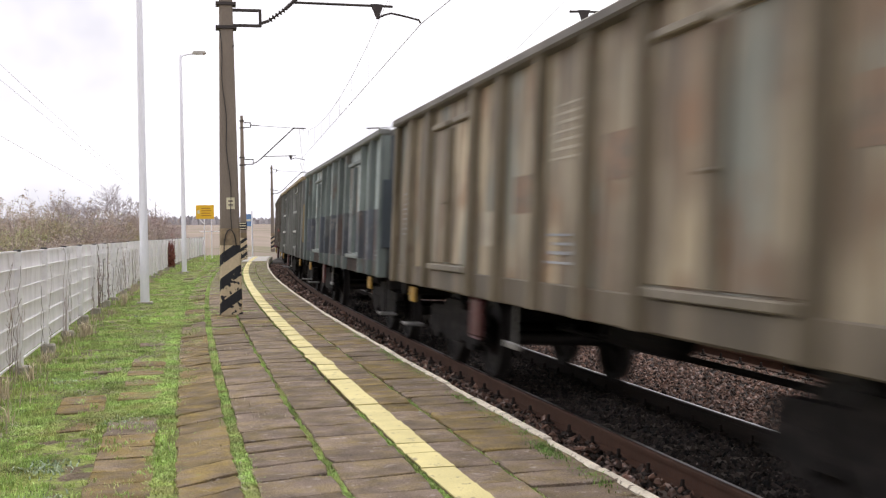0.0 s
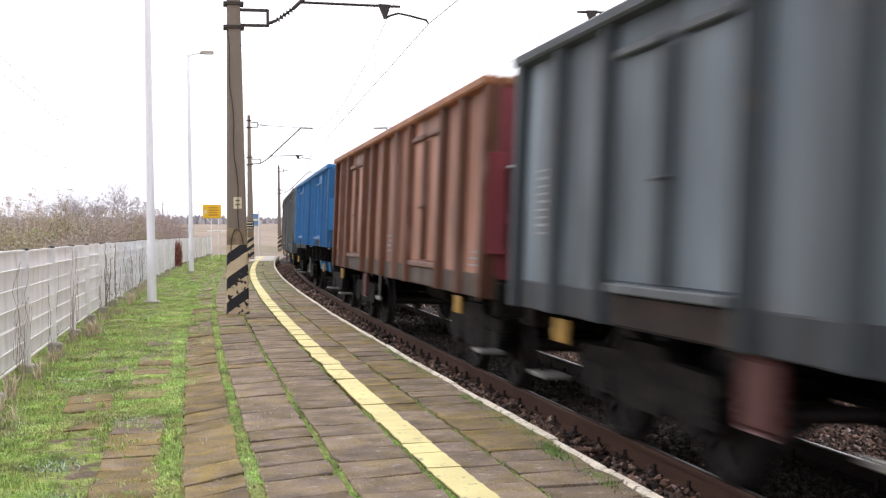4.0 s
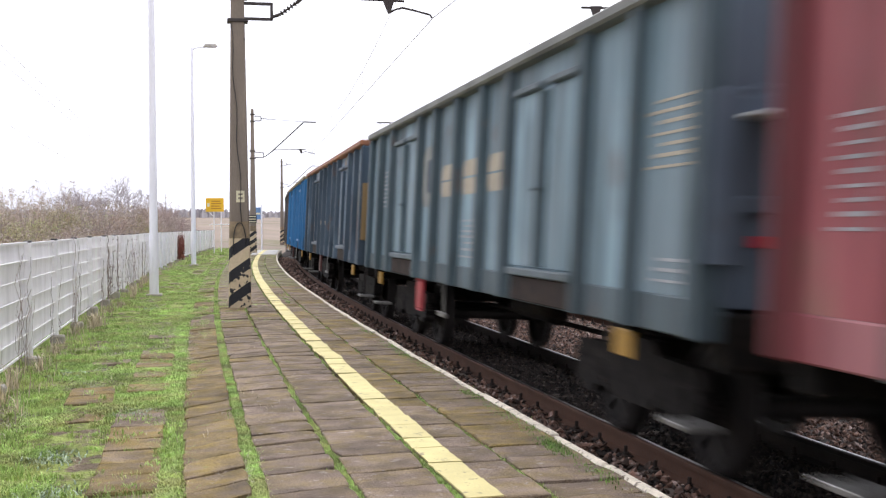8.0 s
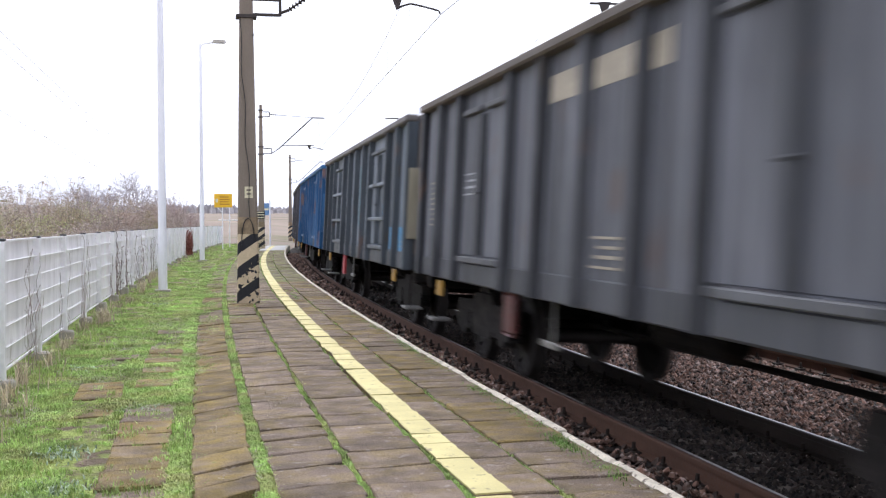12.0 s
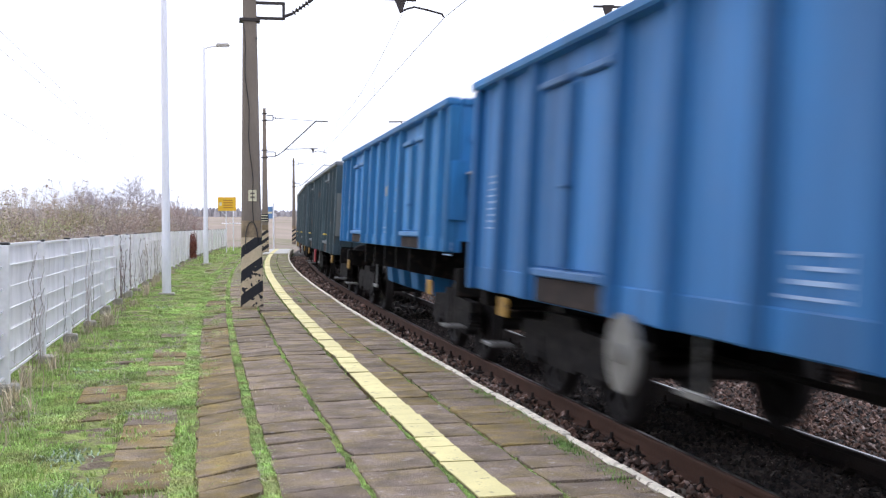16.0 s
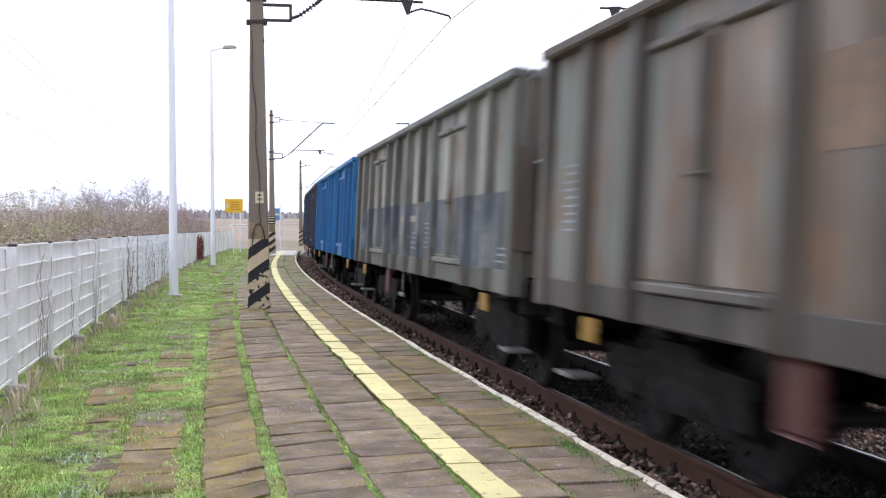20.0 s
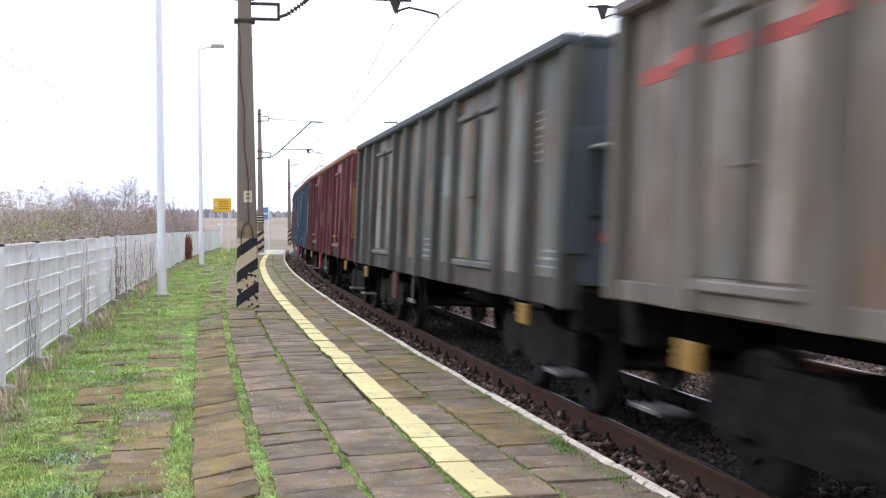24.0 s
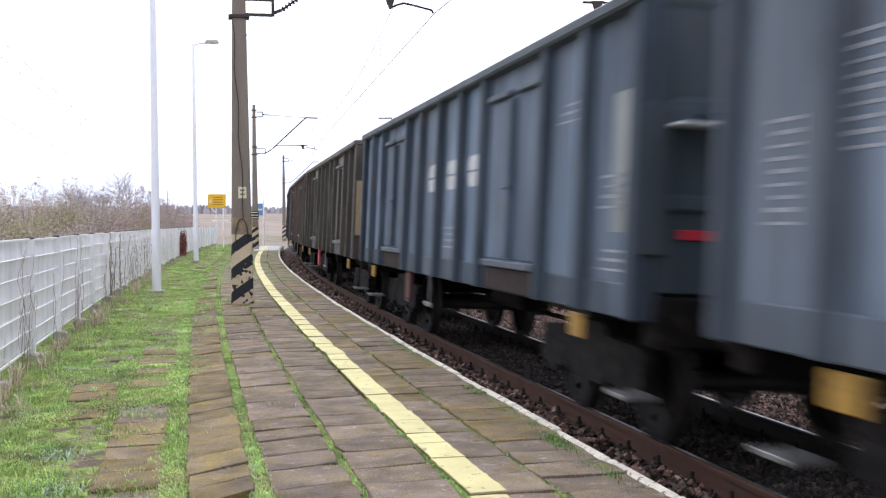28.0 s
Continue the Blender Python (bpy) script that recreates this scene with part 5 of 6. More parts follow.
def build_wagon(kind):
    """An open goods wagon. kind: 'plain', 'raised' (high floor over hoppers) or 'wide' (wide posts, far apart)."""
    wagon = thing("goods_wagon", "", "goods wagon", group="wagons of the goods train")
    floor_z = {"plain": 1.2, "raised": 1.5, "wide": 1.25}[kind]
    sill_z = floor_z - {"plain": 0.2, "raised": 0.14, "wide": 0.1}[kind]
    wall_z = floor_z + 0.04
    half = 6.05 if kind == "raised" else HALF
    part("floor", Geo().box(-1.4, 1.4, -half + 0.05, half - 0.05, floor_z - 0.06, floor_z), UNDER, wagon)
    if kind == "wide":
        posts = [-5.3, -3.7, -2.55, -1.3, 0.0, 1.3, 2.55, 3.7, 5.3]
        doors = [(-5.3, -3.7), (3.7, 5.3)]
        base, tip = 0.17, 0.15
    else:
        posts = [-p for p in reversed(POSTS)] + [0.0, *POSTS]
        doors = [(-POSTS[2], -POSTS[1]), (POSTS[1], POSTS[2])]
        base, tip = BASE, TIP
    for side in (-1, 1):
        a, b = sorted((side * 1.352, side * WALL_X))
        part("side_wall", Geo().box(a, b, -half, half, wall_z, TOP - 0.08), None, wagon)
        for y in posts:
            part("post", post_geo(Geo(), side, y, base, tip, sill_z + 0.01, TOP - 0.08, WALL_X - 0.01, POST_X), None, wagon)
        for y in (-half + 0.06, half - 0.06):
            part("corner_post", Geo().chamfer(*sorted((side * 1.36, side * 1.508)), y - 0.08, y + 0.08, sill_z, TOP - 0.1, 0.015), None, wagon)
        a, b = sorted((side * 1.36, side * 1.545))
        part("top_rail", Geo().chamfer(a, b, -half - 0.02, half + 0.02, TOP - 0.1, TOP, 0.02), None, wagon)
        a, b = sorted((side * 1.3, side * 1.438))
        g = Geo().chamfer(a, b, -half, half, sill_z, wall_z + 0.004, 0.012)
        part("sill", g, None, wagon)
        for y0, y1 in doors:
            ym = (y0 + y1) / 2
            for c0, c1 in ((y0 + 0.11, ym - 0.02), (ym + 0.02, y1 - 0.11)):
                a, b = sorted((side * 1.385, side * DOOR_X))
                part("door_leaf", Geo().chamfer(a, b, c0, c1, wall_z + 0.075, TOP - 0.37, 0.008), None, wagon)
                a, b = sorted((side * 1.39, side * 1.49))
                if side < 0:
                    part("door_header", Geo().chamfer(a, b, c0 + 0.08, c1 - 0.08, TOP - 0.36, TOP - 0.3, 0.01), None, wagon)
            # the lock bar in the middle, and the worn ledge with a dark recess under it
            if side < 0:
                part("lock_bar", post_geo(Geo(), -1, ym, 0.085, 0.05, wall_z + 0.09, TOP - 0.4, DOOR_X - 0.002, DOOR_X + 0.066).rod((-DOOR_X - 0.07, ym - 0.1, 2.0), (-DOOR_X - 0.07, ym + 0.1, 2.0), 0.018, n=6), None, wagon)
            a, b = sorted((side * 1.39, side * 1.5))
            part("door_ledge", Geo().chamfer(a, b, y0 + 0.2, y1 - 0.2, wall_z - 0.005, wall_z + 0.062, 0.01), None, wagon, "worn pale ledge under the door")
            part("step_beam", Geo().chamfer(*sorted((side * 1.35, side * 1.452)), y0 + 0.2, y1 - 0.2, sill_z + 0.01, wall_z - 0.012, 0.01), None, wagon)
    for end in (-1, 1):
        y = end * half
        a, b = sorted((y, y - end * 0.05))
        part("end_wall", Geo().box(-1.348, 1.348, a, b, floor_z, TOP - 0.1), None, wagon)
        a, b = sorted((y + end * 0.03, y - end * 0.14))
        part("end_rail", Geo().chamfer(-1.355, 1.355, a, b, TOP - 0.102, TOP - 0.002, 0.02), None, wagon)
        for z in (floor_z + 0.55, floor_z + 1.2):
            a, b = sorted((y, y + end * 0.035))
            part("end_rib", Geo().chamfer(-1.25, 1.25, a, b, z, z + 0.12, 0.02), None, wagon)
        for x in (-0.5, 0.5):
            a, b = sorted((y, y + end * 0.03))
            part("end_post", Geo().chamfer(x - 0.07, x + 0.07, a, b, floor_z, TOP - 0.16, 0.015), None, wagon)
        a, b = sorted((y + end * 0.037, y + end * 0.06))
        part("end_panel", Geo().chamfer(-1.47 if end < 0 else 1.27, -1.27 if end < 0 else 1.47, a, b, floor_z + 0.25, TOP - 0.77, 0.008).chamfer(-1.26 if end < 0 else 1.08, -1.08 if end < 0 else 1.26, a, b, TOP - 0.9, TOP - 0.79, 0.008), None, wagon)
        part("hand_rail", Geo().pipe([(-0.9, y, 1.72), (-0.9, y + end * 0.1, 1.74), (-0.9, y + end * 0.1, 2.22), (-0.9, y, 2.24)], 0.014, 6), PALE_STEEL, wagon)
        part("reflector", Geo().chamfer(-1.16, -0.9, *sorted((y + end * 0.002, y + end * 0.02)), floor_z + 0.36, floor_z + 0.43, 0.005), REFLECTOR, wagon, "red reflector")
        part("end_step", Geo().chamfer(-1.28, -0.7, *sorted((y + end * 0.002, y + end * 0.24)), 2.315, 2.34, 0.006), PALE_STEEL, wagon, "pale steel step on the end wall")
        a, b = sorted((y - end * 0.18, y + end * 0.04))
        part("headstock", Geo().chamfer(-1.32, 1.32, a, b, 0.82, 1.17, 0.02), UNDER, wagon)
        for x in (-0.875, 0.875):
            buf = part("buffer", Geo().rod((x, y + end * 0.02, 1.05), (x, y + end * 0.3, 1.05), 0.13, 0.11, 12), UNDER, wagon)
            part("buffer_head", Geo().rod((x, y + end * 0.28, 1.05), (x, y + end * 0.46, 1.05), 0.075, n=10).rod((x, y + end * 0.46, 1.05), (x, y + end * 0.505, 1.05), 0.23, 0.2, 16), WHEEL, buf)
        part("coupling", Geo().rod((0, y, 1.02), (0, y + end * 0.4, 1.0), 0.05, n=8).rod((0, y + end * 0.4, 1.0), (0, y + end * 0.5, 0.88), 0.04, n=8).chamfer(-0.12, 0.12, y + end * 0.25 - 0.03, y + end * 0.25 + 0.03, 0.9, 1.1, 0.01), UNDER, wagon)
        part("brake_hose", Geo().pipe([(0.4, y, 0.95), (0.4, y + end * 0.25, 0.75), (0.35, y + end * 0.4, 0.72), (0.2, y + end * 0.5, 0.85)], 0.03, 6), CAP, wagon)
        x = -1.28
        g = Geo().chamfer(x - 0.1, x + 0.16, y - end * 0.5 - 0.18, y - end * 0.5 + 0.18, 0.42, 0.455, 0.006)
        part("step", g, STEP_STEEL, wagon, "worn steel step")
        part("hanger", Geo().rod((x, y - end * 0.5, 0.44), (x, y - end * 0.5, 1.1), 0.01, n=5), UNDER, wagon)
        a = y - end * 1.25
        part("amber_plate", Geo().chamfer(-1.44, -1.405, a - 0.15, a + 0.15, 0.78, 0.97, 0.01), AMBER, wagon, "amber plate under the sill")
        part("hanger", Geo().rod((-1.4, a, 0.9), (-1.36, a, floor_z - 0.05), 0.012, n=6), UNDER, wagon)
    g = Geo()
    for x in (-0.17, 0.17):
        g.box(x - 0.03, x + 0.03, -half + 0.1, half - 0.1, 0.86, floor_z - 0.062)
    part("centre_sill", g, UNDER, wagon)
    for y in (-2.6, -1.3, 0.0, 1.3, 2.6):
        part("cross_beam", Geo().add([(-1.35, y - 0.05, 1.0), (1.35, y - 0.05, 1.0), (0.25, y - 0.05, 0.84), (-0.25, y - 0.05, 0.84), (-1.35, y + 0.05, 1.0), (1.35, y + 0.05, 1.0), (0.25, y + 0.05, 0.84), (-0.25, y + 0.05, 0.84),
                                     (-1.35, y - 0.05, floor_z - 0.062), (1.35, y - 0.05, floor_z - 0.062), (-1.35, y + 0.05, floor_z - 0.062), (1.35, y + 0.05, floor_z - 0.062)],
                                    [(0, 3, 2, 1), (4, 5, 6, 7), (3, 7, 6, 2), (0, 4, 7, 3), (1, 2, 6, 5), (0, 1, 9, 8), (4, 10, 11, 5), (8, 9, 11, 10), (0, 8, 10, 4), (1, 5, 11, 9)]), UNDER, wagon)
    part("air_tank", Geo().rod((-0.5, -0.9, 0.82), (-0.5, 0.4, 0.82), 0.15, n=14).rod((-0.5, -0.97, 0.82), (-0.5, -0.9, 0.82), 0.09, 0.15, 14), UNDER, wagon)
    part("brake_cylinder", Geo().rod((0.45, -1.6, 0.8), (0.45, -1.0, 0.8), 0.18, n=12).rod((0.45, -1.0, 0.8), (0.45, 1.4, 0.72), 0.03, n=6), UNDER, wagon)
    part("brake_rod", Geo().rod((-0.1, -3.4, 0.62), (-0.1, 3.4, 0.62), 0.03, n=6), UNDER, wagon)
    if kind != "raised":
        part("brake_plate", Geo().chamfer(-1.42, -1.38, 1.9, 2.3, 0.58, 1.0, 0.04).rod((-1.38, 2.05, 0.9), (-1.3, 2.05, floor_z - 0.05), 0.015, n=6), RED_BOX, wagon, "red brake plate under the sill")
    part("brake_lever", Geo().rod((-1.34, 0.9, 0.62), (-1.34, 0.9, 1.0), 0.014, n=6).chamfer(-1.36, -1.32, 0.75, 1.2, 0.58, 0.64, 0.01), STEP_STEEL, wagon)
    if kind == "raised":
        for y in (-2.1, -0.7, 0.7, 2.1):
            for side in (-1, 1):
                v = [(side * 0.25, y - 0.4, floor_z - 0.07), (side * 1.02, y - 0.4, floor_z - 0.07), (side * 0.9, y - 0.3, 0.66), (side * 0.6, y - 0.3, 0.56),
                     (side * 0.25, y + 0.4, floor_z - 0.07), (side * 1.02, y + 0.4, floor_z - 0.07), (side * 0.9, y + 0.3, 0.66), (side * 0.6, y + 0.3, 0.56)]
                part("hopper", Geo().add(v, [(0, 3, 2, 1), (4, 5, 6, 7), (1, 2, 6, 5), (0, 4, 7, 3), (2, 3, 7, 6), (0, 1, 5, 4)]), None, wagon)
    for y in (-4.5, 4.5):
        bogie_parts(wagon, y)
    return wagon


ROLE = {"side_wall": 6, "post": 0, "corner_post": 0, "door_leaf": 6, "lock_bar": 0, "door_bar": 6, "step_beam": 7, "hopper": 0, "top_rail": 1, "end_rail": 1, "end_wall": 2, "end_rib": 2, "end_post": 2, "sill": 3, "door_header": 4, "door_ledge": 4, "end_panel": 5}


def colour_wagon(wagon, mats, label):
    tagged(wagon, label)
    for o in wagon.children_recursive:
        role = ROLE.get(o.name.split(".")[0])
        if role is None:
            continue
        if not o.data.materials:
            o.data.materials.append(mats[role])
        o.material_slots[0].link = "OBJECT"
        o.material_slots[0].material = mats[role]


def mark(wagon, kind, y, z, w, h, key="w", lift=0.0, x=None):
    """A painted marking on the wall that faces the platform: p plate, l lines of unreadable writing, o oval, c block letter."""
    g = Geo()
    if kind == "l" and key == "w":
        key = "e" if wagon.name in ON_BLUE else "f"
    if x is None:
        x = -(DOOR_X if POSTS[1] < abs(y) < POSTS[2] and z < 2.86 else WALL_X) - 0.0012 - lift
    if kind == "p":
        g.box(x - 0.003, x, y - w / 2, y + w / 2, z - h / 2, z + h / 2)
        part("painted_patch", g, MARKS[key], wagon)
    elif kind == "o":
        n = 20
        v = []
        for xx in (x, x - 0.003):
            v += [(xx, y + 0.5 * w * math.copysign(abs(math.cos(t)) ** 0.75, math.cos(t)), z + 0.5 * h * math.copysign(abs(math.sin(t)) ** 0.75, math.sin(t))) for t in (2 * math.pi * i / n for i in range(n))]
        g.add(v, [tuple(range(n)), tuple(range(2 * n - 1, n - 1, -1))] + [(i, n + i, n + (i + 1) % n, (i + 1) % n) for i in range(n)])
        part("painted_patch", g, MARKS[key], wagon)
    elif kind == "l":
        n = max(3, round(h / 0.068))
        pitch, y0, y1 = h / n, y - w / 2, y + w / 2
        v, f = [], []
        for k in range(n):
            z0 = z - h / 2 + k * pitch
            z1 = z0 + pitch * (0.26 + 0.05 * (k * 5 % 3))
            v += [(x - 0.003, yy, zz) for zz in (z0, z1) for yy in (y0, y0 + 0.012, y1 - 0.07 * w * (k * 7 % 5))]
            q = 6 * k
            f += [(q, q + 1, q + 4, q + 3), (q + 1, q + 2, q + 5, q + 4)]
            if k:
                f.append((q - 3, q - 2, q + 1, q))
        part("writing", g.add(v, f), MARKS[key], wagon)
    elif kind == "c":
        # a plain block with cut corners where a letter stands, split by a thin gap
        c, gap = 0.09 * w, 0.06 * h
        for z0, z1, lo, hi in ((z - h / 2, z - gap / 2, c, 0.0), (z + gap / 2, z + h / 2, 0.0, c)):
            rim = [(y - w / 2 + lo, z0), (y + w / 2 - lo, z0), (y + w / 2, z0 + lo), (y + w / 2, z1 - hi), (y + w / 2 - hi, z1), (y - w / 2 + hi, z1), (y - w / 2, z1 - hi), (y - w / 2, z0 + lo)]
            n = len(g.v)
            g.v += [(x - 0.003, a, b) for a, b in rim]
            g.f.append(tuple(range(n, n + 8)))
        part("painted_letter", g, MARKS[key], wagon)


def usual_marks(w, key="w", seed=0):
    """The small data panels that every wagon carries."""
    rng = random.Random(seed)
    mark(w, "l", -5.9, 1.42, 0.5, 0.2, key)
    mark(w, "l", -0.5, 1.5 + rng.uniform(-0.08, 0.08), 0.6, 0.3, key, 0.006)
    mark(w, "l", 5.9, 1.95, 0.3, 0.6, key)


def word(w, key, z, h, places, line=None, wide=0.8):
    for y in places:
        mark(w, "c", y, z, min(wide, 0.74), h, key)
    if line:
        for y in places:
            mark(w, "p", y, line, wide + 0.1, 0.11, key)


def band(w, key, z, h):
    """A band painted along the whole side, over panels, posts and doors."""
    edges = [-6.35, *(-p for p in reversed(POSTS)), 0.0, *POSTS, 6.35]
    for a, b in zip(edges[:-1], edges[1:]):
        mid = (a + b) / 2
        if POSTS[1] < abs(mid) < POSTS[2] and z + h / 2 < 1.34:
            continue
        if POSTS[1] < abs(mid) < POSTS[2]:
            for c0, c1 in ((a + 0.14, mid - 0.03), (mid + 0.03, b - 0.14)):
                part("painted_band", Geo().box(-DOOR_X - 0.004, -DOOR_X - 0.001, c0, c1, max(z - h / 2, 1.34), min(z + h / 2, 2.75)), MARKS[key], w)
        else:
            part("painted_band", Geo().box(-WALL_X - 0.0035, -WALL_X - 0.001, a + 0.12, b - 0.12, z - h / 2, z + h / 2), MARKS[key], w)
    for y in edges[1:-1]:
        post_paint(w, key, y, z - h / 2, z + h / 2)


def post_paint(w, key, y, z0, z1, name="painted_band"):
    """Paint over the three outer faces of one post."""
    v = []
    for zz in (z0, z1):
        v += [(-WALL_X - 0.002, y - BASE - 0.003, zz), (-POST_X - 0.003, y - TIP - 0.003, zz), (-POST_X - 0.003, y + TIP + 0.003, zz), (-WALL_X - 0.002, y + BASE + 0.003, zz)]
    part(name, Geo().add(v, [(0, 1, 5, 4), (1, 2, 6, 5), (2, 3, 7, 6), (0, 3, 2, 1), (4, 5, 6, 7)]), MARKS[key], w)


# colours of the wagons: body, top rail, ends, sill
BLUE, DEEP, LIGHT = (0.042, 0.25, 0.6), (0.03, 0.15, 0.37), (0.17, 0.45, 0.74)
SLATE, GREY, DARK, BLACK = (0.11, 0.15, 0.2), (0.2, 0.21, 0.195), (0.08, 0.1, 0.115), (0.058, 0.06, 0.072)
MAROON, RUST, RED, BROWN = (0.22, 0.04, 0.055), (0.22, 0.085, 0.065), (0.28, 0.05, 0.065), (0.13, 0.1, 0.08)
TAN, ORANGE, TAUPE, OLD = (0.42, 0.32, 0.18), (0.42, 0.17, 0.08), (0.22, 0.195, 0.165), (0.29, 0.235, 0.155)
LOOKS = {
    -1: ("plain", BROWN, BROWN, BROWN, BROWN, "weathered brown open goods wagon with dull steel ribs"),
    0: ("plain", OLD, TAUPE, BROWN, BROWN, "weathered beige-grey open goods wagon streaked with rust"),
    1: ("plain", (0.26, 0.31, 0.29), GREY, DARK, BROWN, "worn pale-teal open goods wagon with a dark lower half"),
    2: ("plain", (0.25, 0.255, 0.235), TAN, TAN, BROWN, "pale grey open goods wagon with a rusty sill"),
    3: ("wide", (0.165, 0.132, 0.103), TAUPE, (0.4, 0.06, 0.055), BLACK, "brown flat-sided open wagon with a red stripe"),
    4: ("plain", (0.215, 0.043, 0.05), TAN, MAROON, DARK, "maroon open goods wagon with white panels and a tan top rail"),
    5: ("plain", DARK, DARK, DARK, BLACK, "dark grey open goods wagon with pale letters"),
    6: ("plain", (0.24, 0.1, 0.06), ORANGE, RED, BROWN, "rust-orange open goods wagon with brown patches"),
    7: ("raised", (0.05, 0.29, 0.68), BLUE, BLUE, BLUE, "bright blue high-floored hopper wagon"),
    8: ("plain", (0.2, 0.21, 0.21), GREY, GREY, BROWN, "grey-green open goods wagon with white markings"),
    9: ("plain", RUST, RUST, MAROON, BROWN, "rust-red open goods wagon with a faded side"),
    10: ("plain", (0.26, 0.055, 0.066), TAN, MAROON, DARK, "dark maroon open goods wagon with white letters"),
    11: ("plain", (0.112, 0.17, 0.2), GREY, SLATE, BROWN, "blue-grey open goods wagon with a large pale emblem"),
    12: ("plain", (0.1, 0.155, 0.215), ORANGE, DEEP, BROWN, "dusty blue open goods wagon with an orange top rail"),
    13: ("plain", (0.05, 0.3, 0.66), TAN, BLUE, DARK, "bright blue open goods wagon with white letters"),
    14: ("plain", (0.15, 0.132, 0.125), BROWN, TAN, BROWN, "dark brown open goods wagon with an orange rusty door"),
    15: ("plain", BLUE, BLUE, DEEP, DEEP, "clean blue open goods wagon with a pale handwheel"),
    16: ("plain", (0.075, 0.077, 0.09), BROWN, DARK, BLACK, "sooty dark grey open goods wagon with beige marks"),
    17: ("plain", (0.1, 0.12, 0.145), (0.17, 0.15, 0.15), BROWN, BROWN, "grimy grey open goods wagon with a bright blue patch"),
    18: ("plain", DEEP, DEEP, DEEP, BLACK, "dark blue open goods wagon with a dusty side"),
    19: ("plain", (0.1, 0.095, 0.11), BROWN, DARK, BROWN, "purple-grey open goods wagon with beige marks"),
    20: ("plain", LIGHT, TAN, (0.1, 0.3, 0.5), DARK, "light blue open goods wagon with an ochre patch"),
    21: ("plain", (0.04, 0.22, 0.55), BLUE, DEEP, DEEP, "blue open goods wagon with a pale handwheel"),
    22: ("raised", (0.062, 0.33, 0.74), BLUE, BLUE, BLUE, "blue high-floored hopper wagon with pale markings"),
    # this top rail's pale grey holds both its paint and sky light on it
    23: ("plain", (0.09, 0.14, 0.165), (0.3, 0.33, 0.37), (0.05, 0.085, 0.095), DARK, "dark green-grey open goods wagon with white letters"),
    24: ("plain", (0.11, 0.158, 0.178), GREY, SLATE, DARK, "slate-grey open goods wagon with beige letters"),
    25: ("plain", (0.15, 0.105, 0.095), TAN, (0.2, 0.1, 0.06), BROWN, "brown open goods wagon with sky-blue middle panels"),
    26: ("plain", (0.16, 0.135, 0.115), BROWN, BROWN, BLACK, "weathered brown-grey open goods wagon spotted with rust"),
    27: ("plain", (0.24, 0.235, 0.2), GREY, BROWN, DARK, "old beige open goods wagon with a dark blue lower half"),
    28: ("plain", (0.045, 0.26, 0.62), BLUE, BLUE, BLACK, "blue open goods wagon with a small beige mark"),
    29: ("plain", (0.06, 0.065, 0.11), DARK, DARK, BLACK, "dark navy open goods wagon with a dusty side"),
    30: ("plain", (0.04, 0.12, 0.2), DARK, DEEP, BLACK, "dark teal-blue open goods wagon"),
    31: ("wide", (0.26, 0.225, 0.185), (0.2, 0.16, 0.15), TAUPE, (0.2, 0.17, 0.14), "taupe flat-sided open wagon with an orange-red stripe"),
    32: ("plain", (0.16, 0.16, 0.14), DARK, DARK, BROWN, "dark grey-green open goods wagon with faint stains"),
    33: ("plain", (0.235, 0.066, 0.07), ORANGE, (0.22, 0.07, 0.05), (0.2, 0.06, 0.07), "red open goods wagon with large white ovals"),
    34: ("plain", (0.105, 0.168, 0.245), ORANGE, (0.1, 0.19, 0.27), DARK, "blue open goods wagon with an orange top rail and beige letters"),
    35: ("plain", (0.258, 0.093, 0.09), RUST, MAROON, BROWN, "faded maroon open goods wagon with a plain side"),
    36: ("plain", (0.1, 0.125, 0.16), SLATE, SLATE, DARK, "blue-grey open goods wagon with white letters"),
    37: ("plain", (0.075, 0.105, 0.145), DARK, (0.05, 0.07, 0.085), BLACK, "dark slate open goods wagon with a beige end patch"),
    38: ("plain", (0.1, 0.085, 0.07), BROWN, TAN, BLACK, "brown open goods wagon with ochre stains"),
    39: ("plain", BROWN, BROWN, BROWN, BLACK, "dull brown open goods wagon"),
    40: ("plain", BLACK, DARK, DARK, BLACK, "sooty black open goods wagon"),
    41: ("plain", (0.1, 0.1, 0.11), DARK, DARK, BLACK, "dark grey open goods wagon"),
    42: ("plain", BLUE, BLUE, DEEP, BLACK, "blue open goods wagon"),
}
WORN = {-1: 0.5, 0: 1.0, 1: 0.6, 2: 0.35, 3: 0.5, 6: 0.7, 8: 0.4, 9: 0.35, 14: 0.25, 17: 0.3, 25: 0.4, 26: 1.0, 27: 0.7, 31: 0.7, 32: 0.8, 35: 0.3, 38: 0.5, 39: 0.4, 33: 0.45, 34: 0.35, 12: 0.6, 11: 0.35, 36: 0.3, 37: 0.35, 23: 0.2, 24: 0.35, 5: 0.35, 16: 0.35, 19: 0.35, 30: 0.3, 29: 0.35, 10: 0.3, 4: 0.3, 40: 0.3, 41: 0.3, 18: 0.2}
RECESSED = (1, 5, 7, 22, 11, 12, 13, 15, 19, 20, 21, 23, 24, 25, 29, 33, 34, 35, 36, 37)
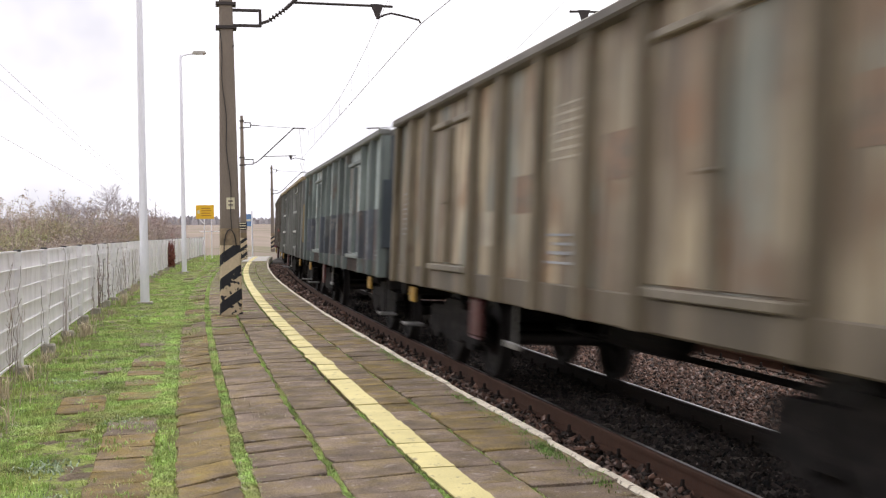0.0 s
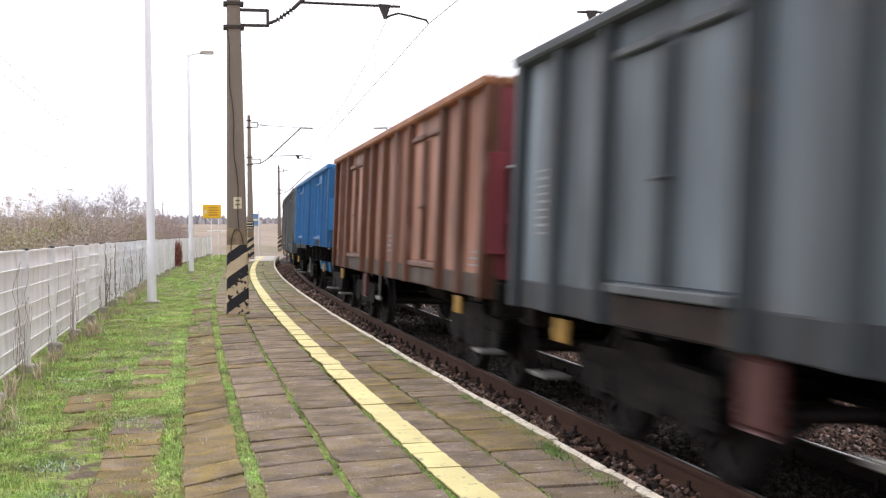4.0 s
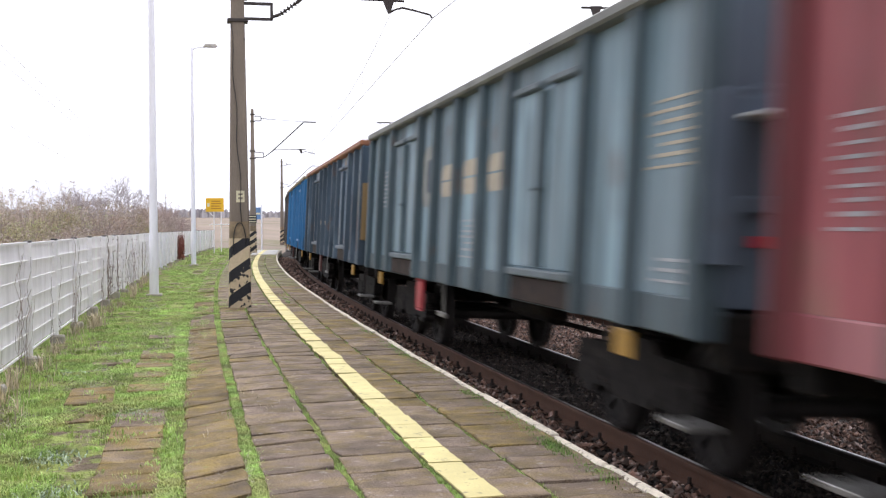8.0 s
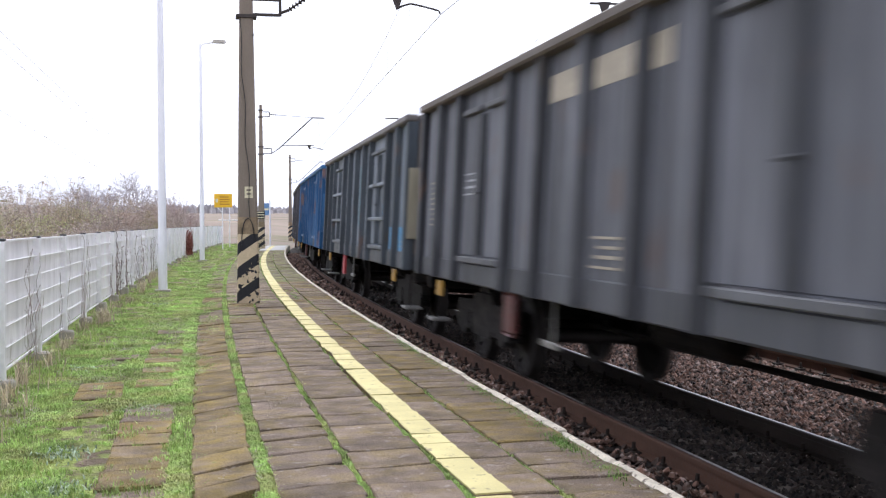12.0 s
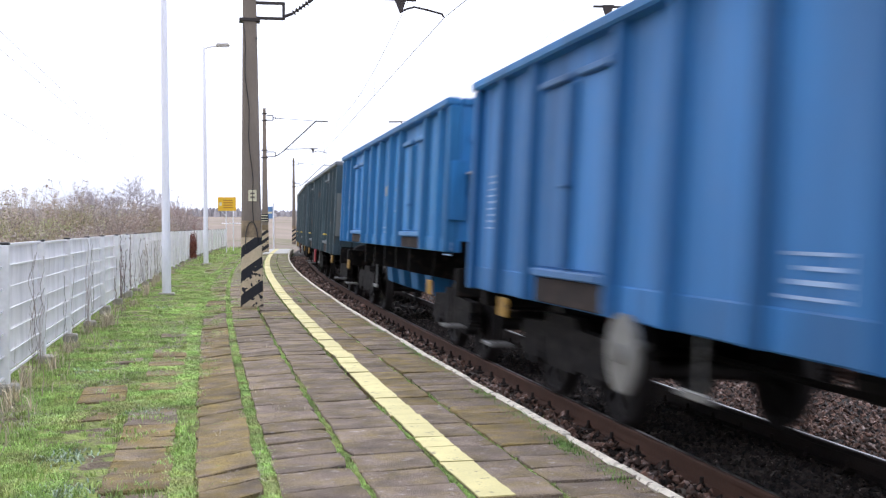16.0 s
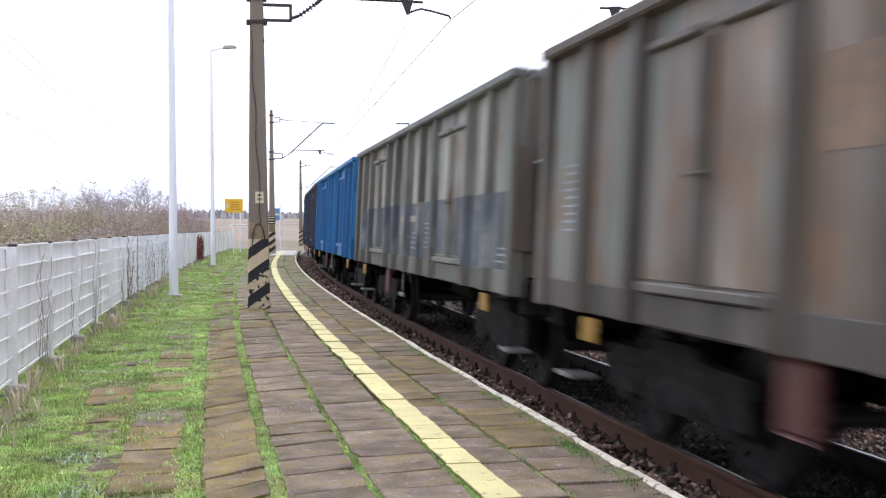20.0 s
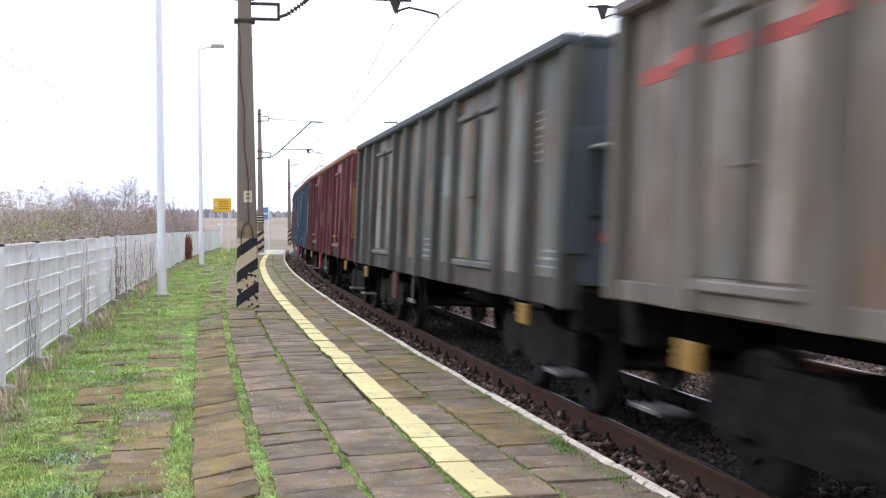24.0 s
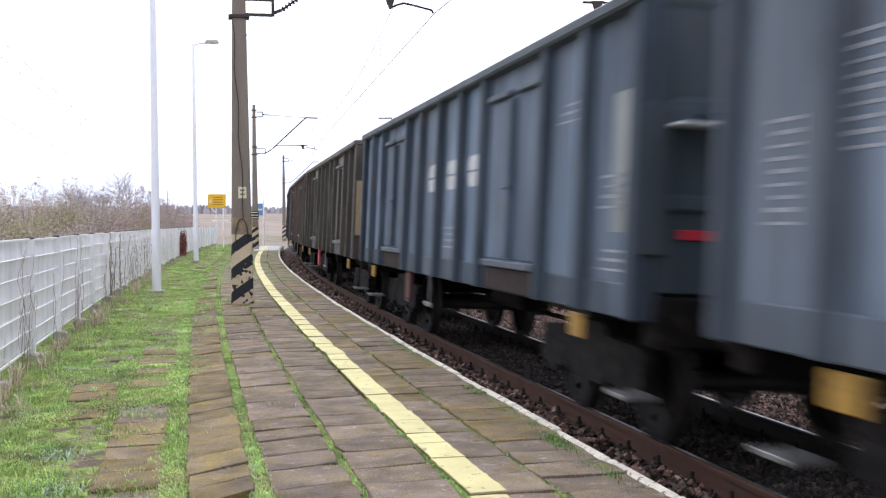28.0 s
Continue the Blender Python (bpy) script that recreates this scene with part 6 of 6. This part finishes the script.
PANEL_TINT = {23: (0.3, 0.33, 0.3), 5: (0.25, 0.2, 0.12), 28: BLUE, 3: (0.5, 0.36, 0.22), 4: (0.5, 0.38, 0.22), 10: (0.5, 0.38, 0.22), 9: (0.35, 0.27, 0.08), 12: (0.36, 0.24, 0.1), 34: (0.3, 0.36, 0.34), 35: (0.4, 0.26, 0.06), 17: (0.4, 0.36, 0.26), 33: (0.35, 0.16, 0.06)}


def decorate(n, w):
    """Markings that set each wagon apart."""
    if n in (7, 13, 15, 18, 20, 21, 22, 25, 28, 30, 42):
        ON_BLUE.add(w.name)
    if n not in (3, 31):
        usual_marks(w, "b" if n in (14, 16, 24, 35) else "w", n)
    if n == 0:
        mark(w, "l", -0.56, 2.5, 0.7, 0.5, "b")
        for y, z, c in ((1.69, 1.7, "b"), (0.56, 2.0, "t"), (-1.69, 2.2, "t"), (-4.9, 2.2, "t")):
            mark(w, "p", y, z, 0.5, 0.34, c)
    if n in (1, 27):
        band(w, "s", 1.65, 0.8)
        if n == 1:
            mark(w, "p", 1.69, 1.68, 0.8, 0.78, "u", 0.003)
            mark(w, "l", 1.69, 1.85, 0.5, 0.3, "w", 0.007)
            mark(w, "l", 1.69, 2.55, 0.6, 0.4, "g")
            for y in (0.56, -0.56):
                mark(w, "p", y, 1.62, 0.7, 0.5, "g", 0.003)
            mark(w, "l", -1.69, 1.55, 0.7, 0.5, "w", 0.003)
        else:
            mark(w, "l", 1.5, 1.77, 0.6, 0.4, "w", 0.003)
            for y in (0.4, -0.5):
                mark(w, "p", y, 1.82, 0.8, 0.09, "b", 0.003)
            mark(w, "l", -1.69, 1.6, 0.7, 0.4, "w", 0.003)
    if n == 2:
        mark(w, "l", 1.0, 1.92, 0.5, 0.34, "w")
        mark(w, "l", -4.93, 2.5, 0.6, 0.5, "b")
    if n in (3, 31):
        z = 1.84 if n == 3 else 2.1
        x = -WALL_X - 0.0012
        for a, b in ((-6.2, -5.5), (-3.5, -2.75), (-2.35, -1.5)):
            mark(w, "p", (a + b) / 2, z, b - a, 0.13, "r", x=x)
            if n == 31:
                mark(w, "p", (a + b) / 2, z - 0.24, b - a, 0.12, "d", x=x)
        for a, b in ((-5.1, -4.54), (-4.46, -3.9)):
            mark(w, "p", (a + b) / 2, z, b - a, 0.13, "r", x=-DOOR_X - 0.0012)
            if n == 31:
                mark(w, "p", (a + b) / 2, z - 0.24, b - a, 0.12, "d", x=-DOOR_X - 0.0012)
        for y in (-5.3, -3.7, -2.55):
            mark(w, "p", y, z, 0.29, 0.13, "r", x=-POST_X - 0.0012)
        for a, b in ((3.9, 4.46), (4.54, 5.1)):
            mark(w, "p", (a + b) / 2, 2.7, b - a, 0.1, "r", x=-DOOR_X - 0.0012)
        for y in (5.3, 3.7):
            mark(w, "p", y, 2.7, 0.29, 0.1, "r", x=-POST_X - 0.0012)
        mark(w, "p", 3.1, 2.73, 0.6, 0.1, "r", x=x)
        mark(w, "p", 5.85, 2.68, 0.6, 0.1, "r", x=x)
        if n == 3:
            mark(w, "p", 0.65, 2.08, 0.5, 0.12, "r", x=x)
            mark(w, "p", 0.65, 2.86, 0.5, 0.14, "r", x=x)
        mark(w, "l", -0.6, 1.75, 0.6, 0.4, "w", x=x)
        mark(w, "l", 1.9, 1.6, 0.5, 0.35, "w", x=x)
    if n in (4, 10):
        key = "m" if n == 4 else "w"
        band(w, "h", 1.125, 0.24)
        mark(w, "p", 0.62, 2.13, 0.62, 0.55, "b")
        mark(w, "c", -0.5, 2.15, 0.7, 0.55, key)
        mark(w, "c", -1.62, 2.18, 0.75, 0.42, key)
        mark(w, "p", -1.62, 1.89, 0.9, 0.11, key)
        mark(w, "l", -2.82, 2.14, 0.9, 0.42, key)
        mark(w, "p", -2.82, 2.44, 0.9, 0.06, key)
        mark(w, "l", 4.93, 2.1, 0.5, 0.6, key)
    if n in (5, 37):
        word(w, "b" if n == 5 else "w", 2.24, 0.34, (0.45, -0.65, -1.75), wide=0.75)
        mark(w, "l", -4.93, 2.58, 0.7, 0.2, "w")
        mark(w, "l", -5.9, 1.92, 0.5, 0.3, "w")
    if n == 37:
        mark(w, "p", -6.08, 2.1, 0.3, 1.0, "g")
    if n == 7:
        mark(w, "l", 2.3, 2.15, 0.1, 0.45, "w")
        mark(w, "l", 1.69, 2.1, 0.8, 0.45, "w")
        mark(w, "l", 5.3, 2.3, 0.5, 0.7, "w")
        mark(w, "p", -0.56, 2.3, 0.6, 0.2, "b")
    if n == 8:
        mark(w, "p", -5.2, 2.42, 0.6, 0.16, "w")
        mark(w, "l", 4.93, 2.2, 0.5, 0.5, "w")
        mark(w, "p", 0.56, 2.1, 0.5, 0.14, "b")
        mark(w, "l", -1.69, 2.45, 0.8, 0.5, "w")
    if n == 9:
        mark(w, "l", 4.93, 2.2, 0.5, 0.9, "w")
    if n in (11, 24, 23, 36):
        key = {11: "b", 23: "w", 24: "b", 36: "w"}[n]
        y, z, h = {11: (1.85, 2.33, 0.8), 24: (1.5, 2.33, 0.85), 23: (1.6, 2.4, 0.4), 36: (1.55, 2.12, 0.62)}[n]
        mark(w, "o", y, z, 0.6, h, "g" if n == 11 else key)
        mark(w, "o", y - 0.12, z, 0.26, h * 0.55, "d", 0.003)
        word(w, key, {11: 2.23, 24: 2.23, 23: 2.39, 36: 2.12}[n], 0.38, (0.58, -0.56, -1.68), wide=0.84)
        mark(w, "l", -5.95, 2.3, 0.85, 0.5, key)
        mark(w, "l", 5.2, 2.3, 0.5, 0.6, "w")
        mark(w, "l", -0.5, 1.68, 0.7, 0.24, "w")
    if n == 35:
        mark(w, "l", 4.86, 1.95, 0.6, 1.0, "w")
        mark(w, "l", 4.86, 2.75, 0.55, 0.3, "w")
        mark(w, "p", 5.9, 1.5, 0.5, 0.12, "g")
        mark(w, "l", 5.9, 1.28, 0.5, 0.26, "w")
    if n in (23, 24, 33, 35, 36):
        for y in (-3.45, 3.25):
            part("lock_handle", Geo().rod((-1.53, y - 0.22, 1.48), (-1.53, y + 0.22, 1.48), 0.022, n=6).rod((-1.53, y, 1.48), (-1.43, y, 1.48), 0.015, n=6), AMBER if n in (33, 35) else MARK_YELLOW, w, "yellow handle")
    if n in (12, 34):
        word(w, "b", 2.15, 0.46, (1.69, 0.56, -0.56), line=1.79)
        for y in (1.17, 0.0):
            mark(w, "p", y, 1.79, 0.105, 0.11, "b", x=-POST_X - 0.0012)
        mark(w, "l", -1.69, 2.22, 0.8, 0.42, "b")
        mark(w, "l", 4.93, 2.0, 0.5, 0.6, "w")
    if n == 13:
        word(w, "w", 2.2, 0.5, (1.69, 0.56, -0.56), line=1.88)
        mark(w, "l", -1.69, 2.2, 0.8, 0.5, "w")
        mark(w, "l", 4.93, 2.0, 0.5, 0.8, "w")
    if n == 14:
        for y in (-3.9, -2.8):
            mark(w, "p", y, 2.05, 0.86, 1.36, "o")
        mark(w, "l", 0.56, 2.22, 0.6, 0.45, "o")
        mark(w, "l", -4.93, 2.2, 0.6, 0.5, "o")
        for z in (2.45, 2.58, 2.7):
            mark(w, "p", 5.85, z, 0.62, 0.07, "o")
    if n in (15, 21):
        mark(w, "l", -1.69, 2.3, 0.6, 0.4, "w")
        part("handwheel", Geo().rod((-1.46, 1.85, 0.78), (-1.5, 1.85, 0.78), 0.28, n=24).rod((-1.5, 1.85, 0.78), (-1.54, 1.85, 0.78), 0.07, n=10).rod((-1.46, 1.85, 0.78), (-1.3, 1.85, 0.85), 0.03, n=6), STEP_STEEL, w, "pale round handbrake wheel")
    if n == 16:
        for k, y in enumerate((0.6, -0.5, -1.3)):
            mark(w, "p", y, 2.84, 0.84 if k < 2 else 0.5, 0.24, "b")
        mark(w, "l", 3.9, 2.14, 0.5, 0.3, "w")
    if n == 19:
        mark(w, "p", 0.75, 2.74, 0.85, 0.26, "b")
        mark(w, "p", -0.3, 1.85, 0.8, 0.8, "k")
        mark(w, "l", 3.9, 2.13, 0.6, 0.36, "w")
    if n == 17:
        mark(w, "p", -4.93, 1.44, 0.7, 0.36, "u")
        mark(w, "p", -5.88, 1.44, 0.7, 0.36, "u")
        mark(w, "p", -3.9, 1.9, 0.4, 0.2, "u")
        mark(w, "p", 0.56, 1.5, 0.6, 0.3, "o")
        for y in (1.69, -0.56):
            mark(w, "p", y, 2.2, 0.6, 1.2, "k")
    if n == 20:
        mark(w, "p", 0.6, 1.72, 0.7, 0.86, "c")
        mark(w, "p", 0.6, 2.36, 0.8, 0.3, "u")
        mark(w, "p", -0.5, 2.55, 0.8, 0.1, "w")
        mark(w, "p", -1.69, 2.74, 0.85, 0.22, "u")
        mark(w, "p", -0.5, 1.9, 0.8, 1.0, "k")
    if n == 22:
        mark(w, "l", -1.8, 2.12, 0.8, 0.4, "w")
        mark(w, "p", -0.6, 2.28, 0.6, 0.16, "b")
        mark(w, "l", 5.2, 2.3, 0.4, 0.7, "w")
    if n == 25:
        for y in (1.69, 0.56, -0.56, -1.69):
            mark(w, "p", y, 2.18, 0.92, 1.84, "u")
        for y in (2.2, 1.17, 0.0, -1.17, -2.2):
            post_paint(w, "u", y, 1.1, 3.12, "painted_patch")
        for y in (1.69, 0.56, -0.56):
            mark(w, "c", y, 2.42, 0.7, 0.46, "w", 0.004)
            mark(w, "p", y, 2.08, 0.84, 0.1, "w", 0.004)
        for y in (1.17, 0.0):
            mark(w, "p", y, 2.08, 0.1, 0.1, "w", x=-POST_X - 0.0052)
        mark(w, "l", -1.69, 2.3, 0.7, 0.5, "w", 0.004)
        mark(w, "p", 4.93, 1.42, 0.5, 0.26, "u")
        mark(w, "p", -3.9, 2.5, 0.4, 0.5, "u")
    if n == 26:
        for y, z, c in ((1.69, 2.3, "t"), (-0.56, 2.2, "t"), (0.56, 1.8, "t"), (-4.93, 2.4, "t"), (-5.9, 2.2, "b")):
            mark(w, "p", y, z, 0.5, 0.5, c)
        mark(w, "l", -1.69, 2.45, 0.6, 0.5, "b")
    if n == 28:
        mark(w, "p", -0.56, 2.45, 0.6, 0.18, "b")
        mark(w, "l", -1.69, 2.45, 0.8, 0.36, "w")
    if n == 32:
        mark(w, "p", -0.56, 2.1, 0.4, 0.35, "t")
        mark(w, "l", -5.3, 2.5, 0.6, 0.5, "b")
        mark(w, "p", -1.69, 2.3, 0.6, 0.5, "g")
    if n == 33:
        for y, d in ((-1.75, 0.5), (-2.85, 0.54), (-3.85, 0.54), (-4.93, 0.56), (-5.85, 0.56)):
            mark(w, "o", y, 2.5, 0.72, d, "w")
        mark(w, "p", -0.5, 2.74, 0.8, 0.06, "m")
        mark(w, "p", 0.58, 2.66, 0.6, 0.06, "m")
        mark(w, "o", 0.56, 2.4, 0.5, 0.26, "m")
        mark(w, "o", -0.56, 2.44, 0.62, 0.36, "m")
        mark(w, "o", -0.56, 2.16, 0.5, 0.14, "m")
        mark(w, "p", 1.5, 2.3, 0.4, 0.12, "w")
        mark(w, "l", -4.93, 1.66, 0.7, 0.5, "w")
        mark(w, "p", -4.93, 2.05, 0.8, 0.14, "w")
        mark(w, "l", 5.3, 2.1, 0.4, 0.8, "w")


SLACK = {0: 0.12, 1: -0.14, 3: 0.19, 8: -0.29, 9: -0.26, 10: -0.13, 11: 0.18, 13: -0.27, 14: 0.12, 16: 0.35, 19: 0.13, 21: -0.23, 22: 0.4, 23: -0.3, 24: 0.11, 25: -0.32, 26: -0.1, 27: -0.16, 28: 0.11, 31: -0.26, 34: -0.11, 35: 0.27}


def travelled(t):
    """How far the train has come since the start, slowing gently."""
    return -0.1068 + 19.1391 * t - 0.03448 * t * t + 0.00028375 * t ** 3


def wagon_pose(n, t):
    """The pose of the wagon n: its bogies stand on the line, and it leans with the track."""
    s = 16.10 + PITCH * n - PITCH / 2 - travelled(t) - (SLACK.get(n, 0) + SLACK.get(n - 1, 0)) / 2
    a, b = along(s - 4.5), along(s + 4.5)
    yaw = -math.degrees(math.atan2(b.x - a.x, b.y - a.y))
    c = (a + b) / 2
    return pose(c.x, c.y, RAIL_Z - CANT / 2 + 0.003, 0, LEAN, yaw)


def build_train():
    made, first = {}, {}
    for n, (kind, body, top, end, sill, label) in LOOKS.items():
        m = wagon_pose(n, 0)
        if kind not in first:
            w = first[kind] = build_wagon(kind)
            w.matrix_basis = m
        else:
            w = copy_thing(first[kind], m)
        made[n] = w
    for n, (kind, body, top, end, sill, label) in LOOKS.items():
        rust = 0.15 if body in (BLUE, DEEP) or n in (13, 15, 21, 22, 7) else 0.45
        worn = WORN.get(n, 0.0)
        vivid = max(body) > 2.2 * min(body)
        # posts get a darker copy of the body paint: their flanks' shade is coloured in
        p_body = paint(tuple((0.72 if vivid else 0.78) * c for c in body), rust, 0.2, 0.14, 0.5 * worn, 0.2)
        # dusty flat panels, painted lighter still so the colour carries the ribs' contrast of light
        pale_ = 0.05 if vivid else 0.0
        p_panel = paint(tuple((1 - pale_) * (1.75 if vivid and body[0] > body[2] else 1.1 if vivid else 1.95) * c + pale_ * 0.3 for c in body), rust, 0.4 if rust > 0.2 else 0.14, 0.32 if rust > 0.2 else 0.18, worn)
        p_top = paint(top, 0.3)
        p_end = paint(tuple(1.15 * c for c in end), 0.4)
        low = 0.45 if n == 0 else 0.6 if n in (2, 13, 14, 17, 26, 27) else 0.85 if n in (7, 8, 9, 10, 11, 12, 15, 16, 21, 22, 23, 24, 28, 29, 30, 31, 33, 34, 35, 36, 37) else 0.15
        p_sill = paint(tuple(low * 1.1 * a + (1 - low) * 0.6 * b for a, b in zip(body, sill)), 0.5, 0.3, 0.22, 0.5 * worn)
        pale = tuple(0.85 * c + 0.15 * 0.36 for c in body)
        if n in (2, 17, 20):
            for y0, y1 in ((-4.3, -2.4), (2.4, 4.3)):
                for z in (1.72, 2.3):
                    part("door_bar", Geo().chamfer(-1.515, -1.425, y0, y1, z, z + 0.06, 0.01), None, made[n])
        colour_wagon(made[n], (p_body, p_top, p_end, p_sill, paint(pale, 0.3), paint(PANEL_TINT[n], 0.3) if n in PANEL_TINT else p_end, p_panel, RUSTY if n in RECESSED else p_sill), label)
        if n in (11, 17, 23, 33, 34, 36, 38):
            for o in made[n].children:
                if o.name.startswith("brake_plate"):
                    o.material_slots[0].link = "OBJECT"
                    o.material_slots[0].material = RED_BRIGHT
        decorate(n, made[n])
    return made


train = build_train()

# ---------- tracks, paving pieces and growth ----------
build_track("track_1", 0.0, RAIL_Z, RAIL_Z - CANT, "railway track with rust-brown rails beside the platform")
build_track("track_2", 4.2, RAIL_Z - 0.05, RAIL_Z - 0.1, "second railway track with rust-brown rails on ballast")
pavement = build_paving()
kerbs(pavement)
build_grass()


# ---------- what moves ----------
def motions():
    times = [0.5 * k for k in range(57)]
    for n, w in train.items():
        walk(w, [(t, wagon_pose(n, t)) for t in times])
    # the wheels roll on the rails: one turn every 2.9 m
    shared = {}
    for w in train.values():
        for bogie in w.children:
            if not bogie.name.startswith("bogie"):
                continue
            for wheel in bogie.children:
                if not wheel.name.startswith("wheelset"):
                    continue
                y = round(wheel.location.y, 2)
                if y not in shared:
                    x, z = wheel.location.x, wheel.location.z
                    walk(wheel, [(k / FPS, pose(x, y, z, math.degrees(travelled(k / FPS) / 0.46), 0, 0)) for k in range(28 * FPS + 1)])
                    shared[y] = wheel.animation_data
                else:
                    wheel.rotation_mode = "QUATERNION"
                    keys = wheel.animation_data_create()
                    keys.action = shared[y].action
                    keys.action_slot = shared[y].action_slot


motions()
